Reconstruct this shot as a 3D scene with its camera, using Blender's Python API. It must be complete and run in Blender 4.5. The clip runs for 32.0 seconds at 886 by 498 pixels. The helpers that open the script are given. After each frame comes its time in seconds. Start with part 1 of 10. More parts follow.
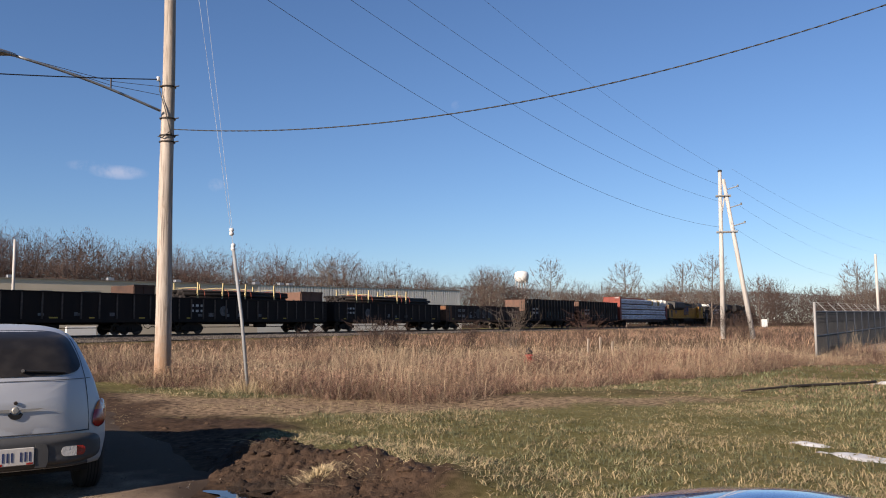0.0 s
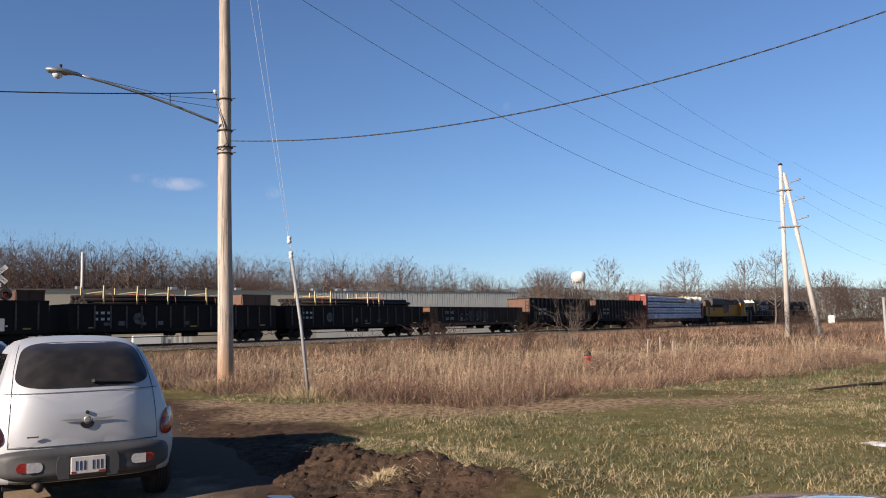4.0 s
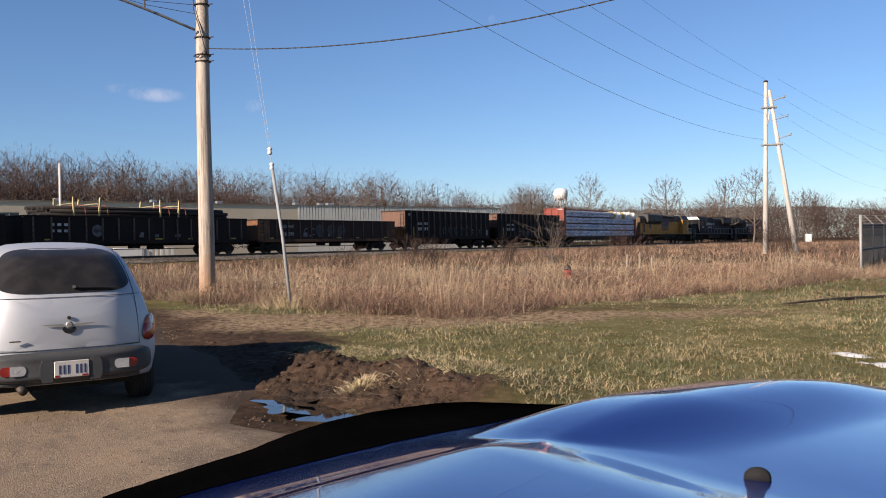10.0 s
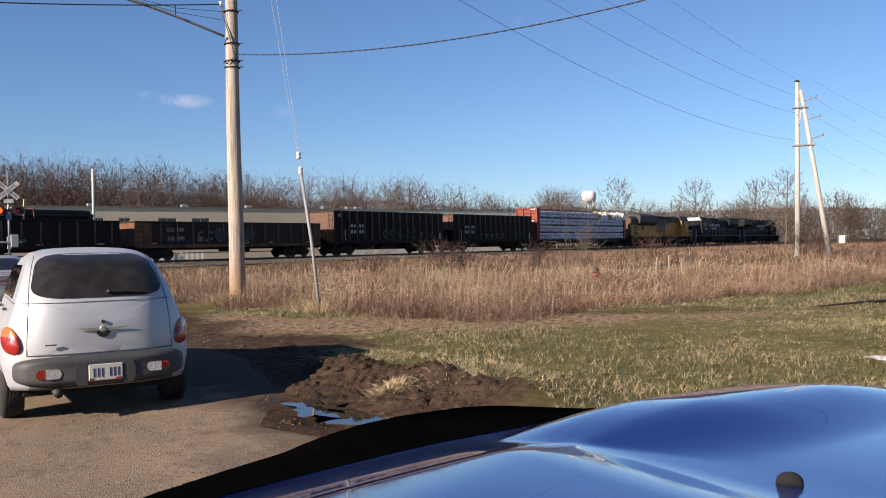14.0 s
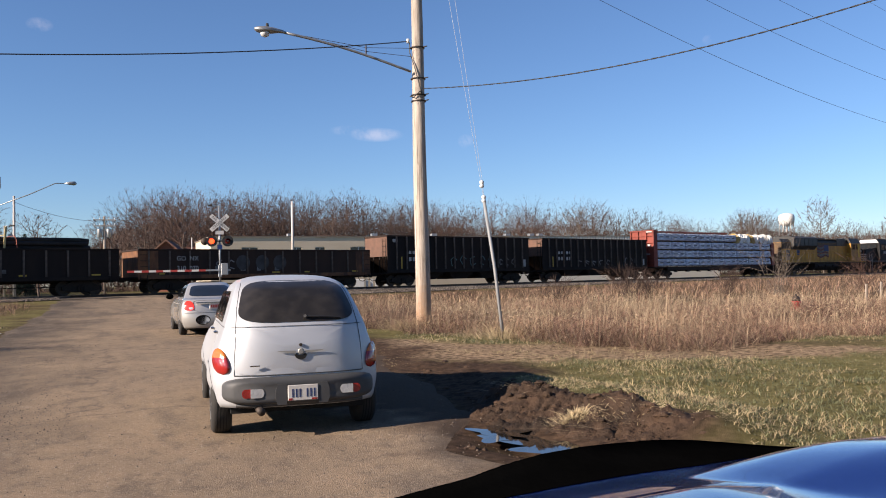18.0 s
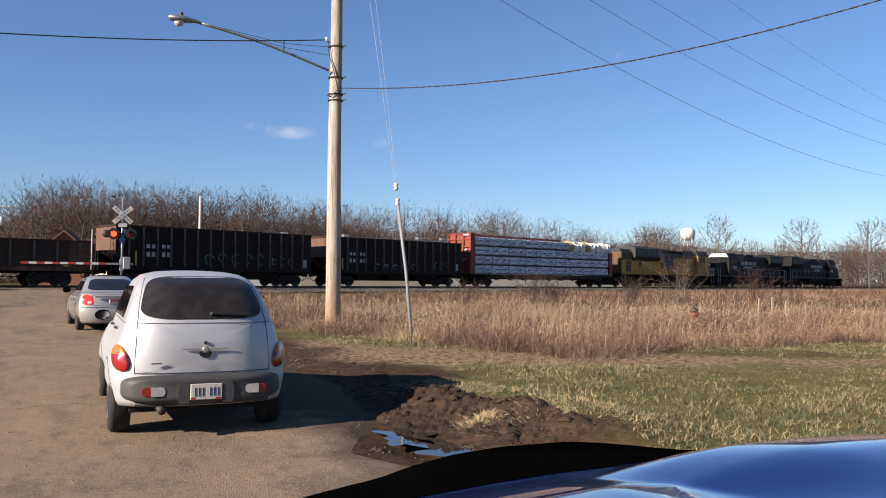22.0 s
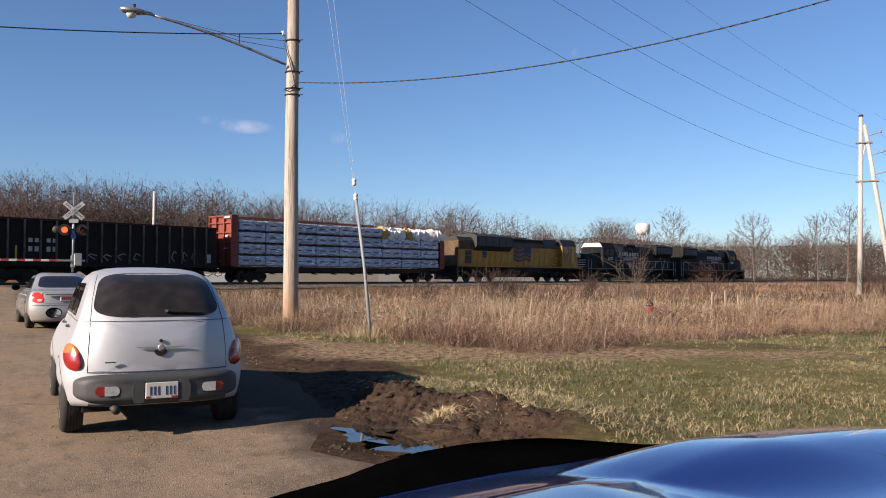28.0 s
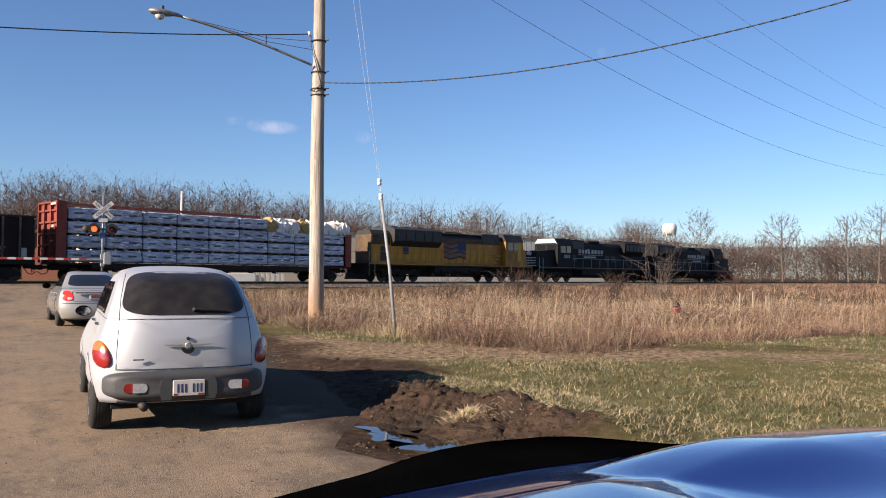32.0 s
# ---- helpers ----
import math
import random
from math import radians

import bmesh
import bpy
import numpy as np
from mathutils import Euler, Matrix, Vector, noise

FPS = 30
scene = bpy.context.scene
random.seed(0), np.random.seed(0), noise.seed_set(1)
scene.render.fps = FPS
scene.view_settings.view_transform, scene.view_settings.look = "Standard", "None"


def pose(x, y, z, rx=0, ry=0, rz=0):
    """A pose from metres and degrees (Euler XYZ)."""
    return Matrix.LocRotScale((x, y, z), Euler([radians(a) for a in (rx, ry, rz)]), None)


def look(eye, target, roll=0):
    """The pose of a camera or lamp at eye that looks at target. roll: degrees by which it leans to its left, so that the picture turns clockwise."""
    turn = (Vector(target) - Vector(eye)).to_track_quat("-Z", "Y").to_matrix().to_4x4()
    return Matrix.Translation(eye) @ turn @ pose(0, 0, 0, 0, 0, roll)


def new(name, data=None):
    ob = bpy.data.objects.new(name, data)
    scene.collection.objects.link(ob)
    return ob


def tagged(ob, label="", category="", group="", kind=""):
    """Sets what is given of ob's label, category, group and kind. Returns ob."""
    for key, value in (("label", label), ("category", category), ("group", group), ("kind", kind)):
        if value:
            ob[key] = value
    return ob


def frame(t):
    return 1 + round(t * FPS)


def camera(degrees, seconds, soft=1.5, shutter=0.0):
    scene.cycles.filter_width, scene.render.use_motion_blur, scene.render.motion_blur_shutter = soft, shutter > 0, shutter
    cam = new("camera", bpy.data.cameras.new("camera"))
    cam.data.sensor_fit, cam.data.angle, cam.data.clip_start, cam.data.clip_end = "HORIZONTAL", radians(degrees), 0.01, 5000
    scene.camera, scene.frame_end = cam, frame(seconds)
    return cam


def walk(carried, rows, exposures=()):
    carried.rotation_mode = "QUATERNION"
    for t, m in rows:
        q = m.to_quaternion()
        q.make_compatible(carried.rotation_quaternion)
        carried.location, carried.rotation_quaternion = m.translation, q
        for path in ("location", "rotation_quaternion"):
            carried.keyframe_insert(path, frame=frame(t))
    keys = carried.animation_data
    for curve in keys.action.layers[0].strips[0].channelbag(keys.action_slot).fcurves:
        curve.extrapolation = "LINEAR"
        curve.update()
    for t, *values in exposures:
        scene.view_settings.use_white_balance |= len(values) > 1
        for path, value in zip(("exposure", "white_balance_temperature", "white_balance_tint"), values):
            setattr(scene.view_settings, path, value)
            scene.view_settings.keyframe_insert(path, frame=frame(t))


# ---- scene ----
cam = camera(56, 32.0, soft=1.0)

# seconds, place in metres, tilt, lean and turn in degrees
PATH = [
    (0, -0.001, 0.028, 1.539, 95.234, 0.482, 0.173),
    (0.5, 0.004, 0.027, 1.542, 95.416, 1.170, -1.081),
    (1, 0.006, 0.027, 1.538, 95.341, 1.186, -1.089),
    (1.5, 0.002, 0.023, 1.547, 95.189, 1.312, -0.374),
    (2, 0.003, 0.025, 1.550, 95.402, 1.332, 0.391),
    (2.5, -0.012, 0.011, 1.554, 96.663, 0.769, 1.353),
    (3, -0.009, 0.006, 1.554, 97.015, 0.739, 2.237),
    (3.5, -0.005, 0.007, 1.553, 95.666, 1.373, 4.073),
    (5.5, 0.022, 0.015, 1.552, 95.313, 2.420, 3.372),
    (6, 0.026, 0.021, 1.545, 94.885, 2.351, 2.806),
    (6.5, 0.030, 0.027, 1.547, 93.718, 2.262, 2.782),
    (7, 0.030, 0.036, 1.543, 91.754, 1.639, 2.564),
    (7.5, 0.021, 0.040, 1.517, 89.199, 1.105, 2.611),
    (8, 0.003, 0.036, 1.502, 88.120, 0.315, 2.609),
    (8.5, 0.004, 0.013, 1.494, 88.969, 0.416, 1.891),
    (9, 0.007, 0.014, 1.492, 89.898, 1.108, 2.275),
    (9.5, 0.010, 0.021, 1.490, 89.785, 1.191, 2.796),
    (10, 0.008, 0.020, 1.490, 89.683, 1.057, 2.841),
    (10.5, 0.007, 0.014, 1.492, 89.889, 0.910, 2.951),
    (11, 0.005, 0.007, 1.493, 89.999, 0.964, 3.184),
    (11.5, 0.007, 0.011, 1.493, 90.157, 1.140, 3.567),
    (12, 0.004, 0.002, 1.494, 90.159, 1.368, 4.336),
    (12.5, 0.005, 0.002, 1.494, 89.841, 1.566, 4.996),
    (13, 0.005, 0.004, 1.494, 89.837, 1.514, 4.970),
    (13.5, 0.005, 0.005, 1.494, 89.894, 1.384, 4.845),
    (15.5, 0.004, 0.006, 1.493, 90.035, 1.199, 4.662),
    (16, 0.005, 0.001, 1.495, 90.430, 1.530, 5.536),
    (16.5, 0.009, 0.009, 1.495, 91.012, 2.395, 8.307),
    (17, 0.012, -0.003, 1.497, 91.948, 2.086, 12.337),
    (17.5, 0.006, -0.008, 1.493, 92.332, 1.554, 16.228),
    (18, 0.006, 0.002, 1.495, 92.074, 1.378, 17.271),
    (18.5, 0.008, -0.008, 1.495, 92.476, 1.109, 17.219),
    (19, -0.000, -0.017, 1.493, 93.201, 0.866, 19.732),
    (19.5, -0.002, -0.037, 1.506, 94.967, 0.711, 28.591),
    (20, -0.018, -0.047, 1.508, 95.089, 0.182, 33.871),
    (20.5, -0.016, -0.032, 1.501, 94.050, -0.937, 28.106),
    (21, -0.005, -0.025, 1.501, 92.471, -0.785, 18.743),
    (21.5, -0.005, -0.007, 1.494, 92.023, 0.082, 12.710),
    (22, -0.009, -0.009, 1.490, 92.235, -0.463, 11.105),
    (22.5, -0.006, -0.006, 1.491, 92.073, -0.753, 10.044),
    (23, -0.015, -0.009, 1.491, 92.528, -0.866, 8.984),
    (23.5, -0.011, -0.007, 1.485, 92.466, -0.484, 7.959),
    (24, -0.016, -0.008, 1.491, 92.355, -0.275, 7.609),
    (24.5, -0.017, -0.009, 1.493, 92.383, -0.224, 7.556),
    (25, -0.014, -0.012, 1.495, 92.458, -0.199, 7.604),
    (25.5, -0.016, -0.012, 1.496, 92.473, -0.124, 7.673),
    (27.5, -0.017, -0.010, 1.495, 92.106, -0.155, 8.118),
    (28, -0.017, -0.008, 1.496, 91.919, -0.182, 8.242),
    (28.5, -0.013, -0.009, 1.500, 91.750, -0.199, 8.355),
    (29, -0.018, -0.005, 1.490, 91.766, -0.209, 8.375),
    (29.5, -0.015, -0.009, 1.492, 91.790, -0.261, 8.365),
    (30, -0.019, -0.007, 1.488, 91.951, -0.321, 8.323),
    (30.5, -0.019, -0.007, 1.492, 92.002, -0.393, 8.510),
    (31, -0.014, -0.004, 1.490, 91.901, -0.546, 9.019),
    (31.5, -0.017, -0.007, 1.498, 91.650, -0.502, 9.423),
    (32, -0.017, -0.005, 1.489, 91.918, -0.385, 9.947),
]
# stops, white balance
EXPOSURES = [(0, 0.92, 6800, 17), (8, 1.02, 6800, 17), (13, 1.02, 6800, 17), (20, 1.22, 6750, 17), (24, 1.02, 6800, 17), (30, 1.02, 6800, 17), (32, 1.18, 6800, 17)]
walk(cam, [(t, pose(*p)) for t, *p in PATH], EXPOSURES)

# ---- light ----
SUN_AZ, SUN_EL = math.atan2(-0.69, -0.73), radians(24)      # clockwise from +y
TO_SUN = Vector((math.sin(SUN_AZ) * math.cos(SUN_EL), math.cos(SUN_AZ) * math.cos(SUN_EL), math.sin(SUN_EL)))
world = bpy.data.worlds.new("sky")
scene.world = world
world.use_nodes = True
wn, wl = world.node_tree.nodes, world.node_tree.links
bg = wn["Background"]
sky = wn.new("ShaderNodeTexSky")
sky.sky_type, sky.sun_disc = "NISHITA", False
sky.sun_elevation, sky.sun_rotation = SUN_EL, SUN_AZ
sky.air_density, sky.dust_density, sky.ozone_density, sky.altitude = 1.0, 0.05, 7.0, 0
# a few thin wisps of cloud low in the sky: bearing, height, half width and half height in degrees, strength
tc = wn.new("ShaderNodeTexCoord")
nz = wn.new("ShaderNodeTexNoise")
nz.inputs["Scale"].default_value, nz.inputs["Detail"].default_value, nz.inputs["Roughness"].default_value = 34.0, 8.0, 0.65
wl.new(tc.outputs["Generated"], nz.inputs[0])
total = None


def wmath(op, a, b=None, clamp=False):
    q = wn.new("ShaderNodeMath")
    q.operation, q.use_clamp = op, clamp
    for k, v in enumerate((a, b)):
        if v is None:
            continue
        if isinstance(v, (int, float)):
            q.inputs[k].default_value = v
        else:
            wl.new(v, q.inputs[k])
    return q.outputs[0]


def wdot(v):
    q = wn.new("ShaderNodeVectorMath")
    q.operation = "DOT_PRODUCT"
    q.inputs[1].default_value = v
    wl.new(tc.outputs["Generated"], q.inputs[0])
    return q.outputs["Value"]


for bear, elev, hw, hh, amount in ((21.6, 9.95, 1.9, 0.5, 0.32), (23.4, 10.25, 1.5, 0.4, 0.2), (15.45, 9.4, 0.6, 0.5, 0.25), (43.0, 16.1, 0.8, 0.45, 0.2), (47.2, 7.6, 1.9, 0.4, 0.25), (-0.9, 15.0, 0.4, 0.35, 0.15)):
    cb, sb, ce, se = math.cos(radians(bear)), math.sin(radians(bear)), math.cos(radians(elev)), math.sin(radians(elev))
    u = wmath("DIVIDE", wdot((cb, sb, 0)), math.sin(radians(hw)))
    v = wmath("DIVIDE", wdot((sb * se, -cb * se, ce)), math.sin(radians(hh)))
    front = wmath("GREATER_THAN", wdot((-sb * ce, cb * ce, se)), 0.5)
    r2 = wmath("ADD", wmath("MULTIPLY", u, u), wmath("MULTIPLY", v, v))
    soft_ = wmath("SUBTRACT", 1.0, r2, True)
    w_ = wmath("MULTIPLY", wmath("MULTIPLY", soft_, front), amount)
    total = w_ if total is None else wmath("MAXIMUM", total, w_)
ragged = wmath("MULTIPLY", total, wmath("MULTIPLY", wmath("SUBTRACT", nz.outputs[0], 0.36, True), 4.0, True), True)
cloud = wn.new("ShaderNodeMix")
cloud.data_type = "RGBA"
cloud.inputs[7].default_value = (7.2, 6.9, 7.4, 1)
wl.new(ragged, cloud.inputs[0]), wl.new(sky.outputs[0], cloud.inputs[6])
wl.new(cloud.outputs[2], bg.inputs[0])
bg.inputs[1].default_value = 0.064
sun_data = bpy.data.lights.new("sun", "SUN")
sun_data.energy, sun_data.angle, sun_data.color = 5.0, radians(0.55), (1.0, 0.9, 0.76)
sun = new("sun", sun_data)
sun.matrix_world = look(TO_SUN * 100, (0, 0, 0))

# ---- small tools ----
ALBEDO_SCALE = 0.72          # scales every base colour down, set against the raised exposure


def mat(name, col, col2=None, rough=0.7, metal=0.0, scale=6.0, var=0.5, bump=0.15, bscale=None, detail=6.0, island=0.0, stretch=(1, 1, 1), coat=0.0, rand=0.0, gloss=0.4):
    """Two colours mixed by noise at two scales, with fine relief. island, rand: spread of value from piece to piece."""
    m = bpy.data.materials.new(name)
    m.use_nodes = True
    nt = m.node_tree
    n, l = nt.nodes, nt.links
    b = n["Principled BSDF"]
    col2 = col2 or tuple(c * 0.6 for c in col)
    col, col2 = (tuple(c * ALBEDO_SCALE for c in q) for q in (col, col2))
    tc, mp = n.new("ShaderNodeTexCoord"), n.new("ShaderNodeMapping")
    mp.inputs["Scale"].default_value = stretch
    l.new(tc.outputs["Object"], mp.inputs[0])
    n1, n2 = n.new("ShaderNodeTexNoise"), n.new("ShaderNodeTexNoise")
    n1.inputs["Scale"].default_value, n1.inputs["Detail"].default_value = scale, detail
    n2.inputs["Scale"].default_value, n2.inputs["Detail"].default_value = scale * 0.13, 4
    for q in (n1, n2):
        l.new(mp.outputs[0], q.inputs[0])
    add = n.new("ShaderNodeMath")
    add.operation = "ADD"
    l.new(n1.outputs[0], add.inputs[0]), l.new(n2.outputs[0], add.inputs[1])
    rng_ = n.new("ShaderNodeMapRange")
    rng_.inputs[1].default_value, rng_.inputs[2].default_value = 1 - 0.38 / max(var, 0.05) * 0.5, 1 + 0.38 / max(var, 0.05) * 0.5
    l.new(add.outputs[0], rng_.inputs[0])
    mix = n.new("ShaderNodeMix")
    mix.data_type = "RGBA"
    mix.inputs[6].default_value, mix.inputs[7].default_value = (*col, 1), (*col2, 1)
    l.new(rng_.outputs[0], mix.inputs[0])
    out = mix.outputs[2]
    if island or rand:
        src = n.new("ShaderNodeNewGeometry").outputs["Random Per Island"] if island else n.new("ShaderNodeObjectInfo").outputs["Random"]
        amount = island or rand
        mr = n.new("ShaderNodeMapRange")
        mr.inputs[3].default_value, mr.inputs[4].default_value = 1 - amount, 1 + amount
        l.new(src, mr.inputs[0])
        hs = n.new("ShaderNodeHueSaturation")
        l.new(mr.outputs[0], hs.inputs["Value"]), l.new(out, hs.inputs["Color"])
        out = hs.outputs[0]
    l.new(out, b.inputs["Base Color"])
    b.inputs["Roughness"].default_value, b.inputs["Metallic"].default_value = rough, metal
    b.inputs["Coat Weight"].default_value = coat
    b.inputs["Specular IOR Level"].default_value = gloss
    b.inputs["Coat Roughness"].default_value = 0.05
    if bump:
        bp = n.new("ShaderNodeBump")
        n3 = n.new("ShaderNodeTexNoise")
        n3.inputs["Scale"].default_value, n3.inputs["Detail"].default_value = bscale or scale * 6, 5
        l.new(mp.outputs[0], n3.inputs[0])
        bp.inputs["Strength"].default_value, bp.inputs["Distance"].default_value = bump, 0.02
        l.new(n3.outputs[0], bp.inputs["Height"]), l.new(bp.outputs[0], b.inputs["Normal"])
    return m


def part(name, bm, material, parent=None, label="", smooth=False):
    """Links a bmesh as one mesh object under a thing or a part."""
    me = bpy.data.meshes.new(name)
    bm.normal_update()
    bm.to_mesh(me)
    bm.free()
    me.materials.append(material)
    if smooth:
        me.shade_smooth()
    ob = new(name, me)
    ob.parent = parent
    if label:
        ob["label"] = label
    return ob


def share(name, ob, parent, m):
    """A further piece on the mesh of ob."""
    o = new(name, ob.data)
    o.parent, o.matrix_basis = parent, m
    return o


def thing(name, m, label, category, group=""):
    e = new(name)
    e.empty_display_size = 0.2
    e.matrix_world = m
    return tagged(e, label, category, group)


def hexa(bm, pts):
    v = [bm.verts.new(p) for p in pts]
    for f in ((0, 3, 2, 1), (4, 5, 6, 7), (0, 1, 5, 4), (1, 2, 6, 5), (2, 3, 7, 6), (3, 0, 4, 7)):
        bm.faces.new([v[i] for i in f])
    return v


def box(bm, x0, x1, y0, y1, z0, z1, bev=0.0):
    if bev <= 0:
        return hexa(bm, [(x0, y0, z0), (x1, y0, z0), (x1, y1, z0), (x0, y1, z0), (x0, y0, z1), (x1, y0, z1), (x1, y1, z1), (x0, y1, z1)])
    rings = []
    for z, k in ((z0, bev), (z0 + bev, 0), (z1 - bev, 0), (z1, bev)):
        a0, a1, b0, b1 = x0 + k, x1 - k, y0 + k, y1 - k
        c = bev if k == 0 else bev * 0.5
        rings.append([bm.verts.new(p) for p in ((a0 + c, b0, z), (a1 - c, b0, z), (a1, b0 + c, z), (a1, b1 - c, z), (a1 - c, b1, z), (a0 + c, b1, z), (a0, b1 - c, z), (a0, b0 + c, z))])
    skin(bm, rings, True)


def skin(bm, rings, caps=True, closed=True):
    for a, b in zip(rings, rings[1:]):
        k = len(a)
        for i in range(k if closed else k - 1):
            bm.faces.new((a[i], a[(i + 1) % k], b[(i + 1) % k], b[i]))
    if caps:
        bm.faces.new(rings[0][::-1]), bm.faces.new(rings[-1])


def rod(bm, p, q, r0, r1=None, seg=8, caps=True):
    p, q = Vector(p), Vector(q)
    ax = (q - p).normalized()
    u = ax.orthogonal().normalized()
    w = ax.cross(u)
    rings = []
    for c, r in ((p, r0), (q, r0 if r1 is None else r1)):
        rings.append([bm.verts.new(c + u * (r * math.cos(6.2832 * i / seg)) + w * (r * math.sin(6.2832 * i / seg))) for i in range(seg)])
    skin(bm, rings, caps)


def tube(bm, pts, r, seg=6):
    """A round wire or pipe along points."""
    pts = [Vector(p) for p in pts]
    rings = []
    u = None
    for i, p in enumerate(pts):
        ax = (pts[min(i + 1, len(pts) - 1)] - pts[max(i - 1, 0)]).normalized()
        u = (ax.orthogonal() if u is None else u - ax * u.dot(ax)).normalized()
        w = ax.cross(u)
        rr = r[i] if isinstance(r, (list, tuple)) else r
        rings.append([bm.verts.new(p + u * (rr * math.cos(6.2832 * k / seg)) + w * (rr * math.sin(6.2832 * k / seg))) for k in range(seg)])
    skin(bm, rings)


def lathe(bm, prof, at=(0, 0, 0), seg=16, axis="z"):
    """A turned body: (radius, along) pairs."""
    rings = []
    for r, h in prof:
        ring = []
        for i in range(seg):
            c, s = r * math.cos(6.2832 * i / seg), r * math.sin(6.2832 * i / seg)
            p = {"z": (c, s, h), "y": (c, h, -s), "x": (h, c, s)}[axis]
            ring.append(bm.verts.new(Vector(at) + Vector(p)))
        rings.append(ring)
    skin(bm, rings)


def plate(bm, outline, y0, y1, plane="xz"):
    """A flat prism from an outline in a plane."""
    def pt(a, b, c):
        return {"xz": (a, c, b), "yz": (c, a, b), "xy": (a, b, c)}[plane]
    rings = [[bm.verts.new(pt(a, b, c)) for a, b in outline] for c in (y0, y1)]
    skin(bm, rings)


def mesh_of(name, verts, quads, tris, material, parent=None):
    """One mesh from arrays."""
    me = bpy.data.meshes.new(name)
    nq, ntri = len(quads), len(tris)
    me.vertices.add(len(verts)), me.loops.add(nq * 4 + ntri * 3), me.polygons.add(nq + ntri)
    me.vertices.foreach_set("co", np.asarray(verts, np.float32).ravel())
    me.loops.foreach_set("vertex_index", np.concatenate([np.asarray(quads, np.int32).ravel(), np.asarray(tris, np.int32).ravel()]).astype(np.int32))
    me.polygons.foreach_set("loop_start", np.concatenate([np.arange(nq) * 4, nq * 4 + np.arange(ntri) * 3]).astype(np.int32))
    me.update(calc_edges=True)
    me.validate()
    me.materials.append(material)
    ob = new(name, me)
    ob.parent = parent
    return ob


def segs_mesh(name, segs, material, parent=None, sides=3):
    """Tapered twigs: rows of x, y, z, x, y, z, r0, r1."""
    s = np.asarray(segs, float)
    ax = s[:, 3:6] - s[:, :3]
    ax /= np.linalg.norm(ax, axis=1, keepdims=True) + 1e-9
    ref = np.where(np.abs(ax[:, 2:3]) < 0.9, [[0, 0, 1.0]], [[1.0, 0, 0]])
    u = np.cross(ax, ref)
    u /= np.linalg.norm(u, axis=1, keepdims=True)
    w = np.cross(ax, u)
    k = len(s)
    v = np.zeros((k, 2, sides, 3))
    for i in range(sides):
        o = u * math.cos(6.2832 * i / sides) + w * math.sin(6.2832 * i / sides)
        v[:, 0, i] = s[:, :3] + o * s[:, 6:7]
        v[:, 1, i] = s[:, 3:6] + o * s[:, 7:8]
    base = np.arange(k)[:, None] * 2 * sides
    q = np.concatenate([base + np.array([[i, (i + 1) % sides, sides + (i + 1) % sides, sides + i]]) for i in range(sides)])
    return mesh_of(name, v.reshape(-1, 3), q, np.zeros((0, 3), int), material, parent)


def blades(name, pos, h, lean, width, material, rng, bend=0.35):
    """Grass blades, each a bent strip with a tip."""
    k = len(pos)
    a = rng.uniform(0, 6.2832, k)
    side = np.stack([np.cos(a), np.sin(a), np.zeros(k)], 1) * (width * 0.5)[:, None]
    mid = pos + lean * bend + np.array([0, 0, 0.6]) * h[:, None]
    tip = pos + lean + np.array([0, 0, 1.0]) * h[:, None]
    v = np.stack([pos - side, pos + side, mid + side * 0.8, mid - side * 0.8, tip], 1).reshape(-1, 3)
    b = np.arange(k)[:, None] * 5
    return mesh_of(name, v, b + np.array([[0, 1, 2, 3]]), b + np.array([[3, 2, 4]]), material)


def letters(text, size, m, material, parent, name="lettering", depth=0.004):
    """Words as a thin mesh in the built-in font, centred."""
    cu = bpy.data.curves.new(name, "FONT")
    cu.body, cu.size, cu.extrude = text, size, depth
    cu.align_x, cu.align_y = "CENTER", "CENTER"
    tmp = bpy.data.objects.new(name, cu)
    me = bpy.data.meshes.new_from_object(tmp)
    bpy.data.objects.remove(tmp)
    me.materials.clear()
    me.materials.append(material)
    ob = new(name, me)
    ob.parent, ob.matrix_basis = parent, m
    return ob


def smooth(a, b, x):
    t = min(max((x - a) / (b - a), 0), 1)
    return t * t * (3 - 2 * t)

# ---- the plan: track, road, ground ----
TH = radians(56.56)
D_ = np.array([math.cos(TH), math.sin(TH)])            # along the track, away from the crossing
N_ = np.array([-D_[1], D_[0]])                         # across it, away from the camera
TRACK, RAIL = 52.3, 1.06                               # distance of its middle line, height of the rail's top
ROAD_YAW = radians(37.5)
F_ = np.array([-math.sin(ROAD_YAW), math.cos(ROAD_YAW)])
R_ = np.array([math.cos(ROAD_YAW), math.sin(ROAD_YAW)])
ROAD_0 = np.array([-4.43, 8.49])


def on_track(s, off=0.0):
    return D_ * s + N_ * (TRACK + off)


def vnoise(x, y, scale, seed=0):
    x, y = np.asarray(x, float) * scale, np.asarray(y, float) * scale
    i, j = np.floor(x).astype(np.int64), np.floor(y).astype(np.int64)
    fx, fy = x - i, y - j
    fx, fy = fx * fx * (3 - 2 * fx), fy * fy * (3 - 2 * fy)

    def hsh(a, b):
        h = (a * 374761393 + b * 668265263 + seed * 974711) & 0x7FFFFFFF
        h = ((h ^ (h >> 13)) * 1274126177) & 0x7FFFFFFF
        return ((h ^ (h >> 16)) & 0xFFFF) / 65535.0
    return (hsh(i, j) * (1 - fx) + hsh(i + 1, j) * fx) * (1 - fy) + (hsh(i, j + 1) * (1 - fx) + hsh(i + 1, j + 1) * fx) * fy


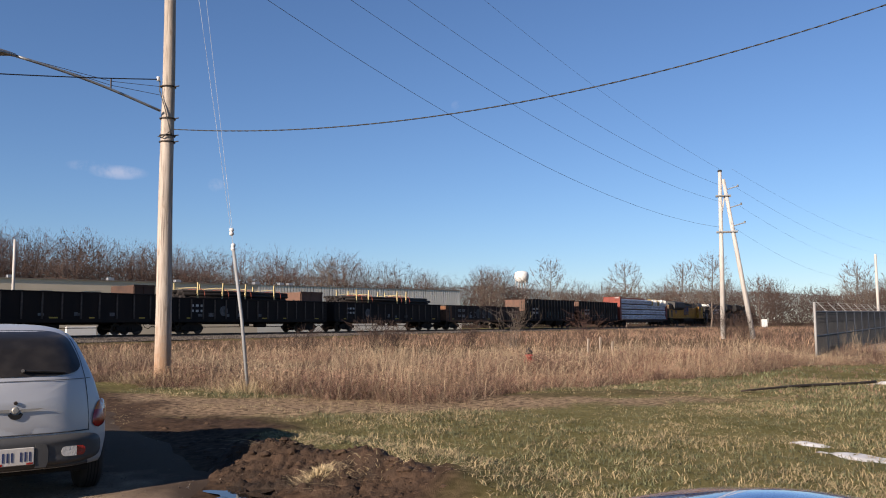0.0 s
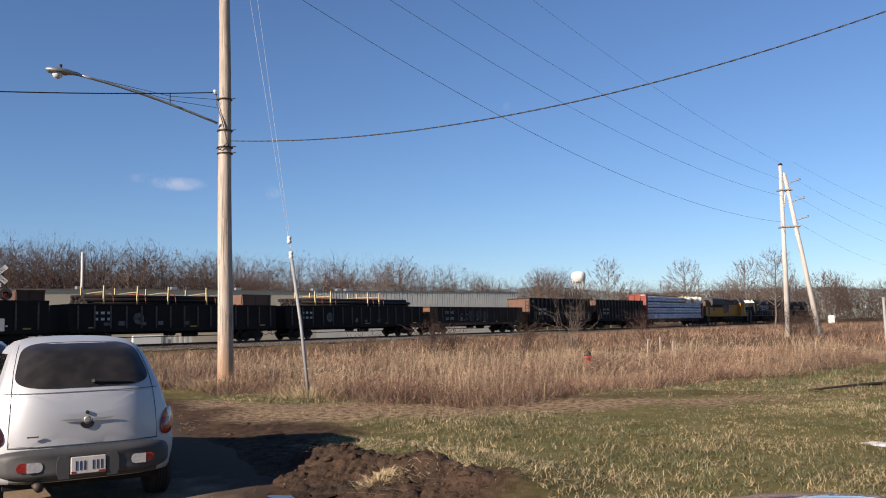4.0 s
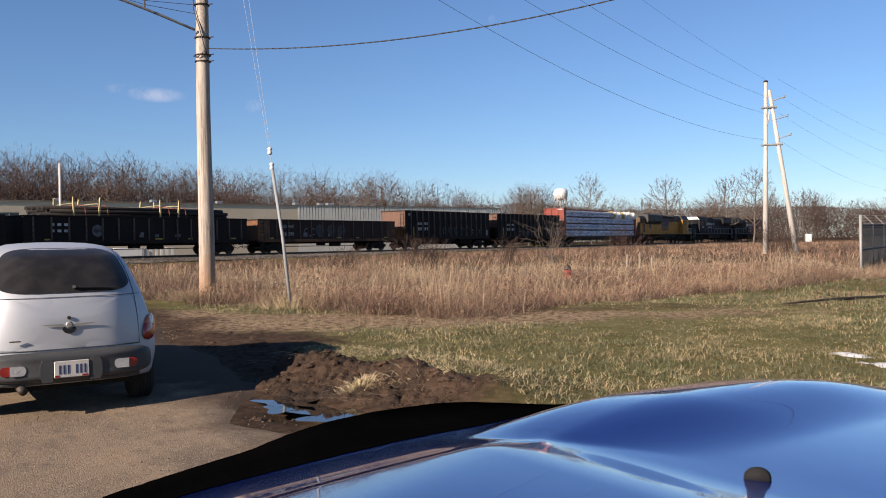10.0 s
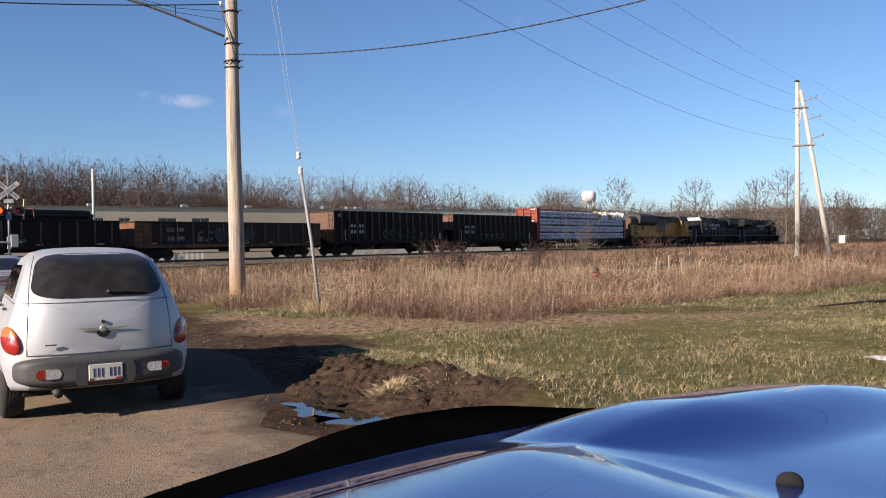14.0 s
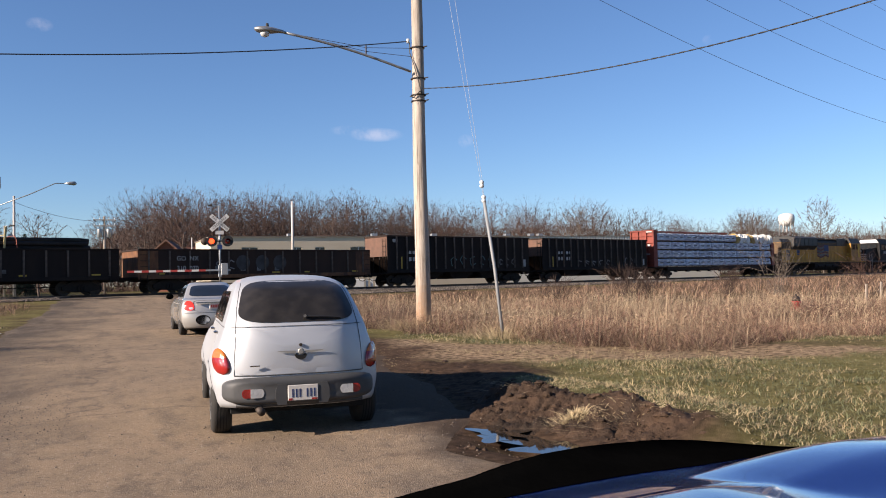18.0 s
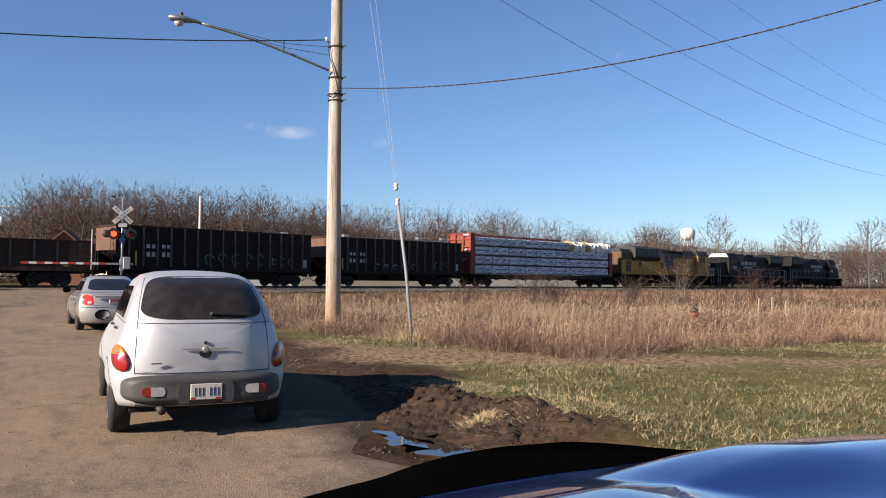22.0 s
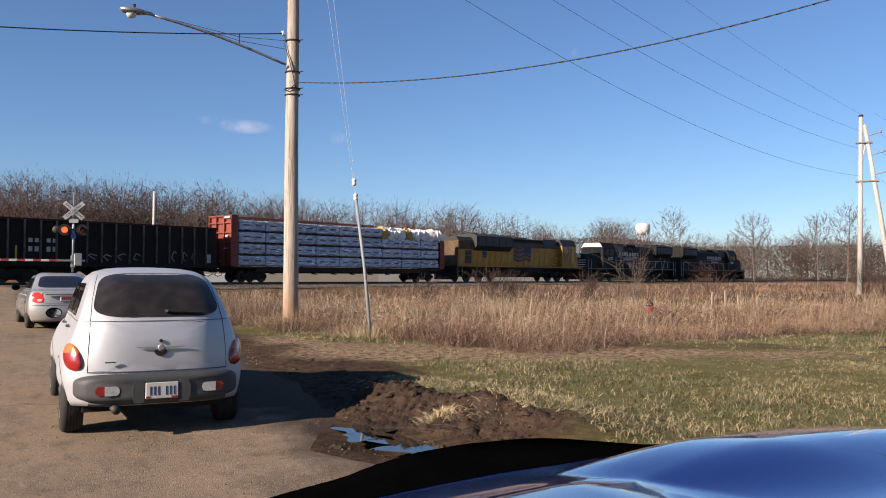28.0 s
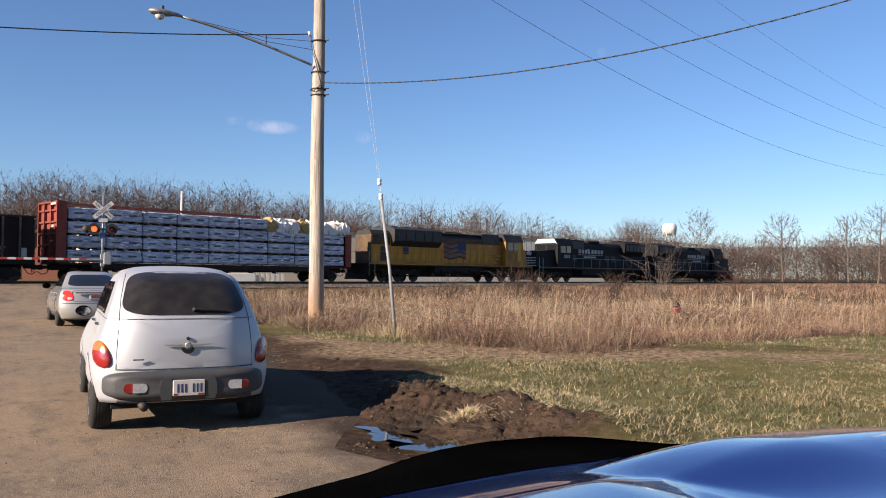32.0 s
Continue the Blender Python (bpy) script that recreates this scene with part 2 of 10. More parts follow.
def sstep(a, b, x):
    t = np.clip((x - a) / (b - a), 0, 1)
    return t * t * (3 - 2 * t)


def road_ab(x, y):
    p = np.stack([np.asarray(x, float) - ROAD_0[0], np.asarray(y, float) - ROAD_0[1]], -1)
    return p @ F_, p @ R_


def road_edges(a):
    """The road's ragged left and right edge, metres across from its lane's middle."""
    left = -5.35 - 3.5 * (1 - sstep(-3, 7, a)) + 0.35 * (vnoise(a, 0 * a, 0.6, 3) - 0.5) + 0.15 * (vnoise(a, 0 * a, 2.5, 4) - 0.5)
    right = 2.15 + 0.5 * sstep(1, 6, a) - 0.5 * sstep(8, 16, a) + 0.35 * (vnoise(a, 0 * a, 0.7, 5) - 0.5) + 0.2 * (vnoise(a, 0 * a, 2.5, 6) - 0.5)
    return left, right - 0.95 * np.exp(-((a + 2.2) / 1.35) ** 2)


def bed(x, y):
    """The lie of the land."""
    x, y = np.asarray(x, float), np.asarray(y, float)
    base = np.interp(y, [-400, 7, 10, 14, 18, 22, 30, 52, 90, 2500], [-0.1, -0.1, -0.04, 0.07, 0.14, 0.2, 0.3, 0.55, 0.75, 0.75])
    c = np.abs(TRACK - (x * N_[0] + y * N_[1]))
    a, b = road_ab(x, y)
    near_road = 1 - sstep(5, 11, np.abs(b + 1.6))
    wide = 10 + 15 * near_road
    lift = 1 - sstep(2.6, wide, c)
    hollow = 0.05 * np.exp(-((a - 0.6) / 2.3) ** 2 - (b / 1.5) ** 2)          # where the cars wait
    return base + (RAIL - 0.28 + 0.14 * near_road - base) * lift - hollow


def bank_line(x):
    """Where the crest of the bank between ditch and lawn runs."""
    return np.interp(x, [-2.8, -2.4, -0.92, 0.0, 0.5], [10.35, 10.05, 9.2, 8.35, 7.9])


def berm(x, y):
    """The lawn's raised rim above the ditch."""
    v = y - bank_line(x)
    return 0.17 * sstep(-1.0, 0.05, v) * (1 - sstep(0.5, 2.6, v)) * sstep(-3.0, -2.2, x) * (1 - sstep(0.1, 1.3, x))


def land(x, y):
    """The ground with its small unevenness."""
    x, y = np.asarray(x, float), np.asarray(y, float)
    a, b = road_ab(x, y)
    l, r = road_edges(a)
    off = sstep(0, 0.8, np.maximum(b - r, l - b))
    rough_ = 0.05 * (vnoise(x, y, 0.45, 11) - 0.5) + 0.03 * (vnoise(x, y, 1.7, 12) - 0.5) + 0.02 * (vnoise(x, y, 4.5, 13) - 0.5)
    z = bed(x, y) + off * rough_
    # the ditch of the water and the churned mud at the road's edge
    z = z - 0.16 * np.exp(-(((x + 1.72) * -0.68 + (y - 8.12) * 0.73) / 0.8) ** 2 - (((x + 1.72) * 0.73 + (y - 8.12) * 0.68) / 0.40) ** 2)
    return z - 0.02 * (1 - off) + berm(x, y)


def axis_steps(lo, hi, step, reach):
    mid = list(np.arange(lo, hi + 1e-6, step))
    right, left, w = [], [], step
    p = hi
    while p < reach:
        w *= 1.22
        p += w
        right.append(p)
    p, w = lo, step
    while p > -reach:
        w *= 1.22
        p -= w
        left.append(p)
    return np.array(left[::-1] + mid + right)


def grid_sheet(name, xs, ys, z, material, keep=None):
    gx, gy = np.meshgrid(xs, ys)
    k, j = gx.shape
    v = np.stack([gx, gy, z], -1).reshape(-1, 3)
    idx = np.arange(k * j).reshape(k, j)
    q = np.stack([idx[:-1, :-1], idx[:-1, 1:], idx[1:, 1:], idx[1:, :-1]], -1).reshape(-1, 4)
    if keep is not None:
        q = q[keep.ravel()]
    ob = mesh_of(name, v, q, np.zeros((0, 3), int), material)
    ob.data.shade_smooth()
    return ob


def drive_mask(x, y):
    """1 on the bare dirt drive that leaves the road to the field's edge."""
    mid = 15.5 + 0.05 * (x + 2)
    half = 1.4 + 0.25 * np.maximum(-x - 3, 0) - 0.14 * np.maximum(x + 2, 0)
    w = vnoise(x, y, 1.1, 21) * 0.9 + vnoise(x, y, 4, 22) * 0.4
    return (1 - sstep(half - 0.3, half + 0.5, np.abs(y - mid) + w - 0.6)) * sstep(-9, -7.5, x) * (1 - sstep(4, 11, x + 2 * w))


def mud_mask(x, y):
    a, b = road_ab(x, y)
    w = vnoise(x, y, 1.3, 31) * 0.9 + vnoise(x, y, 5, 32) * 0.35
    left, r = road_edges(a)
    strip = (1 - sstep(0.2, 1.3, b - r - 0.4 - 1.3 * sstep(0, 2.5, a) + 0.9 * sstep(3, 4.5, a) + w * 0.8)) * sstep(-0.5, 0, b - r) * sstep(-7, -4, a) * (1 - sstep(9, 12.5, a))
    v = y - bank_line(x) + (w - 0.6) * 0.6
    heap = sstep(-2.3, -1.7, v) * (1 - sstep(0.05, 0.4, v)) * sstep(-3.2, -2.7, x) * (1 - sstep(-0.3, 0.7, x + (w - 0.6) * 0.7))
    shoulder = (1 - sstep(0.1, 1.1, left - b + w - 0.3)) * sstep(-0.5, 0, left - b) * sstep(-6, -3, a)
    seep = 0.45 * (1 - sstep(0.05, 0.6, np.abs(y - 16.35 - 0.22 * x) + (w - 0.6) * 0.8)) * sstep(-0.5, 1.0, x) * (1 - sstep(5.0, 8.0, x))
    return np.clip(np.maximum(np.maximum(np.maximum(strip, heap), shoulder), seep), 0, 1)


def mud_top(x, y):
    """The churned bank between the ditch and the lawn."""
    x, y = np.asarray(x, float), np.asarray(y, float)
    v = y - bank_line(x)
    ends = sstep(-2.85, -2.45, x) * (1 - sstep(-0.7, 0.2, x + 0.5 * (vnoise(x, y, 1.9, 87) - 0.5)))
    face = sstep(-1.35, -0.95, v) * (1 - sstep(0.0, 0.38, v + 0.5 * (vnoise(x, y, 2.3, 84) - 0.5))) * ends
    lump = vnoise(x, y, 2.6, 81) * 0.5 + np.abs(vnoise(x, y, 5.5, 82) - 0.5) * 0.6 + np.abs(vnoise(x, y, 14, 85) - 0.5) * 0.55 + np.abs(vnoise(x, y, 24, 86) - 0.5) * 0.4 + vnoise(x, y, 33, 83) * 0.2
    rim = np.exp(-((v + 0.12) / 0.3) ** 2) * 0.07
    return land(x, y) + face * (rim + (lump - 0.42) * 0.17) - 0.06 * (1 - face)


def field_mask(x, y):
    """1 where the tall dry grass stands."""
    edge = np.interp(x, [-12, -8, -4.8, -1, 1.2, 2.6, 6.4, 10, 16, 30], [23.0, 20.7, 18.5, 16.3, 16.7, 18.0, 21.5, 24.0, 26.8, 36.0])
    w = (vnoise(x, y, 0.6, 41) - 0.5) * 1.6 + (vnoise(x, y, 2.2, 42) - 0.5) * 0.8
    a, b = road_ab(x, y)
    l, r = road_edges(a)
    c = TRACK - (x * N_[0] + y * N_[1])
    m = sstep(-0.4, 0.5, y - edge + w) * sstep(0.9, 1.9, b - r + w * 0.5) * sstep(6.0, 8.0, c + w)
    left = sstep(0.8, 2.2, l - b + w * 0.6) * sstep(11.5, 13.5, a + w - 0.3 * b - 2.4) * sstep(6.5, 8.5, c + w)
    return np.maximum(m, left * 0.8)


def ground_material():
    m = mat("ground_turf", (0.20, 0.17, 0.075), (0.11, 0.10, 0.035), rough=0.95, scale=9, var=0.8, bump=0.6, bscale=70, gloss=0.05)
    n, l = m.node_tree.nodes, m.node_tree.links
    at = n.new("ShaderNodeVertexColor")
    at.layer_name = "zone"
    sep = n.new("ShaderNodeSeparateColor")
    l.new(at.outputs[0], sep.inputs[0])
    b = n["Principled BSDF"]
    src = b.inputs["Base Color"].links[0].from_socket
    nz = n.new("ShaderNodeTexNoise")
    nz.inputs["Scale"].default_value, nz.inputs["Detail"].default_value = 9.0, 10
    geo = n.new("ShaderNodeNewGeometry")
    l.new(geo.outputs["Position"], nz.inputs[0])
    for sock, c1, c2 in ((0, (0.20, 0.13, 0.075), (0.08, 0.05, 0.03)), (1, (0.42, 0.30, 0.19), (0.10, 0.066, 0.042)), (2, (0.10, 0.064, 0.042), (0.038, 0.025, 0.018))):
        ramp = n.new("ShaderNodeMix")
        ramp.data_type = "RGBA"
        ramp.inputs[6].default_value, ramp.inputs[7].default_value = (*(c * ALBEDO_SCALE for c in c1), 1), (*(c * ALBEDO_SCALE for c in c2), 1)
        mr = n.new("ShaderNodeMapRange")
        mr.inputs[1].default_value, mr.inputs[2].default_value = 0.34, 0.66
        l.new(nz.outputs[0], mr.inputs[0]), l.new(mr.outputs[0], ramp.inputs[0])
        mx = n.new("ShaderNodeMix")
        mx.data_type = "RGBA"
        l.new(sep.outputs[sock], mx.inputs[0]), l.new(src, mx.inputs[6]), l.new(ramp.outputs[2], mx.inputs[7])
        src = mx.outputs[2]
    l.new(src, b.inputs["Base Color"])
    return m


def zone_colours(ob):
    co = np.zeros(len(ob.data.vertices) * 3)
    ob.data.vertices.foreach_get("co", co)
    co = co.reshape(-1, 3)
    x, y = co[:, 0], co[:, 1]
    z = np.stack([field_mask(x, y), drive_mask(x, y), mud_mask(x, y), np.ones(len(x))], 1)
    layer = ob.data.color_attributes.new("zone", "FLOAT_COLOR", "POINT")
    layer.data.foreach_set("color", z.astype(np.float32).ravel())


def build_ground():
    xs, ys = axis_steps(-20, 14, 0.16, 2600), axis_steps(4, 24, 0.16, 2600)
    gx, gy = np.meshgrid(xs, ys)
    z = land(gx, gy)
    heap = mud_mask(gx, gy) * (vnoise(gx, gy, 2.2, 51) ** 2 * 0.05 + vnoise(gx, gy, 6, 52) ** 2 * 0.06)
    a, b = road_ab(gx, gy)
    l, r = road_edges(a)
    z = z + heap * sstep(0.1, 0.7, b - r) * (1 - np.exp(-((gx + 1.75) / 0.9) ** 2 - ((gy - 8.15) / 0.8) ** 2))
    g = grid_sheet("ground", xs, ys, z, ground_material())
    zone_colours(g)
    tagged(g, "rough turf with straw, bare dirt and dark churned mud", "ground", kind="structure")


def strip_sheet(name, a0, a1, da, edges, nb, height, material, label, category):
    """A sheet laid along the road's direction between two ragged edges."""
    aa = np.arange(a0, a1, da)
    l, r = edges(aa)
    t = np.linspace(0, 1, nb)
    b = l[:, None] + (r - l)[:, None] * t[None]
    x = ROAD_0[0] + aa[:, None] * F_[0] + b * R_[0]
    y = ROAD_0[1] + aa[:, None] * F_[1] + b * R_[1]
    z = height(x, y, aa[:, None] + 0 * b, b, t[None] + 0 * b)
    k, j = x.shape
    idx = np.arange(k * j).reshape(k, j)
    q = np.stack([idx[:-1, :-1], idx[:-1, 1:], idx[1:, 1:], idx[1:, :-1]], -1).reshape(-1, 4)
    ob = mesh_of(name, np.stack([x, y, z], -1).reshape(-1, 3), q, np.zeros((0, 3), int), material)
    ob.data.shade_smooth()
    return tagged(ob, label, category, kind="structure")


def build_road():
    m = mat("road_asphalt", (0.34, 0.245, 0.16), (0.235, 0.175, 0.12), rough=0.95, scale=1.6, var=0.6, bump=0.6, bscale=85, detail=9, gloss=0.15)
    n, l = m.node_tree.nodes, m.node_tree.links
    b = n["Principled BSDF"]
    geo = n.new("ShaderNodeNewGeometry")
    lane = n.new("ShaderNodeMapping")
    lane.inputs["Rotation"].default_value = (0, 0, -ROAD_YAW)
    l.new(geo.outputs["Position"], lane.inputs[0])
    xyz = n.new("ShaderNodeSeparateXYZ")
    l.new(lane.outputs[0], xyz.inputs[0])

    def layer(src, colour, scale, stretch, lo, hi, amount, detail=8):
        """One more stain over the road, from noise drawn out along the lane."""
        mp = n.new("ShaderNodeMapping")
        mp.inputs["Scale"].default_value = stretch
        l.new(lane.outputs[0], mp.inputs[0])
        nz = n.new("ShaderNodeTexNoise")
        nz.inputs["Scale"].default_value, nz.inputs["Detail"].default_value, nz.inputs["Roughness"].default_value = scale, detail, 0.62
        l.new(mp.outputs[0], nz.inputs[0])
        mr = n.new("ShaderNodeMapRange")
        mr.inputs[1].default_value, mr.inputs[2].default_value, mr.inputs[4].default_value = lo, hi, amount
        l.new(nz.outputs[0], mr.inputs[0])
        mx = n.new("ShaderNodeMix")
        mx.data_type = "RGBA"
        mx.inputs[7].default_value = (*(c * ALBEDO_SCALE for c in colour), 1)
        l.new(mr.outputs[0], mx.inputs[0]), l.new(src, mx.inputs[6])
        return mx.outputs[2], mr, nz
    src = b.inputs["Base Color"].links[0].from_socket
    src = layer(src, (0.12, 0.095, 0.075), 0.9, (1, 0.3, 1), 0.52, 0.68, 0.75)[0]          # dark worn patches
    src = layer(src, (0.42, 0.30, 0.19), 0.7, (1, 0.16, 1), 0.55, 0.72, 0.6)[0]            # tan dust in the wheel tracks
    src = layer(src, (0.44, 0.36, 0.27), 3.2, (1, 0.45, 1), 0.62, 0.74, 0.55)[0]           # dried mud crusts
    src = layer(src, (0.15, 0.115, 0.085), 5.0, (1, 0.6, 1), 0.5, 0.66, 0.6)[0]            # trodden grit
    src = layer(src, (0.50, 0.41, 0.31), 42.0, (1, 1, 1), 0.54, 0.64, 0.5)[0]               # pale chips
    src = layer(src, (0.09, 0.07, 0.055), 28.0, (1, 1, 1), 0.56, 0.64, 0.5)[0]             # dark pits between the stones
    src = layer(src, (0.07, 0.05, 0.04), 9.0, (1, 1, 1), 0.66, 0.72, 0.7)[0]               # small clods and specks
    # the gravelly far side of the road is darker
    side_, nz = n.new("ShaderNodeMath"), n.new("ShaderNodeTexNoise")
    nz.inputs["Scale"].default_value, nz.inputs["Detail"].default_value = 0.55, 9
    l.new(lane.outputs[0], nz.inputs[0])
    side_.operation = "MULTIPLY_ADD"
    side_.inputs[1].default_value = 5.5
    l.new(nz.outputs[0], side_.inputs[0]), l.new(xyz.outputs[0], side_.inputs[2])
    mr = n.new("ShaderNodeMapRange")
    x_lane = ROAD_0[0] * math.cos(ROAD_YAW) + ROAD_0[1] * math.sin(ROAD_YAW)
    mr.inputs[1].default_value, mr.inputs[2].default_value, mr.inputs[3].default_value, mr.inputs[4].default_value = x_lane - 2.2, x_lane + 0.2, 0.9, 0.0
    l.new(side_.outputs[0], mr.inputs[0])
    mx = n.new("ShaderNodeMix")
    mx.data_type = "RGBA"
    l.new(mr.outputs[0], mx.inputs[0]), l.new(src, mx.inputs[6])
    far = n.new("ShaderNodeRGB").outputs[0]
    far.default_value = (0.082 * ALBEDO_SCALE, 0.066 * ALBEDO_SCALE, 0.053 * ALBEDO_SCALE, 1)
    far = layer(far, (0.30, 0.235, 0.17), 1.1, (1, 0.35, 1), 0.52, 0.72, 0.55)[0]             # tan dust drifts
    far = layer(far, (0.05, 0.04, 0.032), 2.3, (1, 0.3, 1), 0.52, 0.64, 0.8)[0]            # wet dark ruts
    far = layer(far, (0.20, 0.17, 0.14), 24.0, (1, 1, 1), 0.56, 0.66, 0.5)[0]             # pale stones
    far = layer(far, (0.03, 0.025, 0.021), 17.0, (1, 1, 1), 0.55, 0.64, 0.7)[0]            # gaps between them
    l.new(far, mx.inputs[7])
    src = mx.outputs[2]
    # dark wet mud churned over the lawn side, widened to deepen the wagon's shadow
    near, mr = n.new("ShaderNodeMath"), n.new("ShaderNodeMapRange")
    near.operation = "MULTIPLY_ADD"
    near.inputs[1].default_value = 2.6
    nz = n.new("ShaderNodeTexNoise")
    nz.inputs["Scale"].default_value, nz.inputs["Detail"].default_value = 1.7, 10
    l.new(lane.outputs[0], nz.inputs[0])
    # beside the wagon the dark tone spreads further, painting its cast shadow deeper
    ahead, sum_ = n.new("ShaderNodeMapRange"), n.new("ShaderNodeMath")
    y_lane = -ROAD_0[0] * math.sin(ROAD_YAW) + ROAD_0[1] * math.cos(ROAD_YAW)
    ahead.inputs[1].default_value, ahead.inputs[2].default_value, ahead.inputs[4].default_value = y_lane - 0.4, y_lane + 1.6, 0.9
    l.new(xyz.outputs[1], ahead.inputs[0]), l.new(ahead.outputs[0], sum_.inputs[0]), l.new(xyz.outputs[0], sum_.inputs[1])
    l.new(nz.outputs[0], near.inputs[0]), l.new(sum_.outputs[0], near.inputs[2])
    mr.inputs[1].default_value, mr.inputs[2].default_value, mr.inputs[4].default_value = x_lane + 1.95, x_lane + 2.85, 0.9
    l.new(near.outputs[0], mr.inputs[0])
    mx = n.new("ShaderNodeMix")
    mx.data_type = "RGBA"
    mx.inputs[7].default_value = (0.075 * ALBEDO_SCALE, 0.05 * ALBEDO_SCALE, 0.034 * ALBEDO_SCALE, 1)
    l.new(mr.outputs[0], mx.inputs[0]), l.new(src, mx.inputs[6])
    src = mx.outputs[2]
    # a few long cracks
    vor, warp, mixv = n.new("ShaderNodeTexVoronoi"), n.new("ShaderNodeTexNoise"), n.new("ShaderNodeMix")
    vor.feature = "DISTANCE_TO_EDGE"
    vor.inputs["Scale"].default_value = 0.33
    warp.inputs["Scale"].default_value, warp.inputs["Detail"].default_value = 1.5, 9
    l.new(lane.outputs[0], warp.inputs[0])
    mixv.data_type = "VECTOR"
    mixv.inputs[0].default_value = 0.55
    l.new(lane.outputs[0], mixv.inputs[4]), l.new(warp.outputs[1], mixv.inputs[5]), l.new(mixv.outputs[1], vor.inputs[0])
    cr = n.new("ShaderNodeMapRange")
    cr.inputs[1].default_value, cr.inputs[2].default_value, cr.inputs[3].default_value, cr.inputs[4].default_value = 0.0, 0.009, 0.45, 0.0
    l.new(vor.outputs[0], cr.inputs[0])
    mx = n.new("ShaderNodeMix")
    mx.data_type = "RGBA"
    mx.inputs[7].default_value = (0.06, 0.048, 0.04, 1)
    l.new(cr.outputs[0], mx.inputs[0]), l.new(src, mx.inputs[6])
    l.new(mx.outputs[2], b.inputs["Base Color"])

    def h(x, y, a, bb, t):
        edge = np.minimum(t, 1 - t)
        return land(x, y) + 0.045 * sstep(0, 0.03, edge) - 0.01 + 0.015 * (vnoise(x, y, 0.8, 61) - 0.5) + 0.006 * vnoise(x, y, 6, 62)
    strip_sheet("road", -14, 46, 0.2, road_edges, 60, h, m, "worn brown-grey asphalt road with cracks and dust", "road")


def build_track():
    ballast = mat("ballast", (0.17, 0.145, 0.122), (0.06, 0.05, 0.043), rough=0.95, scale=7, var=0.9, bump=1.0, bscale=26, gloss=0.05)
    steel = mat("rail_steel", (0.13, 0.085, 0.06), (0.07, 0.05, 0.04), rough=0.55, metal=0.6, scale=5)
    wood = mat("sleeper_wood", (0.085, 0.065, 0.05), (0.04, 0.033, 0.028), rough=0.9, scale=4, rand=0.3)
    s = np.concatenate([np.arange(-160, -30, 4.0), np.arange(-30, 90, 0.5), np.arange(90, 420, 6.0)])
    off = np.array([-6.5, -5.2, -4, -3.2, -2.6, -2.0, -1.5, -0.8, 0, 0.8, 1.5, 1.9, 2.3, 2.8, 3.3, 3.8])
    hz = np.array([0.0, 0.04, 0.20, 0.42, 0.62, 0.74, 0.80, 0.80, 0.80, 0.80, 0.80, 0.74, 0.6, 0.4, 0.1, 0.0])
    p = D_[None, None] * s[:, None, None] + N_[None, None] * (TRACK + off + 0 * s[:, None])[..., None]
    x, y = p[..., 0], p[..., 1]
    gz = bed(x, y)
    z = gz + (RAIL - 0.2 - gz) * (hz / 0.8) + 0.03 + 0.06 * (vnoise(x, y, 3, 71) - 0.5) * (hz < 0.79)
    k, j = x.shape
    idx = np.arange(k * j).reshape(k, j)
    q = np.stack([idx[:-1, :-1], idx[1:, :-1], idx[1:, 1:], idx[:-1, 1:]], -1).reshape(-1, 4)
    ob = mesh_of("ballast_bed", np.stack([x, y, z], -1).reshape(-1, 3), q, np.zeros((0, 3), int), ballast)
    tagged(ob, "grey crushed-stone ballast bed under the railway track", "ballast", kind="structure")
    track = thing("railway_track", Matrix.Translation((*on_track(0), RAIL)) @ Matrix.Rotation(TH, 4, "Z"), "single railway track with rusty rails on dark sleepers", "railway track")
    track["kind"] = "structure"
    for side in (-0.75, 0.75):
        bm = bmesh.new()
        prof = [(-0.036, 0), (0.036, 0), (0.036, -0.04), (0.01, -0.06), (0.01, -0.15), (0.07, -0.17), (0.07, -0.185), (-0.07, -0.185), (-0.07, -0.17), (-0.01, -0.15), (-0.01, -0.06), (-0.036, -0.04)]
        rings = [[bm.verts.new((xx, side + a, b)) for a, b in prof] for xx in (-160, 0, 420)]
        skin(bm, rings)
        part("rail", bm, steel, track)
    bm = bmesh.new()
    box(bm, -0.11, 0.11, -1.3, 1.3, -0.36, -0.187)
    first = part("sleeper", bm, wood, track)
    first.matrix_basis = Matrix.Translation((-25, 0, 0))
    for i in range(1, 230):
        share("sleeper", first, track, Matrix.Translation((-25 + 0.52 * i, 0, random.uniform(-0.01, 0.01))))
    bm = bmesh.new()
    for i in range(230, 800):
        box(bm, -25 + 0.52 * i - 0.11, -25 + 0.52 * i + 0.11, -1.3, 1.3, -0.36, -0.187)
    for i in range(1, 250):
        box(bm, -25 - 0.52 * i - 0.11, -25 - 0.52 * i + 0.11, -1.3, 1.3, -0.36, -0.187)
    tagged(part("far_sleepers", bm, wood, track), kind="stuff")
    # timber and asphalt panels of the crossing
    bm = bmesh.new()
    for y0, y1 in ((-2.6, -0.86), (-0.6, 0.6), (0.86, 2.6)):
        box(bm, 3.0, 13.5, y0, y1, -0.18, -0.012, 0.01)
    part("crossing_panel", bm, M["asphalt_dark"], track, "dark crossing panels between the rails")


M = {}
M["asphalt_dark"] = mat("asphalt_dark", (0.10, 0.085, 0.07), (0.055, 0.048, 0.04), rough=0.9, scale=3, bump=0.4, bscale=80)
build_ground()
build_road()


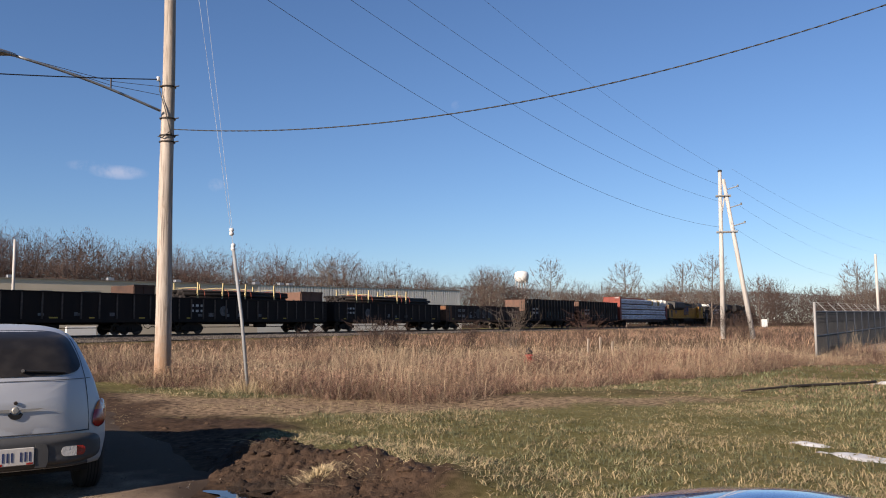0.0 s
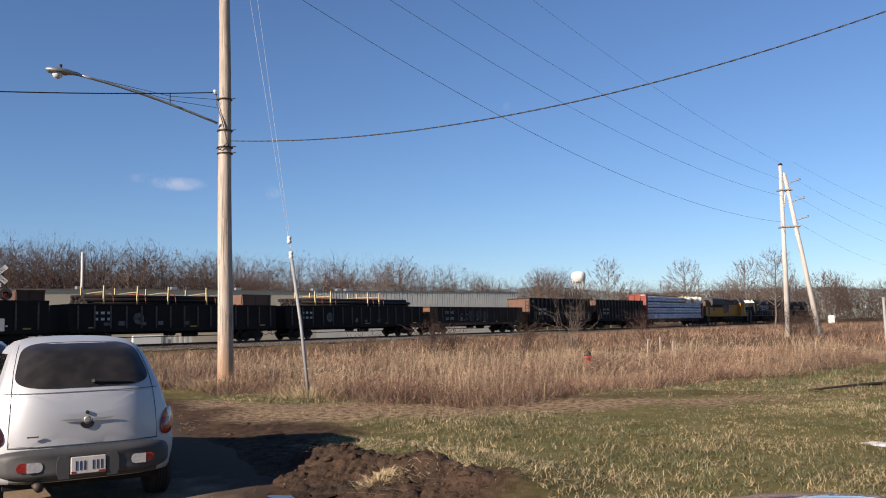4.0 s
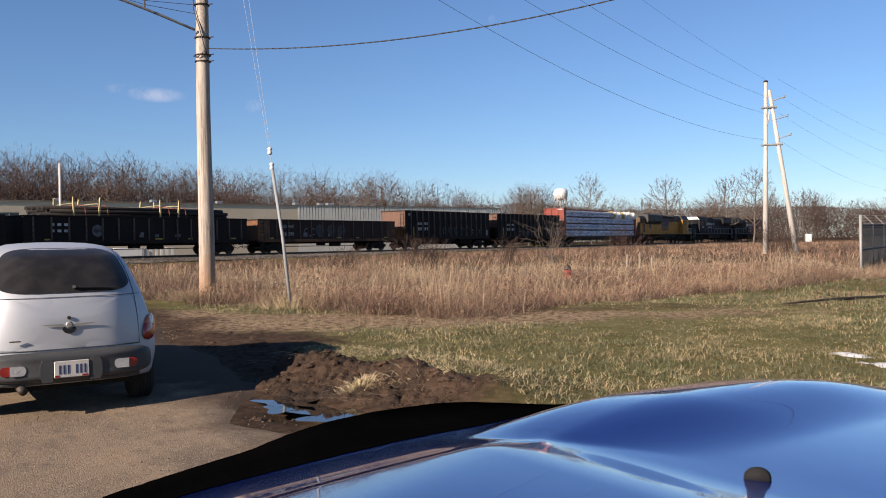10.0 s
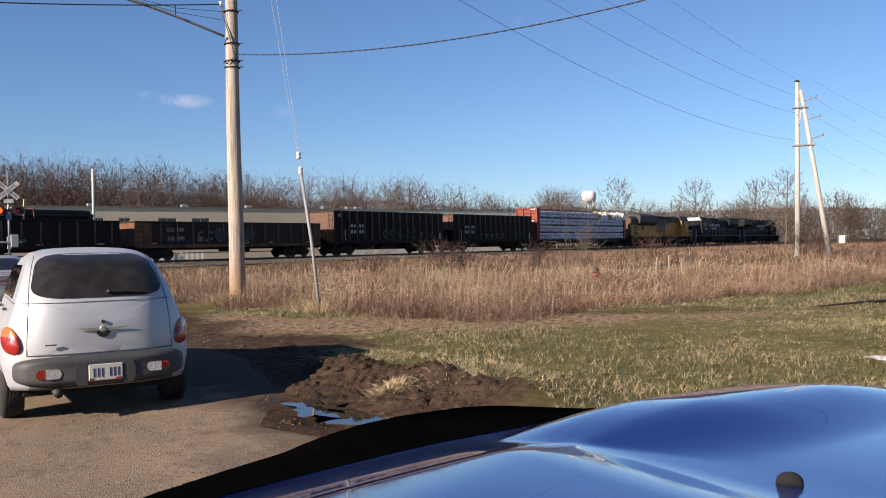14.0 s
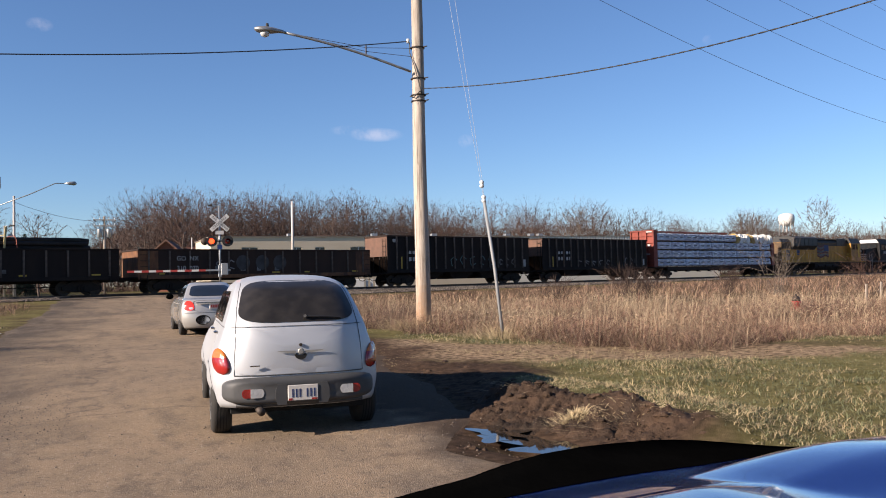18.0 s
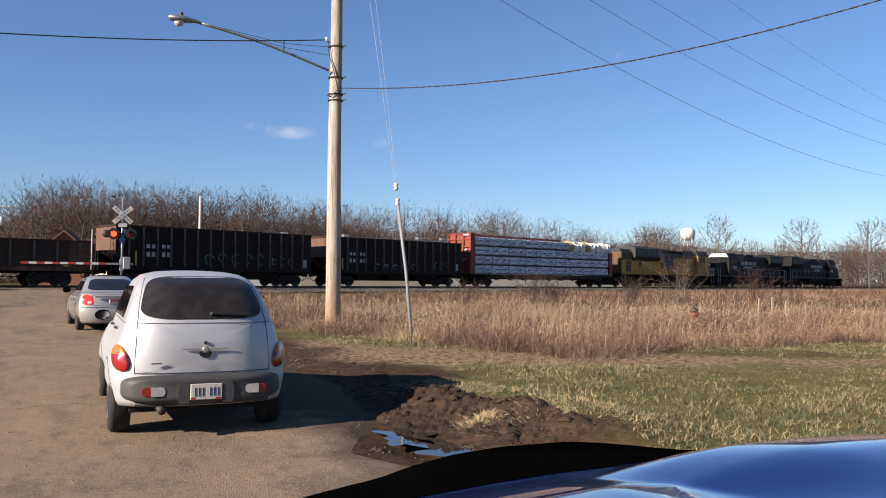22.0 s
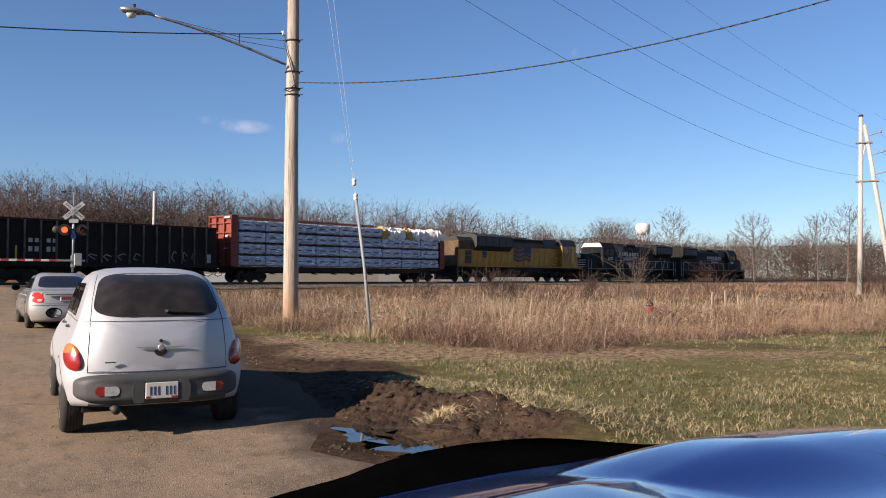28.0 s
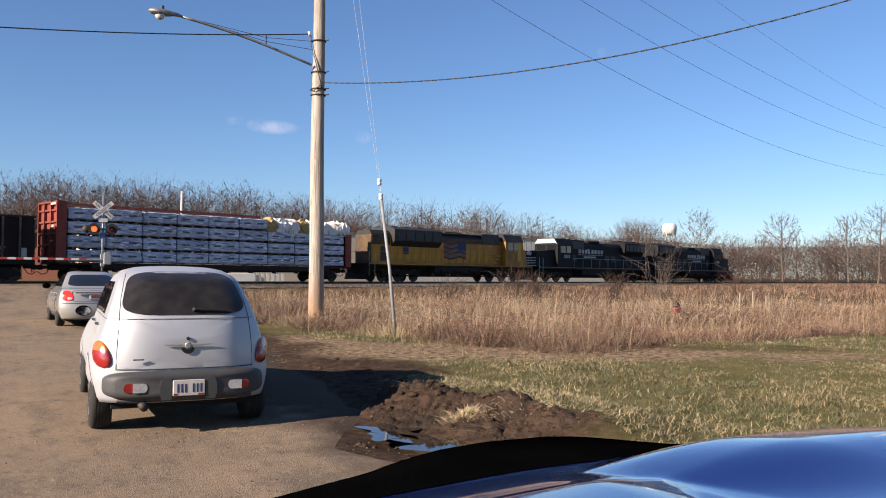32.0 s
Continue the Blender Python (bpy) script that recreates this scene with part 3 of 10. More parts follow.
def grit():
    """Loose stones and crumbs of mud on the road."""
    rng = np.random.default_rng(64)
    n = 9000
    a, b = rng.uniform(-7.5, 9, n), rng.uniform(-6.5, 2.3, n)
    r = 0.003 + 0.011 * rng.random(n) ** 4
    x = ROAD_0[0] + a * F_[0] + b * R_[0]
    y = ROAD_0[1] + a * F_[1] + b * R_[1]
    z = land(x, y) + 0.036 + r * 0.3
    unit = np.array([[1, 0, 0], [0, 1, 0], [-1, 0, 0], [0, -1, 0], [0, 0, 0.7], [0, 0, -0.7]], float)
    v = np.stack([x, y, z], 1)[:, None] + unit[None] * r[:, None, None] * rng.uniform(0.6, 1.4, (n, 6, 1))
    t = np.array([[0, 1, 4], [1, 2, 4], [2, 3, 4], [3, 0, 4], [1, 0, 5], [2, 1, 5], [3, 2, 5], [0, 3, 5]])
    tri = (np.arange(n)[:, None, None] * 6 + t[None]).reshape(-1, 3)
    m = mat("road_grit", (0.21, 0.165, 0.125), (0.09, 0.07, 0.055), rough=0.95, scale=3, var=0.9, bump=0.0, island=0.6)
    # coarser stones over the far side
    k = 16000
    a, b = rng.uniform(-8, 14, k), -rng.uniform(2.4, 9.0, k)
    r2 = 0.006 + 0.014 * rng.random(k) ** 3
    x2, y2 = ROAD_0[0] + a * F_[0] + b * R_[0], ROAD_0[1] + a * F_[1] + b * R_[1]
    tet = np.array([[1, 0, -0.3], [-0.5, 0.87, -0.3], [-0.5, -0.87, -0.3], [0, 0, 0.8]])
    v2 = np.stack([x2, y2, land(x2, y2) + 0.036], 1)[:, None] + tet[None] * r2[:, None, None] * rng.uniform(0.5, 1.4, (k, 4, 1))
    tri2 = (n * 6 + np.arange(k)[:, None, None] * 4 + np.array([[0, 1, 3], [1, 2, 3], [2, 0, 3]])[None]).reshape(-1, 3)
    v, tri = np.concatenate([v.reshape(-1, 3), v2.reshape(-1, 3)]), np.concatenate([tri, tri2])
    ob = mesh_of("road_grit", v.reshape(-1, 3), np.zeros((0, 4), int), tri, m)
    tagged(ob, "loose stones and crumbs of mud on the asphalt", "gravel", kind="stuff")


grit()
build_track()


def ballast_stones():
    """Loose crushed stone on the near shoulder of the track."""
    rng = np.random.default_rng(65)
    n = 60000
    s = -24 + 110 * rng.random(n) ** 1.3
    off = -rng.uniform(1.4, 6.2, n)
    p = D_[None] * s[:, None] + N_[None] * (TRACK + off)[:, None]
    x, y = p[:, 0], p[:, 1]
    gz = bed(x, y)
    hz = np.interp(off, [-6.5, -5.2, -4, -3.2, -2.6, -2.0, -1.5], [0.0, 0.04, 0.20, 0.42, 0.62, 0.74, 0.80])
    z = gz + (RAIL - 0.2 - gz) * (hz / 0.8) + 0.045
    a, b = road_ab(x, y)
    lo, hi = road_edges(a)
    keep = (b > hi + 0.3) | (b < lo - 0.3)
    x, y, z = x[keep], y[keep], z[keep]
    n = len(x)
    r = rng.uniform(0.03, 0.085, n)
    unit = np.array([[1, 0, -0.3], [-0.5, 0.87, -0.3], [-0.5, -0.87, -0.3], [0, 0, 0.9]])
    v = np.stack([x, y, z], 1)[:, None] + unit[None] * r[:, None, None] * rng.uniform(0.5, 1.4, (n, 4, 1))
    tri = (np.arange(n)[:, None, None] * 4 + np.array([[0, 1, 3], [1, 2, 3], [2, 0, 3]])[None]).reshape(-1, 3)
    m = mat("ballast_stone", (0.20, 0.175, 0.15), (0.095, 0.08, 0.07), rough=0.95, scale=3, var=0.9, bump=0.0, island=0.6, gloss=0.05)
    tagged(mesh_of("ballast_stones", v.reshape(-1, 3), np.zeros((0, 4), int), tri, m), "crushed grey stone on the shoulder of the track", "gravel", kind="stuff")


ballast_stones()

# ---- poles, cables, signals ----
M["pole_wood"] = mat("pole_wood", (0.48, 0.405, 0.335), (0.22, 0.175, 0.14), rough=0.85, scale=5, var=0.9, bump=0.5, bscale=40, stretch=(6, 6, 0.35))
M["shaft_wood"] = mat("shaft_wood", (0.60, 0.515, 0.435), (0.33, 0.27, 0.22), rough=0.85, scale=5, var=0.9, bump=0.5, bscale=40, stretch=(6, 6, 0.35))


def weathered_shaft(m):
    """Dark checks along the grain, knots, and an orange-brown foot with a ragged upper edge."""
    n, l = m.node_tree.nodes, m.node_tree.links
    b = n["Principled BSDF"]
    src = b.inputs["Base Color"].links[0].from_socket
    tc = n.new("ShaderNodeTexCoord")
    xyz = n.new("ShaderNodeSeparateXYZ")
    l.new(tc.outputs["Object"], xyz.inputs[0])
    for stretch, scale, lo, hi, amount, colour in (((9, 9, 0.22), 4.0, 0.58, 0.68, 0.7, (0.10, 0.08, 0.065)), ((3, 3, 1.1), 2.6, 0.60, 0.74, 0.6, (0.22, 0.155, 0.11)), ((2, 2, 1.6), 5.5, 0.70, 0.76, 0.8, (0.07, 0.055, 0.045))):
        mp, nz, mr, mx = n.new("ShaderNodeMapping"), n.new("ShaderNodeTexNoise"), n.new("ShaderNodeMapRange"), n.new("ShaderNodeMix")
        mp.inputs["Scale"].default_value = stretch
        nz.inputs["Scale"].default_value, nz.inputs["Detail"].default_value = scale, 7
        mr.inputs[1].default_value, mr.inputs[2].default_value, mr.inputs[4].default_value = lo, hi, amount
        mx.data_type = "RGBA"
        mx.inputs[7].default_value = (*(c * ALBEDO_SCALE for c in colour), 1)
        l.new(tc.outputs["Object"], mp.inputs[0]), l.new(mp.outputs[0], nz.inputs[0]), l.new(nz.outputs[0], mr.inputs[0])
        l.new(mr.outputs[0], mx.inputs[0]), l.new(src, mx.inputs[6])
        src = mx.outputs[2]
    add, mr, mx = n.new("ShaderNodeMath"), n.new("ShaderNodeMapRange"), n.new("ShaderNodeMix")
    add.operation = "MULTIPLY_ADD"
    add.inputs[1].default_value = 1.6
    l.new(nz.outputs[0], add.inputs[0]), l.new(xyz.outputs[2], add.inputs[2])
    mr.inputs[1].default_value, mr.inputs[2].default_value, mr.inputs[3].default_value, mr.inputs[4].default_value = 1.15, 2.5, 0.85, 0.0
    l.new(add.outputs[0], mr.inputs[0])
    mx.data_type = "RGBA"
    mx.inputs[7].default_value = (0.40 * ALBEDO_SCALE, 0.225 * ALBEDO_SCALE, 0.12 * ALBEDO_SCALE, 1)
    l.new(mr.outputs[0], mx.inputs[0]), l.new(src, mx.inputs[6])
    l.new(mx.outputs[2], b.inputs["Base Color"])


weathered_shaft(M["shaft_wood"])
M["pale_wood"] = mat("pale_wood", (0.64, 0.60, 0.555), (0.44, 0.40, 0.36), rough=0.85, scale=4, var=0.7, bump=0.3, stretch=(5, 5, 0.4))
M["galv"] = mat("galvanised", (0.48, 0.49, 0.49), (0.34, 0.35, 0.36), rough=0.45, metal=0.7, scale=8)
M["cable"] = mat("cable_black", (0.03, 0.03, 0.032), rough=0.6, scale=20, bump=0.0)
M["wire"] = mat("wire_grey", (0.24, 0.26, 0.29), rough=0.5, metal=0.3, scale=20, bump=0.0)
M["guy"] = mat("guy_strand", (0.72, 0.73, 0.75), rough=0.4, metal=0.4, scale=20, bump=0.0)
M["porcelain"] = mat("porcelain", (0.78, 0.78, 0.76), (0.6, 0.6, 0.6), rough=0.25, scale=10, bump=0.0)
M["white_paint"] = mat("white_paint", (0.78, 0.77, 0.74), (0.55, 0.53, 0.5), rough=0.5, scale=5, var=0.5, bump=0.1)
M["grey_paint"] = mat("grey_paint", (0.33, 0.34, 0.34), (0.22, 0.22, 0.22), rough=0.6, scale=5)
M["black_paint"] = mat("black_paint", (0.018, 0.018, 0.02), (0.035, 0.033, 0.03), rough=0.5, scale=6, bump=0.05)
M["red_paint"] = mat("red_paint", (0.46, 0.05, 0.04), (0.28, 0.035, 0.03), rough=0.45, scale=7, var=0.6, bump=0.1)
M["dark_iron"] = mat("dark_iron", (0.05, 0.045, 0.04), (0.09, 0.06, 0.045), rough=0.65, metal=0.5, scale=8)


def cable(name, p, q, sag, r, material, label, ends=None, n=40, category="cable"):
    """A hanging cable from p to q; sag: its drop below the chord at the middle."""
    p, q = Vector(p), Vector(q)
    bm = bmesh.new()
    tube(bm, [p.lerp(q, t) - Vector((0, 0, 4 * sag * t * (1 - t))) for t in (i / n for i in range(n + 1))], r, 6)
    return tagged(part(name, bm, material, None, label, True), category=category)


def twisted(name, p, q, sag, r, label, n=900):
    """Two insulated strands wound round each other, as one hanging cable."""
    p, q = Vector(p), Vector(q)
    L = (q - p).length
    bm = bmesh.new()
    for ph in (0, math.pi):
        pts = []
        for i in range(n + 1):
            t = i / n
            c = p.lerp(q, t) - Vector((0, 0, 4 * sag * t * (1 - t)))
            a = ph + t * L / 0.42 * 6.2832
            pts.append(c + Vector((0, 0, 1)) * (r * 0.75 * math.cos(a)) + Vector((0.5, 0.8, 0)) * (r * 0.75 * math.sin(a)))
        tube(bm, pts, r, 4)
    return tagged(part(name, bm, M["cable"], None, label, True), category="cable")


POLE = Vector((-7.02, 20.8, 0.1))


def build_pole():
    t = thing("utility_pole", Matrix.Translation(POLE), "tall weathered wooden utility pole at the edge of the dry grass", "utility pole")
    bm = bmesh.new()
    pts = [(0.008 * math.sin(z), 0.006 * math.cos(z * 0.7), z) for z in np.linspace(-0.6, 17.3, 40)]
    tube(bm, pts, [0.205 - 0.0065 * max(p[2], 0) for p in pts], 20)
    part("shaft", bm, M["shaft_wood"], t, "sun-bleached wooden shaft, redder at its foot", True)
    # street light arm, towards the road
    lamp = Vector((-10.29, 18.42, 7.84)) - POLE
    j = Vector((-7.14, 20.59, 6.98)) - POLE
    flat = (lamp - j)
    bm = bmesh.new()
    arm = [j + flat * k + Vector((0, 0, 0.10 * math.sin(k * 3.1416) + 0.05 * k)) for k in np.linspace(0, 0.86, 12)]
    tube(bm, arm, 0.034, 8)
    part("lamp_arm", bm, M["galv"], t, "slim steel bracket arm", True)
    bm = bmesh.new()
    tube(bm, [j + Vector((0.02, 0.0, 0.62)), arm[4] + Vector((0, 0, 0.2)), arm[-2] + Vector((0, 0, 0.02))], 0.007, 4)
    tube(bm, [j + Vector((0.02, 0.0, 0.40)), arm[4] + Vector((0, 0, 0.1)), arm[-3] + Vector((0, 0, 0.02))], 0.007, 4)
    rod(bm, arm[4], arm[4] + Vector((0, 0, 0.26)), 0.018)
    part("stay_rod", bm, M["dark_iron"], t)
    head = part("lamp_head", bmesh.new(), M["galv"], t)
    bm = bmesh.new()
    d = flat.normalized()
    d.z = 0
    d.normalize()
    s = Vector((-d.y, d.x, 0))
    c0 = arm[-1]
    rings = []
    for k, w, hh, dz in ((0, 0.05, 0.05, 0), (0.15, 0.075, 0.07, 0.01), (0.3, 0.14, 0.10, 0.0), (0.5, 0.18, 0.12, -0.01), (0.66, 0.14, 0.09, 0.0), (0.74, 0.05, 0.04, 0.02)):
        rings.append([bm.verts.new(c0 + d * k + s * (w * math.cos(a)) + Vector((0, 0, dz + 0.03 * k + hh * (math.sin(a) if math.sin(a) > 0 else 0.45 * math.sin(a))))) for a in np.linspace(0, 6.2832, 13)[:-1]])
    skin(bm, rings)
    bm.to_mesh(head.data)
    head.data.shade_smooth()
    bm = bmesh.new()
    lathe(bm, [(0.02, -0.15), (0.09, -0.12), (0.12, -0.05), (0.11, 0.0)], c0 + d * 0.48 + Vector((0, 0, 0.0)), 14)
    part("refractor", bm, M["porcelain"], head, "prismatic glass bowl", True)
    bm = bmesh.new()
    rod(bm, c0 + d * 0.42 + Vector((0, 0, 0.1)), c0 + d * 0.42 + Vector((0, 0, 0.2)), 0.04)
    part("photocell", bm, M["black_paint"], head)
    # bands, bolts and hooks
    for z, r in ((6.72, 0.19), (6.28, 0.192), (7.55, 0.185), (6.12, 0.192)):
        bm = bmesh.new()
        lathe(bm, [(r, -0.012), (r + 0.01, -0.012), (r + 0.01, 0.012), (r, 0.012)], (0, 0, z), 16)
        rod(bm, (r, -0.05, z), (r + 0.11, -0.06, z + 0.01), 0.016)
        part("band", bm, M["dark_iron"], t)
    bm = bmesh.new()
    tube(bm, [(-0.19, -0.08, 7.7), (-0.16, -0.17, 7.4), (-0.02, -0.21, 7.0), (0.1, -0.19, 6.5), (0.17, -0.12, 6.2), (0.12, -0.2, 6.35), (-0.05, -0.215, 6.2), (-0.2, -0.1, 6.25)], 0.014, 5)
    part("loose_wire", bm, M["cable"], t)
    bm = bmesh.new()
    lathe(bm, [(0.02, -0.06), (0.05, -0.05), (0.035, 0.0), (0.05, 0.05), (0.02, 0.06)], (-0.22, -0.12, 7.73), 10)
    part("insulator", bm, M["porcelain"], t, "", True)
    for i, z in enumerate((11.28, 12.92, 14.24, 16.82)):
        bm = bmesh.new()
        rod(bm, (0.1, 0.02, z), (0.42, 0.1, z + 0.03), 0.03)
        lathe(bm, [(0.05, -0.1), (0.09, -0.05), (0.05, 0), (0.09, 0.05), (0.04, 0.1)], (0.44, 0.11, z + 0.03), 10)
        part("line_insulator", bm, M["porcelain"], t)


build_pole()
# the guy: a grey guard at its foot, two insulators, two strands to the pole's head
GF, GM = Vector((-4.33, 18.42, 0.12)), Vector((-4.88, 18.97, 3.71))
guy = thing("guy_wire", Matrix.Translation(GF), "steel guy wire with grey guard and white insulators", "guy wire")
up = (GM - GF)
bm = bmesh.new()
tube(bm, [up * 0.0, up * 0.45 + Vector((0.03, 0, 0)), up * 0.9], 0.038, 8)
part("guard", bm, M["grey_paint"], guy, "grey plastic guy guard", True)
for k in (0.90, 1.0):
    bm = bmesh.new()
    lathe(bm, [(0.02, -0.09), (0.055, -0.07), (0.055, -0.02), (0.038, 0), (0.055, 0.02), (0.055, 0.07), (0.02, 0.09)], up * k, 10)
    part("strain_insulator", bm, M["porcelain"], guy, "white porcelain strain insulator", True)
TOPG = POLE + Vector((0.1, -0.15, 16.2)) - GF
for dx, dz in ((-0.05, -1.6), (0.05, 0.0)):
    bm = bmesh.new()
    tube(bm, [up * 0.9, up * 1.0 + Vector((dx * 0.4, 0, 0.05)), TOPG + Vector((dx, 0, dz))], 0.0045, 5)
    part("strand", bm, M["guy"], guy)

twisted("service_cable", POLE + Vector((0.2, -0.1, 6.43)), (18.5, 9.2, 11.15), 2.20, 0.0092, "black twisted overhead service cable sagging from the wooden pole")
cable("span_cable", POLE + Vector((-0.22, -0.12, 7.72)), (-27.0, 0.6, 6.6), 1.06, 0.014, M["cable"], "black overhead cable crossing above the road")
AF = Vector((17.7, 52.9, 0.45))
for i, (za, zb, xo) in enumerate(((11.31, 7.18, 0.0), (12.95, 8.83, 0.05), (14.27, 9.89, 0.05), (16.85, 10.95, 0.05))):
    cable("power_line", POLE + Vector((0.44, 0.11, za)), AF + Vector((xo - 0.1, 0, zb)), (1.41, 1.16, 1.0, 0.9)[i], (0.0075, 0.007, 0.0065, 0.005)[i], M["wire"], "overhead power line between the wooden pole and the twin-leg pole", n=30)
    cable("power_line", AF + Vector((xo + 0.7, 0, zb)), (60.0 + 3 * i, 118.0, zb + 1.2), 1.6, 0.005, M["wire"], "thin overhead power line running off beside the railway", n=30)


def build_aframe():
    t = thing("a_frame_pole", Matrix.Translation(AF), "pale twin-leg wooden power pole standing in the dry grass", "utility pole")
    top = Vector((17.79, 53.2, 11.3)) - AF
    l0, l1 = Vector((17.28, 52.25, 0.2)) - AF, Vector((18.95, 51.5, 0.1)) - AF
    top2 = Vector((17.98, 53.15, 10.75)) - AF
    bm = bmesh.new()
    rod(bm, l0, top, 0.165, 0.11, 14)
    part("leg", bm, M["pale_wood"], t, "", True)
    bm = bmesh.new()
    rod(bm, l1, top2, 0.165, 0.11, 14)
    part("leg", bm, M["pale_wood"], t, "leaning leg", True)
    for z in (9.2, 6.85):
        k0, k1 = (z - l0.z) / (top.z - l0.z), (z - l1.z) / (top2.z - l1.z)
        a, b = l0.lerp(top, k0), l1.lerp(top2, k1)
        e = (b - a).normalized() * 0.28
        bm = bmesh.new()
        for off in (-0.16, 0.16):
            o = Vector((0.3, 0.95, 0)) * off
            rod(bm, a - e + o, b + e + o, 0.055, seg=6)
        part("cross_tie", bm, M["grey_paint"], t)
    bm = bmesh.new()
    rod(bm, l0.lerp(top, 0.70), l1.lerp(top2, 0.93), 0.045)
    part("brace", bm, M["pale_wood"], t)
    for z in (10.05, 8.85, 7.65):
        k = (z - 0.45 - l1.z) / (top2.z - l1.z)
        a = l1.lerp(top2, k)
        bm = bmesh.new()
        rod(bm, a, a + Vector((0.75, -0.1, 0.22)), 0.035)
        lathe(bm, [(0.03, -0.08), (0.07, -0.04), (0.04, 0), (0.07, 0.04), (0.03, 0.08)], a + Vector((0.78, -0.1, 0.25)), 8)
        part("insulator_arm", bm, M["grey_paint"], t)
    bm = bmesh.new()
    lathe(bm, [(0.13, -0.05), (0.15, 0.0), (0.1, 0.08), (0.02, 0.1)], top, 10)
    part("cap", bm, M["black_paint"], t)


build_aframe()

# ---- the train ----
M["car_black"] = mat("car_black", (0.012, 0.0105, 0.011), (0.030, 0.021, 0.017), rough=0.75, scale=1.6, var=0.6, bump=0.2, bscale=30, stretch=(1, 1, 0.35), gloss=0.15)
M["car_brown"] = mat("car_brown", (0.034, 0.024, 0.021), (0.062, 0.036, 0.026), rough=0.75, scale=1.4, var=0.7, bump=0.2, bscale=30, stretch=(1, 1, 0.35), gloss=0.15)
M["rust"] = mat("rust", (0.24, 0.105, 0.045), (0.09, 0.042, 0.025), rough=0.85, scale=3, var=0.9, bump=0.3, bscale=40, stretch=(1, 1, 0.5))
M["oxide_red"] = mat("oxide_red", (0.34, 0.062, 0.036), (0.18, 0.042, 0.03), rough=0.65, scale=2.5, var=0.6, bump=0.15, bscale=30)
M["brown_end"] = mat("brown_end", (0.20, 0.10, 0.065), (0.12, 0.065, 0.045), rough=0.75, scale=2.5, var=0.6)
M["bogie_iron"] = mat("bogie_iron", (0.022, 0.019, 0.017), (0.045, 0.034, 0.028), rough=0.8, scale=6, bump=0.2, gloss=0.12)
M["wheel_steel"] = mat("wheel_steel", (0.06, 0.05, 0.045), (0.12, 0.09, 0.07), rough=0.6, metal=0.5, scale=8)
M["pipe_black"] = mat("pipe_black", (0.016, 0.015, 0.016), (0.04, 0.033, 0.03), rough=0.65, scale=3, rand=0.4, gloss=0.12)
# paler than the car shell: sun on the ribs' edges put into their colour
M["rib_lit"] = mat("lit_rib", (0.20, 0.155, 0.125), (0.06, 0.045, 0.037), rough=0.85, scale=3, var=0.9, bump=0.2, gloss=0.1)
M["stake_wood"] = mat("stake_wood", (0.62, 0.50, 0.24), (0.45, 0.35, 0.17), rough=0.8, scale=6)
M["strap_red"] = mat("strap_red", (0.45, 0.10, 0.05), rough=0.6, scale=6)
M["decal_white"] = mat("decal_white", (0.62, 0.62, 0.60), (0.34, 0.33, 0.32), rough=0.7, scale=5, var=0.8, bump=0.0)
M["decal_grey"] = mat("decal_grey", (0.20, 0.20, 0.20), (0.08, 0.08, 0.08), rough=0.7, scale=5, var=0.9, bump=0.0)
M["decal_yellow"] = mat("decal_yellow", (0.60, 0.42, 0.05), (0.4, 0.28, 0.05), rough=0.6, scale=5, bump=0.0)
M["graffiti_faint"] = mat("graffiti_faint", (0.075, 0.07, 0.07), (0.03, 0.027, 0.027), rough=0.7, scale=2, var=0.9, bump=0.0)
M["crate_brown"] = mat("crate_brown", (0.105, 0.052, 0.033), (0.05, 0.028, 0.02), rough=0.8, scale=2.5, var=0.8)
M["graffiti_teal"] = mat("graffiti_teal", (0.10, 0.22, 0.22), (0.04, 0.08, 0.09), rough=0.6, scale=3, var=0.9, bump=0.0)
M["graffiti_pale"] = mat("graffiti_pale", (0.30, 0.28, 0.28), (0.12, 0.11, 0.11), rough=0.6, scale=3, var=0.9, bump=0.0)


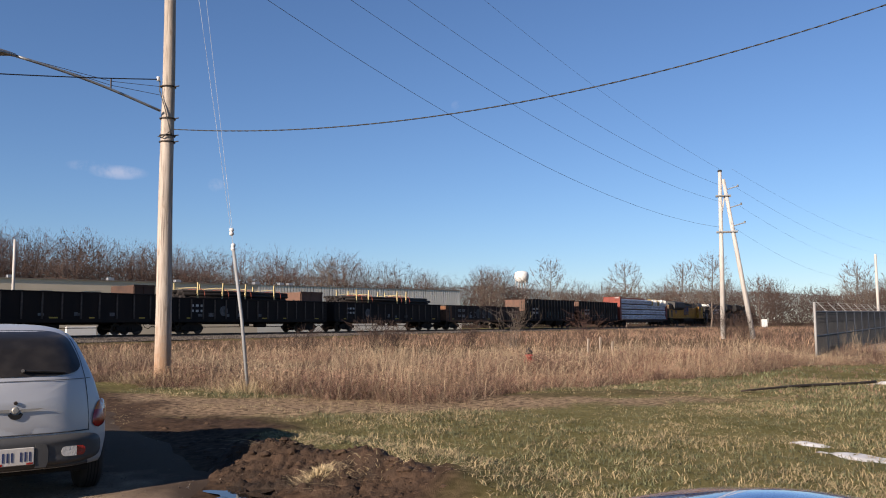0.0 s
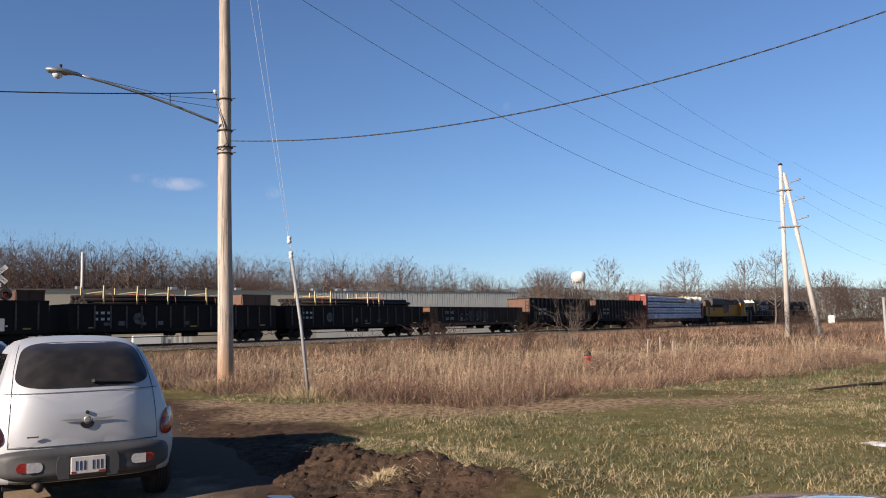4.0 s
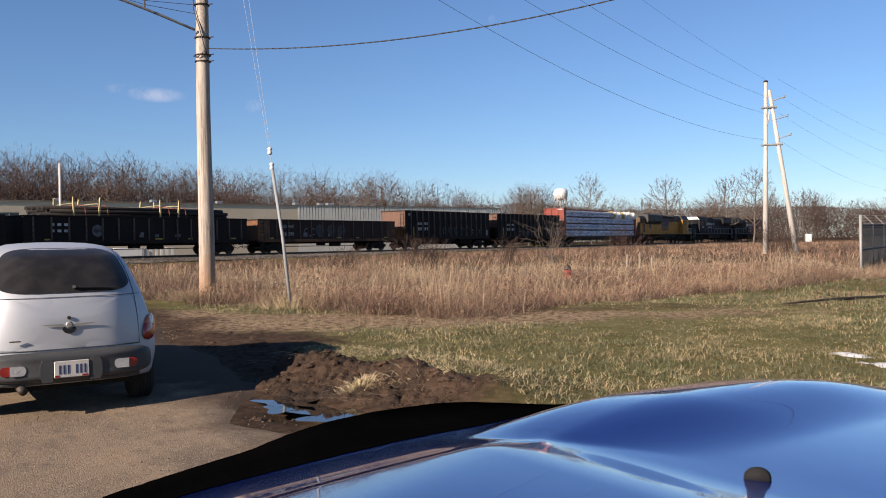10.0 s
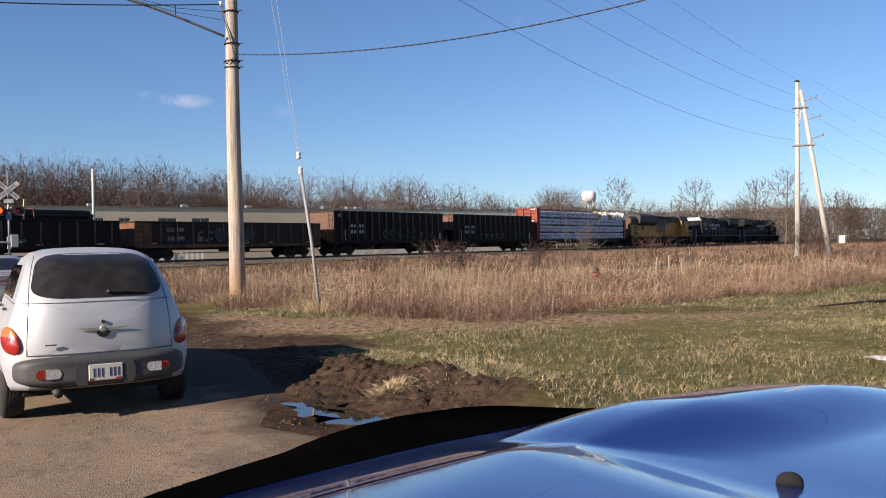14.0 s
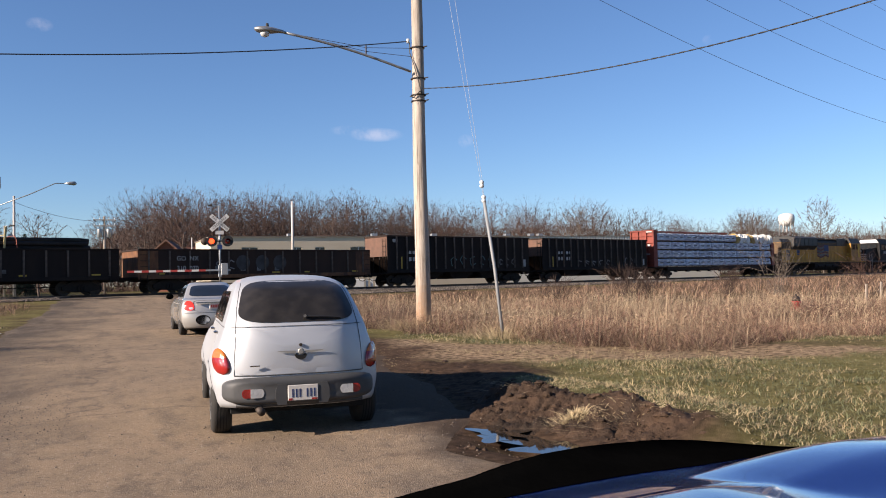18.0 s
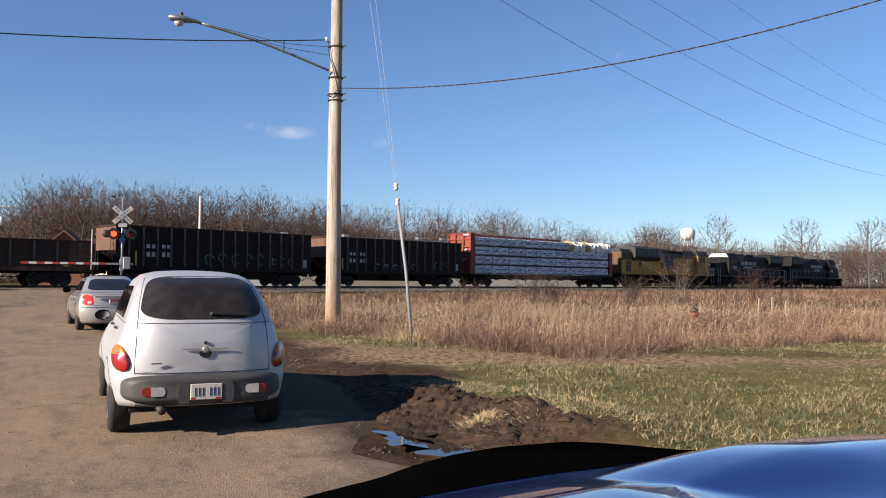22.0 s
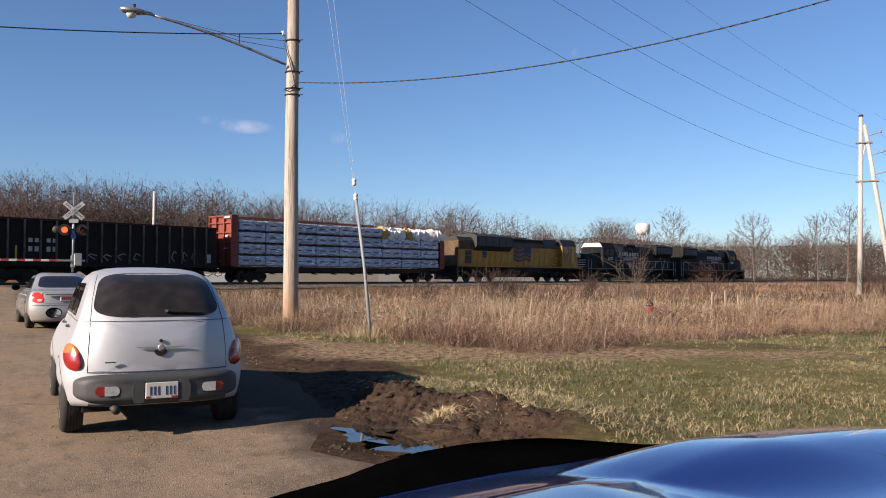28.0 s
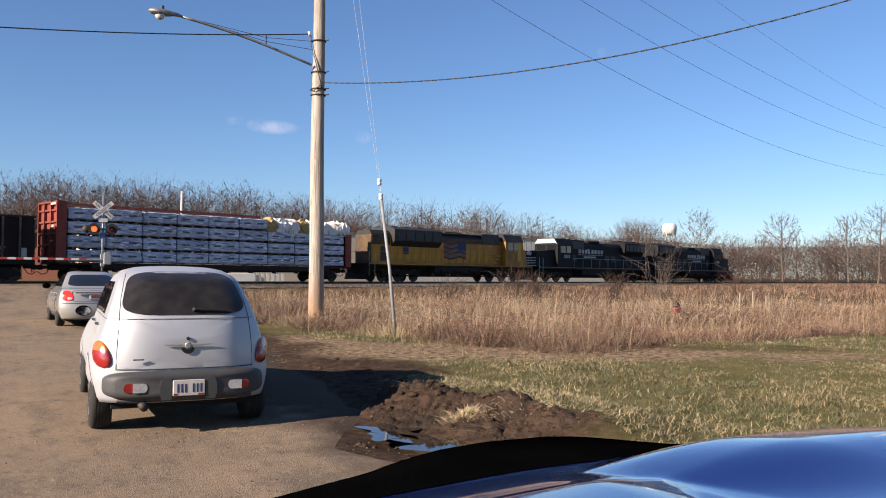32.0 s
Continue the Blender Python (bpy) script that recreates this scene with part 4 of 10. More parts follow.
def wrap_material():
    """Slack plastic film: bluish shade and bright sheen of its slanting folds are painted into the colour."""
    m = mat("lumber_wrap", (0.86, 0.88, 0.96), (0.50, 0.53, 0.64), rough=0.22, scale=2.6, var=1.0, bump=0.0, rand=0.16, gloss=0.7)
    n, l = m.node_tree.nodes, m.node_tree.links
    b = n["Principled BSDF"]
    src = b.inputs["Base Color"].links[0].from_socket
    tc = n.new("ShaderNodeTexCoord")
    # two dark bluish tints paint shaded folds, the over-bright one their sheen
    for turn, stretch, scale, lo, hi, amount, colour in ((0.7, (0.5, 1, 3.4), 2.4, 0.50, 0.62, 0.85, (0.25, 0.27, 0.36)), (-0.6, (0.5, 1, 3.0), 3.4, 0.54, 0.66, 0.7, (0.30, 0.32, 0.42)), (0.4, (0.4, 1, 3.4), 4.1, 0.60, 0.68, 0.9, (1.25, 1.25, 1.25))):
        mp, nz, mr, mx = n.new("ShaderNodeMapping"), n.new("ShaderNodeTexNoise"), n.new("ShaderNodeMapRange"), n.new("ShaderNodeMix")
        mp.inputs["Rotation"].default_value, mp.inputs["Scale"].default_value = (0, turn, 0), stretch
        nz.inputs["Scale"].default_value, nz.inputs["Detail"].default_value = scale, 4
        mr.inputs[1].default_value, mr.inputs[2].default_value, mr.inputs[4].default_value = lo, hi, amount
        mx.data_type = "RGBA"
        mx.inputs[7].default_value = (*(c * ALBEDO_SCALE for c in colour), 1)
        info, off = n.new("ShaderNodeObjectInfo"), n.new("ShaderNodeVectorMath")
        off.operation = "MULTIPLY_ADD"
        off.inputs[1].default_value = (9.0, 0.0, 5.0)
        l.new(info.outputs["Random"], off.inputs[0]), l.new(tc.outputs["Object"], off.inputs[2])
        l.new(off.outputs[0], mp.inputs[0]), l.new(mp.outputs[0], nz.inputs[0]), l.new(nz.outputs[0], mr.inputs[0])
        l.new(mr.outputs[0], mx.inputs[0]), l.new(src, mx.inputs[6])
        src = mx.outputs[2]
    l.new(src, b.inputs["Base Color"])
    bp = n.new("ShaderNodeBump")
    bp.inputs["Strength"].default_value, bp.inputs["Distance"].default_value = 0.8, 0.05
    l.new(nz.outputs[0], bp.inputs["Height"]), l.new(bp.outputs[0], b.inputs["Normal"])
    return m


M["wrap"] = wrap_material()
M["wrap_white"] = mat("torn_wrap", (0.98, 0.96, 0.92), (0.75, 0.70, 0.60), rough=0.5, scale=2.5, var=0.7, bump=0.5, bscale=6)
M["tan_wrap"] = mat("tan_wrap", (0.55, 0.38, 0.13), (0.38, 0.26, 0.1), rough=0.7, scale=2.5)
M["lumber_end"] = mat("lumber", (0.45, 0.31, 0.17), (0.3, 0.2, 0.11), rough=0.8, scale=4)
M["glass_dark"] = mat("glass_dark", (0.012, 0.014, 0.016), (0.02, 0.022, 0.024), rough=0.08, scale=4, bump=0.0, coat=0.5)

WHEELS = []          # (wheelset, radius)
CARS = []            # (car, its middle along the train)


def train_pose(s):
    return Matrix.Translation((*on_track(s), RAIL)) @ Matrix.Rotation(TH, 4, "Z")


def train_at(t):
    """Where the lumber car's rear end stands along the track."""
    return 128.4 - 3.2 * t - 0.0055 * t * t


def car(name, x0, x1, label, category, flip=False):
    e = thing(name, train_pose(0), label, category, "cars of the freight train")
    CARS.append((e, (x0 + x1) / 2, flip))
    return e, (x1 - x0) / 2


KEEP = {}


def wheelset(parent, x, r):
    if ("w", r) not in KEEP:
        bm = bmesh.new()
        for s in (-1, 1):
            prof = [(0.06, 0.68), (r + 0.025, 0.68), (r + 0.025, 0.71), (r, 0.72), (r - 0.01, 0.81), (r - 0.07, 0.81), (r - 0.09, 0.77), (0.17, 0.76), (0.13, 0.83), (0.05, 0.83)]
            lathe(bm, [(a, s * b) for a, b in (prof if s > 0 else prof[::-1])], (0, 0, 0), 20, "y")
        rod(bm, (0, -1.05, 0), (0, 1.05, 0), 0.075)
        for i in range(3):
            a = i * 2.094
            rod(bm, (0.2 * math.cos(a), -0.835, 0.2 * math.sin(a)), (0.2 * math.cos(a), -0.845, 0.2 * math.sin(a)), 0.05, seg=6)
        KEEP["w", r] = part("wheelset", bm, M["wheel_steel"], parent)
        o = KEEP["w", r]
        o.matrix_basis = Matrix.Translation((x, 0, r))
    else:
        o = share("wheelset", KEEP["w", r], parent, Matrix.Translation((x, 0, r)))
    WHEELS.append((o, x, r))


def bogie(parent, x, axles=2, base=1.73, r=0.42):
    if ("b", axles) not in KEEP:
        bm = bmesh.new()
        h = base * (axles - 1) / 2
        for s in (-1, 1):
            y0, y1 = (s * 0.98, s * 1.13) if s > 0 else (s * 1.13, s * 0.98)
            if axles == 2:
                plate(bm, [(-h - 0.2, r + 0.12), (-h - 0.2, r - 0.1), (-h + 0.15, r - 0.16), (-0.35, 0.17), (0.35, 0.17), (h - 0.15, r - 0.16), (h + 0.2, r - 0.1), (h + 0.2, r + 0.12), (h - 0.1, r + 0.24), (0.5, 0.82), (-0.5, 0.82), (-h + 0.1, r + 0.24)], y0, y1)
                for k in (-0.16, 0.0, 0.16):
                    rod(bm, (k, s * 1.15, 0.27), (k, s * 1.15, 0.55), 0.075, seg=8)
            else:
                plate(bm, [(-h - 0.35, 0.95), (-h - 0.35, 0.72), (-h - 0.22, 0.38), (-h + 0.3, 0.38), (-h + 0.45, 0.62), (-0.4, 0.62), (-0.25, 0.38), (0.25, 0.38), (0.4, 0.62), (h - 0.45, 0.62), (h - 0.3, 0.38), (h + 0.22, 0.38), (h + 0.35, 0.72), (h + 0.35, 0.95)], y0, y1)
                for i in range(axles):
                    rod(bm, (-h + i * base, s * 1.0, r), (-h + i * base, s * 1.22, r), 0.14, seg=10)
                    for k in (-0.3, 0.3):
                        rod(bm, (-h + i * base + k, s * 1.16, 0.5), (-h + i * base + k, s * 1.16, 0.9), 0.085, seg=8)
        box(bm, -0.3, 0.3, -1.0, 1.0, 0.45, 0.85)
        KEEP["b", axles] = part("bogie", bm, M["bogie_iron"], parent)
        b = KEEP["b", axles]
        b.matrix_basis = Matrix.Translation((x, 0, 0))
    else:
        b = share("bogie", KEEP["b", axles], parent, Matrix.Translation((x, 0, 0)))
    for i in range(axles):
        wheelset(b, (i - (axles - 1) / 2) * base, r)


def coupler(parent, x, s):
    if "c" not in KEEP:
        bm = bmesh.new()
        box(bm, -0.1, 0.42, -0.09, 0.09, 0.76, 0.96, 0.02)
        box(bm, 0.38, 0.66, -0.17, 0.13, 0.70, 1.0, 0.04)
        tube(bm, [(0.1, 0.4, 0.85), (0.3, 0.42, 0.5), (0.55, 0.35, 0.42), (0.75, 0.2, 0.6)], 0.025)
        KEEP["c"] = part("coupler", bm, M["bogie_iron"], parent)
        KEEP["c"].matrix_basis = Matrix.Translation((x, 0, 0)) @ Matrix.Rotation(0 if s > 0 else math.pi, 4, "Z")
    else:
        share("coupler", KEEP["c"], parent, Matrix.Translation((x, 0, 0)) @ Matrix.Rotation(0 if s > 0 else math.pi, 4, "Z"))


def slab(parent, name, material, x0, x1, z0, z1, y, label=""):
    """A thin painted panel on the near side."""
    bm = bmesh.new()
    box(bm, x0, x1, y - 0.006, y, z0, z1)
    return part(name, bm, material, parent, label)


def scrawl(parent, rng, x0, x1, z0, z1, y, material, n, name="graffiti"):
    """Loose painted strokes, no words."""
    bm = bmesh.new()
    for i in range(n):
        cx = x0 + (x1 - x0) * (i + 0.5) / n
        w, h = (x1 - x0) / n * 0.36, (z1 - z0) / 2
        pts = []
        k = rng.choice((4, 5, 6))
        for j in range(k):
            a = 6.2832 * j / k * rng.uniform(0.75, 1.0) + rng.uniform(0, 1)
            pts.append((cx + w * math.cos(a) * rng.uniform(0.6, 1), y - 0.006, (z0 + z1) / 2 + h * math.sin(a) * rng.uniform(0.6, 1)))
        for p, q in zip(pts, pts[1:]):
            p, q = Vector(p), Vector(q)
            d = (q - p)
            if d.length < 0.05:
                continue
            nn = Vector((-d.z, 0, d.x)).normalized() * 0.035
            v = [bm.verts.new(c) for c in (p - nn, p + nn, q + nn, q - nn)]
            bm.faces.new(v)
        part(name, bm, material, parent, "loose spray-painted strokes")
        bm = bmesh.new()


def ribs(parent, L, n, y, z0, z1, w, d, material, taper=0.0):
    first = None
    for s in (-1, 1):
        for i in range(n):
            x = -L + (2 * L) * (i + 0.5) / n
            if first is None:
                bm = bmesh.new()
                hexa(bm, [(-w / 2, -d, z0), (w / 2, -d, z0), (w / 2, 0, z0), (-w / 2, 0, z0), (-w / 2, -d * (1 - taper), z1), (w / 2, -d * (1 - taper), z1), (w / 2, 0, z1), (-w / 2, 0, z1)])
                first = part("rib", bm, material, parent)
                first.matrix_basis = Matrix.Translation((x, -y, 0))
            else:
                share("rib", first, parent, Matrix.Translation((x, s * y, 0)) @ Matrix.Rotation(0 if s < 0 else math.pi, 4, "Z"))


def gondola(x0, x1, label, rng, shell="car_black", pipes=False, rusty=False, mark=None, n=13, zt=2.72, extra=None):
    e, L = car("gondola_car", x0, x1, label, "freight car")
    y = 1.45
    bm = bmesh.new()
    for s in (-1, 1):
        box(bm, -L, L, *sorted((s * y, s * (y - 0.06))), 1.02, zt - 0.1)
        part("side_sheet", bm, M[shell], e)
        bm = bmesh.new()
        box(bm, *((-L, -L + 0.08) if s < 0 else (L - 0.08, L)), -y + 0.06, y - 0.06, 1.02, zt - 0.12)
        part("end_sheet", bm, M[shell], e)
        bm = bmesh.new()
    box(bm, -L, L, -y + 0.06, y - 0.06, 0.95, 1.02)
    part("floor", bm, M[shell], e)
    bm = bmesh.new()
    for s in (-1, 1):
        a, b = sorted((s * (y + 0.05), s * (y - 0.09)))
        box(bm, -L, L, a, b, zt - 0.1, zt, 0.012)
    for s in (-1, 1):
        a, b = sorted((s * L, s * (L - 0.14)))
        box(bm, a, b, -y + 0.09, y - 0.09, zt - 0.1, zt, 0.012)
    part("top_rail", bm, M[shell], e)
    bm = bmesh.new()
    for s in (-1, 1):
        a, b = sorted((s * (y + 0.06), s * y))
        box(bm, -L, L, a, b, 0.86, 1.1, 0.01)
    part("side_sill", bm, M["rust" if rusty else shell], e)
    ribs(e, L, n, y, 1.1, zt - 0.1, 0.11, 0.07, M["rib_lit"], 0.3)
    bm = bmesh.new()
    box(bm, -L, L, -0.25, 0.25, 0.72, 0.95)
    box(bm, -0.9, -0.2, -0.75, -0.25, 0.55, 0.9, 0.03)
    rod(bm, (0.4, -0.7, 0.62), (1.6, -0.7, 0.62), 0.17)
    rod(bm, (-L + 2, -0.4, 0.5), (L - 2, -0.4, 0.5), 0.03)
    part("underframe", bm, M["bogie_iron"], e)
    for s in (-1, 1):
        bogie(e, s * (L - 2.1))
        coupler(e, s * L, s)
        # corner steps and grab irons
        bm = bmesh.new()
        for k in range(6):
            z = 0.55 + 0.36 * k
            rod(bm, (s * (L - 0.1), -y - 0.1, z), (s * (L - 0.55), -y - 0.1, z), 0.016, seg=5)
        rod(bm, (s * (L - 0.1), -y - 0.1, 0.5), (s * (L - 0.1), -y - 0.1, 1.1), 0.02, seg=5)
        rod(bm, (s * (L - 0.55), -y - 0.1, 0.5), (s * (L - 0.55), -y - 0.1, 1.1), 0.02, seg=5)
        part("ladder", bm, M["bogie_iron"], e)
    if rusty:
        for s in (-1, 1):
            bm = bmesh.new()
            a, b = sorted((s * (L - 0.004), s * (L - 1.25)))
            box(bm, a, b, -y - 0.008, -y, 1.1, zt - 0.11)
            part("end_panel", bm, M["rust"], e, "rust-orange end panel")
            bm = bmesh.new()
            a, b = sorted((s * (L + 0.01), s * L))
            box(bm, a, b, -y + 0.02, y - 0.02, 1.02, zt - 0.12)
            part("end_plate", bm, M["rust"], e, "rusty end plate")
    if mark:
        for k, row in enumerate(mark):
            letters(row, 0.40, Matrix.Translation((-L + 3.1, -y - 0.078, 2.12 - 0.62 * k)) @ Matrix.Rotation(radians(90), 4, "X"), M["decal_white"], e)
    else:
        for k in range(2):
            for j in range(3):
                slab(e, "marking", M["decal_white"], -L + 1.7 + 0.45 * j, -L + 1.95 + 0.45 * j, 2.05 - 0.4 * k, 2.22 - 0.4 * k, -y - 0.002)
        bm = bmesh.new()
        lathe(bm, [(0.30, -y - 0.008), (0.40, -y - 0.008), (0.40, -y - 0.001), (0.30, -y - 0.001)], (-L + 4.9, 0, 1.75), 24, "y")
        box(bm, -L + 4.62, -L + 5.2, -y - 0.008, -y - 0.001, 1.64, 1.84)
        part("emblem", bm, M["decal_grey"], e, "faded round emblem")
    for xx, ww in ((L - 1.6, 0.5), (-L + 1.3, 0.35), (0.5, 0.6), (L - 5.5, 0.4)):
        slab(e, "reflector", M["decal_yellow"], xx, xx + ww, 1.14, 1.23, -y - 0.002)
    for i in range(5):
        xx = rng.uniform(-L + 1, L - 1)
        slab(e, "stencil", M["decal_grey"], xx, xx + rng.uniform(0.25, 0.5), 1.3, 1.3 + rng.uniform(0.15, 0.35), -y - 0.003)
    return e, L


def pipe_load(x0, x1, label, rng, stakes):
    """Bundles of pipe in a gondola; a thing of its own that rides with it."""
    e = thing("pipe_stack", train_pose(0), label, "pipes", "pipe loads")
    CARS.append((e, (x0 + x1) / 2, False))
    L = (x1 - x0) / 2
    first = None
    r = 0.125
    for k in range(8):
        for j in range(10 - (k % 2)):
            y = -1.17 + 0.26 * j + 0.13 * (k % 2)
            z = 1.66 + 0.226 * k
            if k < 5 and 0 < j < 8:
                continue
            l = rng.uniform(-0.5, 0.5)
            if first is None:
                bm = bmesh.new()
                prof = [(r - 0.012, -L + 1.1), (r, -L + 1.1), (r, L - 1.1), (r - 0.012, L - 1.1)]
                lathe(bm, prof, (0, 0, 0), 10, "x")
                first = part("pipe", bm, M["pipe_black"], e, "", True)
                first.matrix_basis = Matrix.Translation((l, y, z))
            else:
                share("pipe", first, e, Matrix.Translation((l, y, z)))
    for x in stakes:
        for s in (-1, 1):
            bm = bmesh.new()
            ln = rng.uniform(-0.1, 0.22)
            hexa(bm, [(x - 0.05, s * 1.3 - 0.05, 1.5), (x + 0.05, s * 1.3 - 0.05, 1.5), (x + 0.05, s * 1.3 + 0.05, 1.5), (x - 0.05, s * 1.3 + 0.05, 1.5), (x - 0.05 + ln, s * 1.3 - 0.05, 3.95), (x + 0.05 + ln, s * 1.3 - 0.05, 3.95), (x + 0.05 + ln, s * 1.3 + 0.05, 3.95), (x - 0.05 + ln, s * 1.3 + 0.05, 3.95)])
            part("stake", bm, M["stake_wood"], e, "raw wooden stake")
        bm = bmesh.new()
        tube(bm, [(x + 0.1, -1.28, 3.5), (x + 0.4, -0.5, 3.58), (x + 0.5, 0.6, 3.58), (x + 0.2, 1.28, 3.5)], 0.025, 5)
        part("tie_wire", bm, M["stake_wood"], e)
        bm = bmesh.new()
        tube(bm, [(x + 0.75, -1.33, 2.75), (x + 0.72, -1.31, 3.2), (x + 0.65, -1.24, 3.42), (x + 0.65, 0, 3.46), (x + 0.65, 1.24, 3.42)], 0.028, 5)
        part("strap", bm, M["strap_red"], e, "red load strap")


def hopper(x0, x1, label, rng, tag):
    e, L = car("hopper_car", x0, x1, label, "freight car")
    y, zt = 1.5, 3.83
    bm = bmesh.new()
    for s in (-1, 1):
        a, b = sorted((s * y, s * (y - 0.06)))
        plate(bm, [(-L + 1.6, 1.0), (L - 1.6, 1.0), (L - 0.05, 1.25), (L - 0.05, zt - 0.1), (-L + 0.05, zt - 0.1), (-L + 0.05, 1.25)], a, b)
    part("side_sheet", bm, M["car_black"], e)
    for s in (-1, 1):
        bm = bmesh.new()
        a, b = sorted((s * (L - 0.05), s * (L - 0.13)))
        box(bm, a, b, -y + 0.06, y - 0.06, 2.25, zt - 0.1)
        part("end_sheet", bm, M["brown_end"], e, "brown upper end sheet")
        bm = bmesh.new()
        x = s * (L - 0.1)
        hexa(bm, [(x, -y + 0.06, 2.25), (x, y - 0.06, 2.25), (x - s * 2.0, y - 0.06, 1.1), (x - s * 2.0, -y + 0.06, 1.1), (x, -y + 0.06, 2.3), (x, y - 0.06, 2.3), (x - s * 2.0, y - 0.06, 1.16), (x - s * 2.0, -y + 0.06, 1.16)])
        part("slope_sheet", bm, M["car_brown"], e)
        bm = bmesh.new()
        for yy in (-1.2, -0.4, 0.4, 1.2):
            rod(bm, (s * (L - 0.1), yy, 2.25), (s * (L - 0.1), yy, 0.95), 0.045, seg=6)
        box(bm, *sorted((s * L, s * (L - 0.9))), -1.4, 1.4, 0.9, 1.0)
        part("end_platform", bm, M["bogie_iron"], e)
        bm = bmesh.new()
        for k in range(8):
            rod(bm, (s * (L + 0.03), -1.35, 0.6 + 0.4 * k), (s * (L + 0.03), -0.95, 0.6 + 0.4 * k), 0.016, seg=5)
        for yy in (-1.35, -0.95):
            rod(bm, (s * (L + 0.03), yy, 0.5), (s * (L + 0.03), yy, 3.6), 0.02, seg=5)
        part("ladder", bm, M["bogie_iron"], e)
        bogie(e, s * (L - 1.75))
        coupler(e, s * L, s)
    bm = bmesh.new()
    for s in (-1, 1):
        a, b = sorted((s * (y + 0.06), s * (y - 0.08)))
        box(bm, -L, L, a, b, zt - 0.11, zt, 0.012)
        a, b = sorted((s * L, s * (L - 0.14)))
        box(bm, a, b, -y + 0.08, y - 0.08, zt - 0.11, zt, 0.012)
    part("top_rail", bm, M["car_brown"], e)
    bm = bmesh.new()
    for s in (-1, 1):
        a, b = sorted((s * (y + 0.07), s * y))
        box(bm, -L, L, a, b, 0.98, 1.24, 0.012)
    part("side_sill", bm, M["car_black"], e)
    bm = bmesh.new()
    box(bm, -L + 0.3, L - 0.3, -0.3, 0.3, 0.7, 1.0)
    for k in (-3.2, 0, 3.2):
        hexa(bm, [(k - 0.7, -1.0, 0.45), (k + 0.7, -1.0, 0.45), (k + 0.7, 1.0, 0.45), (k - 0.7, 1.0, 0.45), (k - 1.5, -1.4, 1.1), (k + 1.5, -1.4, 1.1), (k + 1.5, 1.4, 1.1), (k - 1.5, 1.4, 1.1)])
    part("hopper_chute", bm, M["bogie_iron"], e)
    bm = bmesh.new()
    box(bm, -L + 0.2, L - 0.2, -y + 0.07, y - 0.07, 3.3, 3.42)
    part("coal_load", bm, M["pipe_black"], e, "dark coal below the rim")
    ribs(e, L - 0.4, 15, y, 1.24, zt - 0.1, 0.10, 0.11, M["rib_lit"], 0.0)
    for k, h in ((0, 0.24), (1, 0.3)):
        for j in range(2):
            for i in range(2):
                slab(e, "marking", M["decal_white"], -L + 2.05 + 1.05 * j + 0.36 * i, -L + 2.28 + 1.05 * j + 0.36 * i, 2.42 - 0.55 * k, 2.42 - 0.55 * k + h, -y - 0.003)
    slab(e, "marking", M["decal_yellow"], -L + 1.3, -L + 1.42, 1.3, 2.2, -y - 0.003)
    slab(e, "placard", M["decal_white"], -L + 0.55, -L + 1.0, 3.3, 3.55, -y - 0.003) if tag else None
    slab(e, "placard", M["decal_white"], L - 0.75, L - 0.45, 1.35, 1.95, -y - 0.003)
    scrawl(e, rng, -1.5 if tag else -3, 3.6 if tag else 2.0, 1.35, 2.35 if tag else 1.9, -y - 0.12 * 0 - 0.003, M["graffiti_teal"] if tag else M["graffiti_pale"], 5)
    scrawl(e, rng, 3.8, 6.0, 1.4, 2.1, -y - 0.003, M["graffiti_pale"], 3)
    return e, L


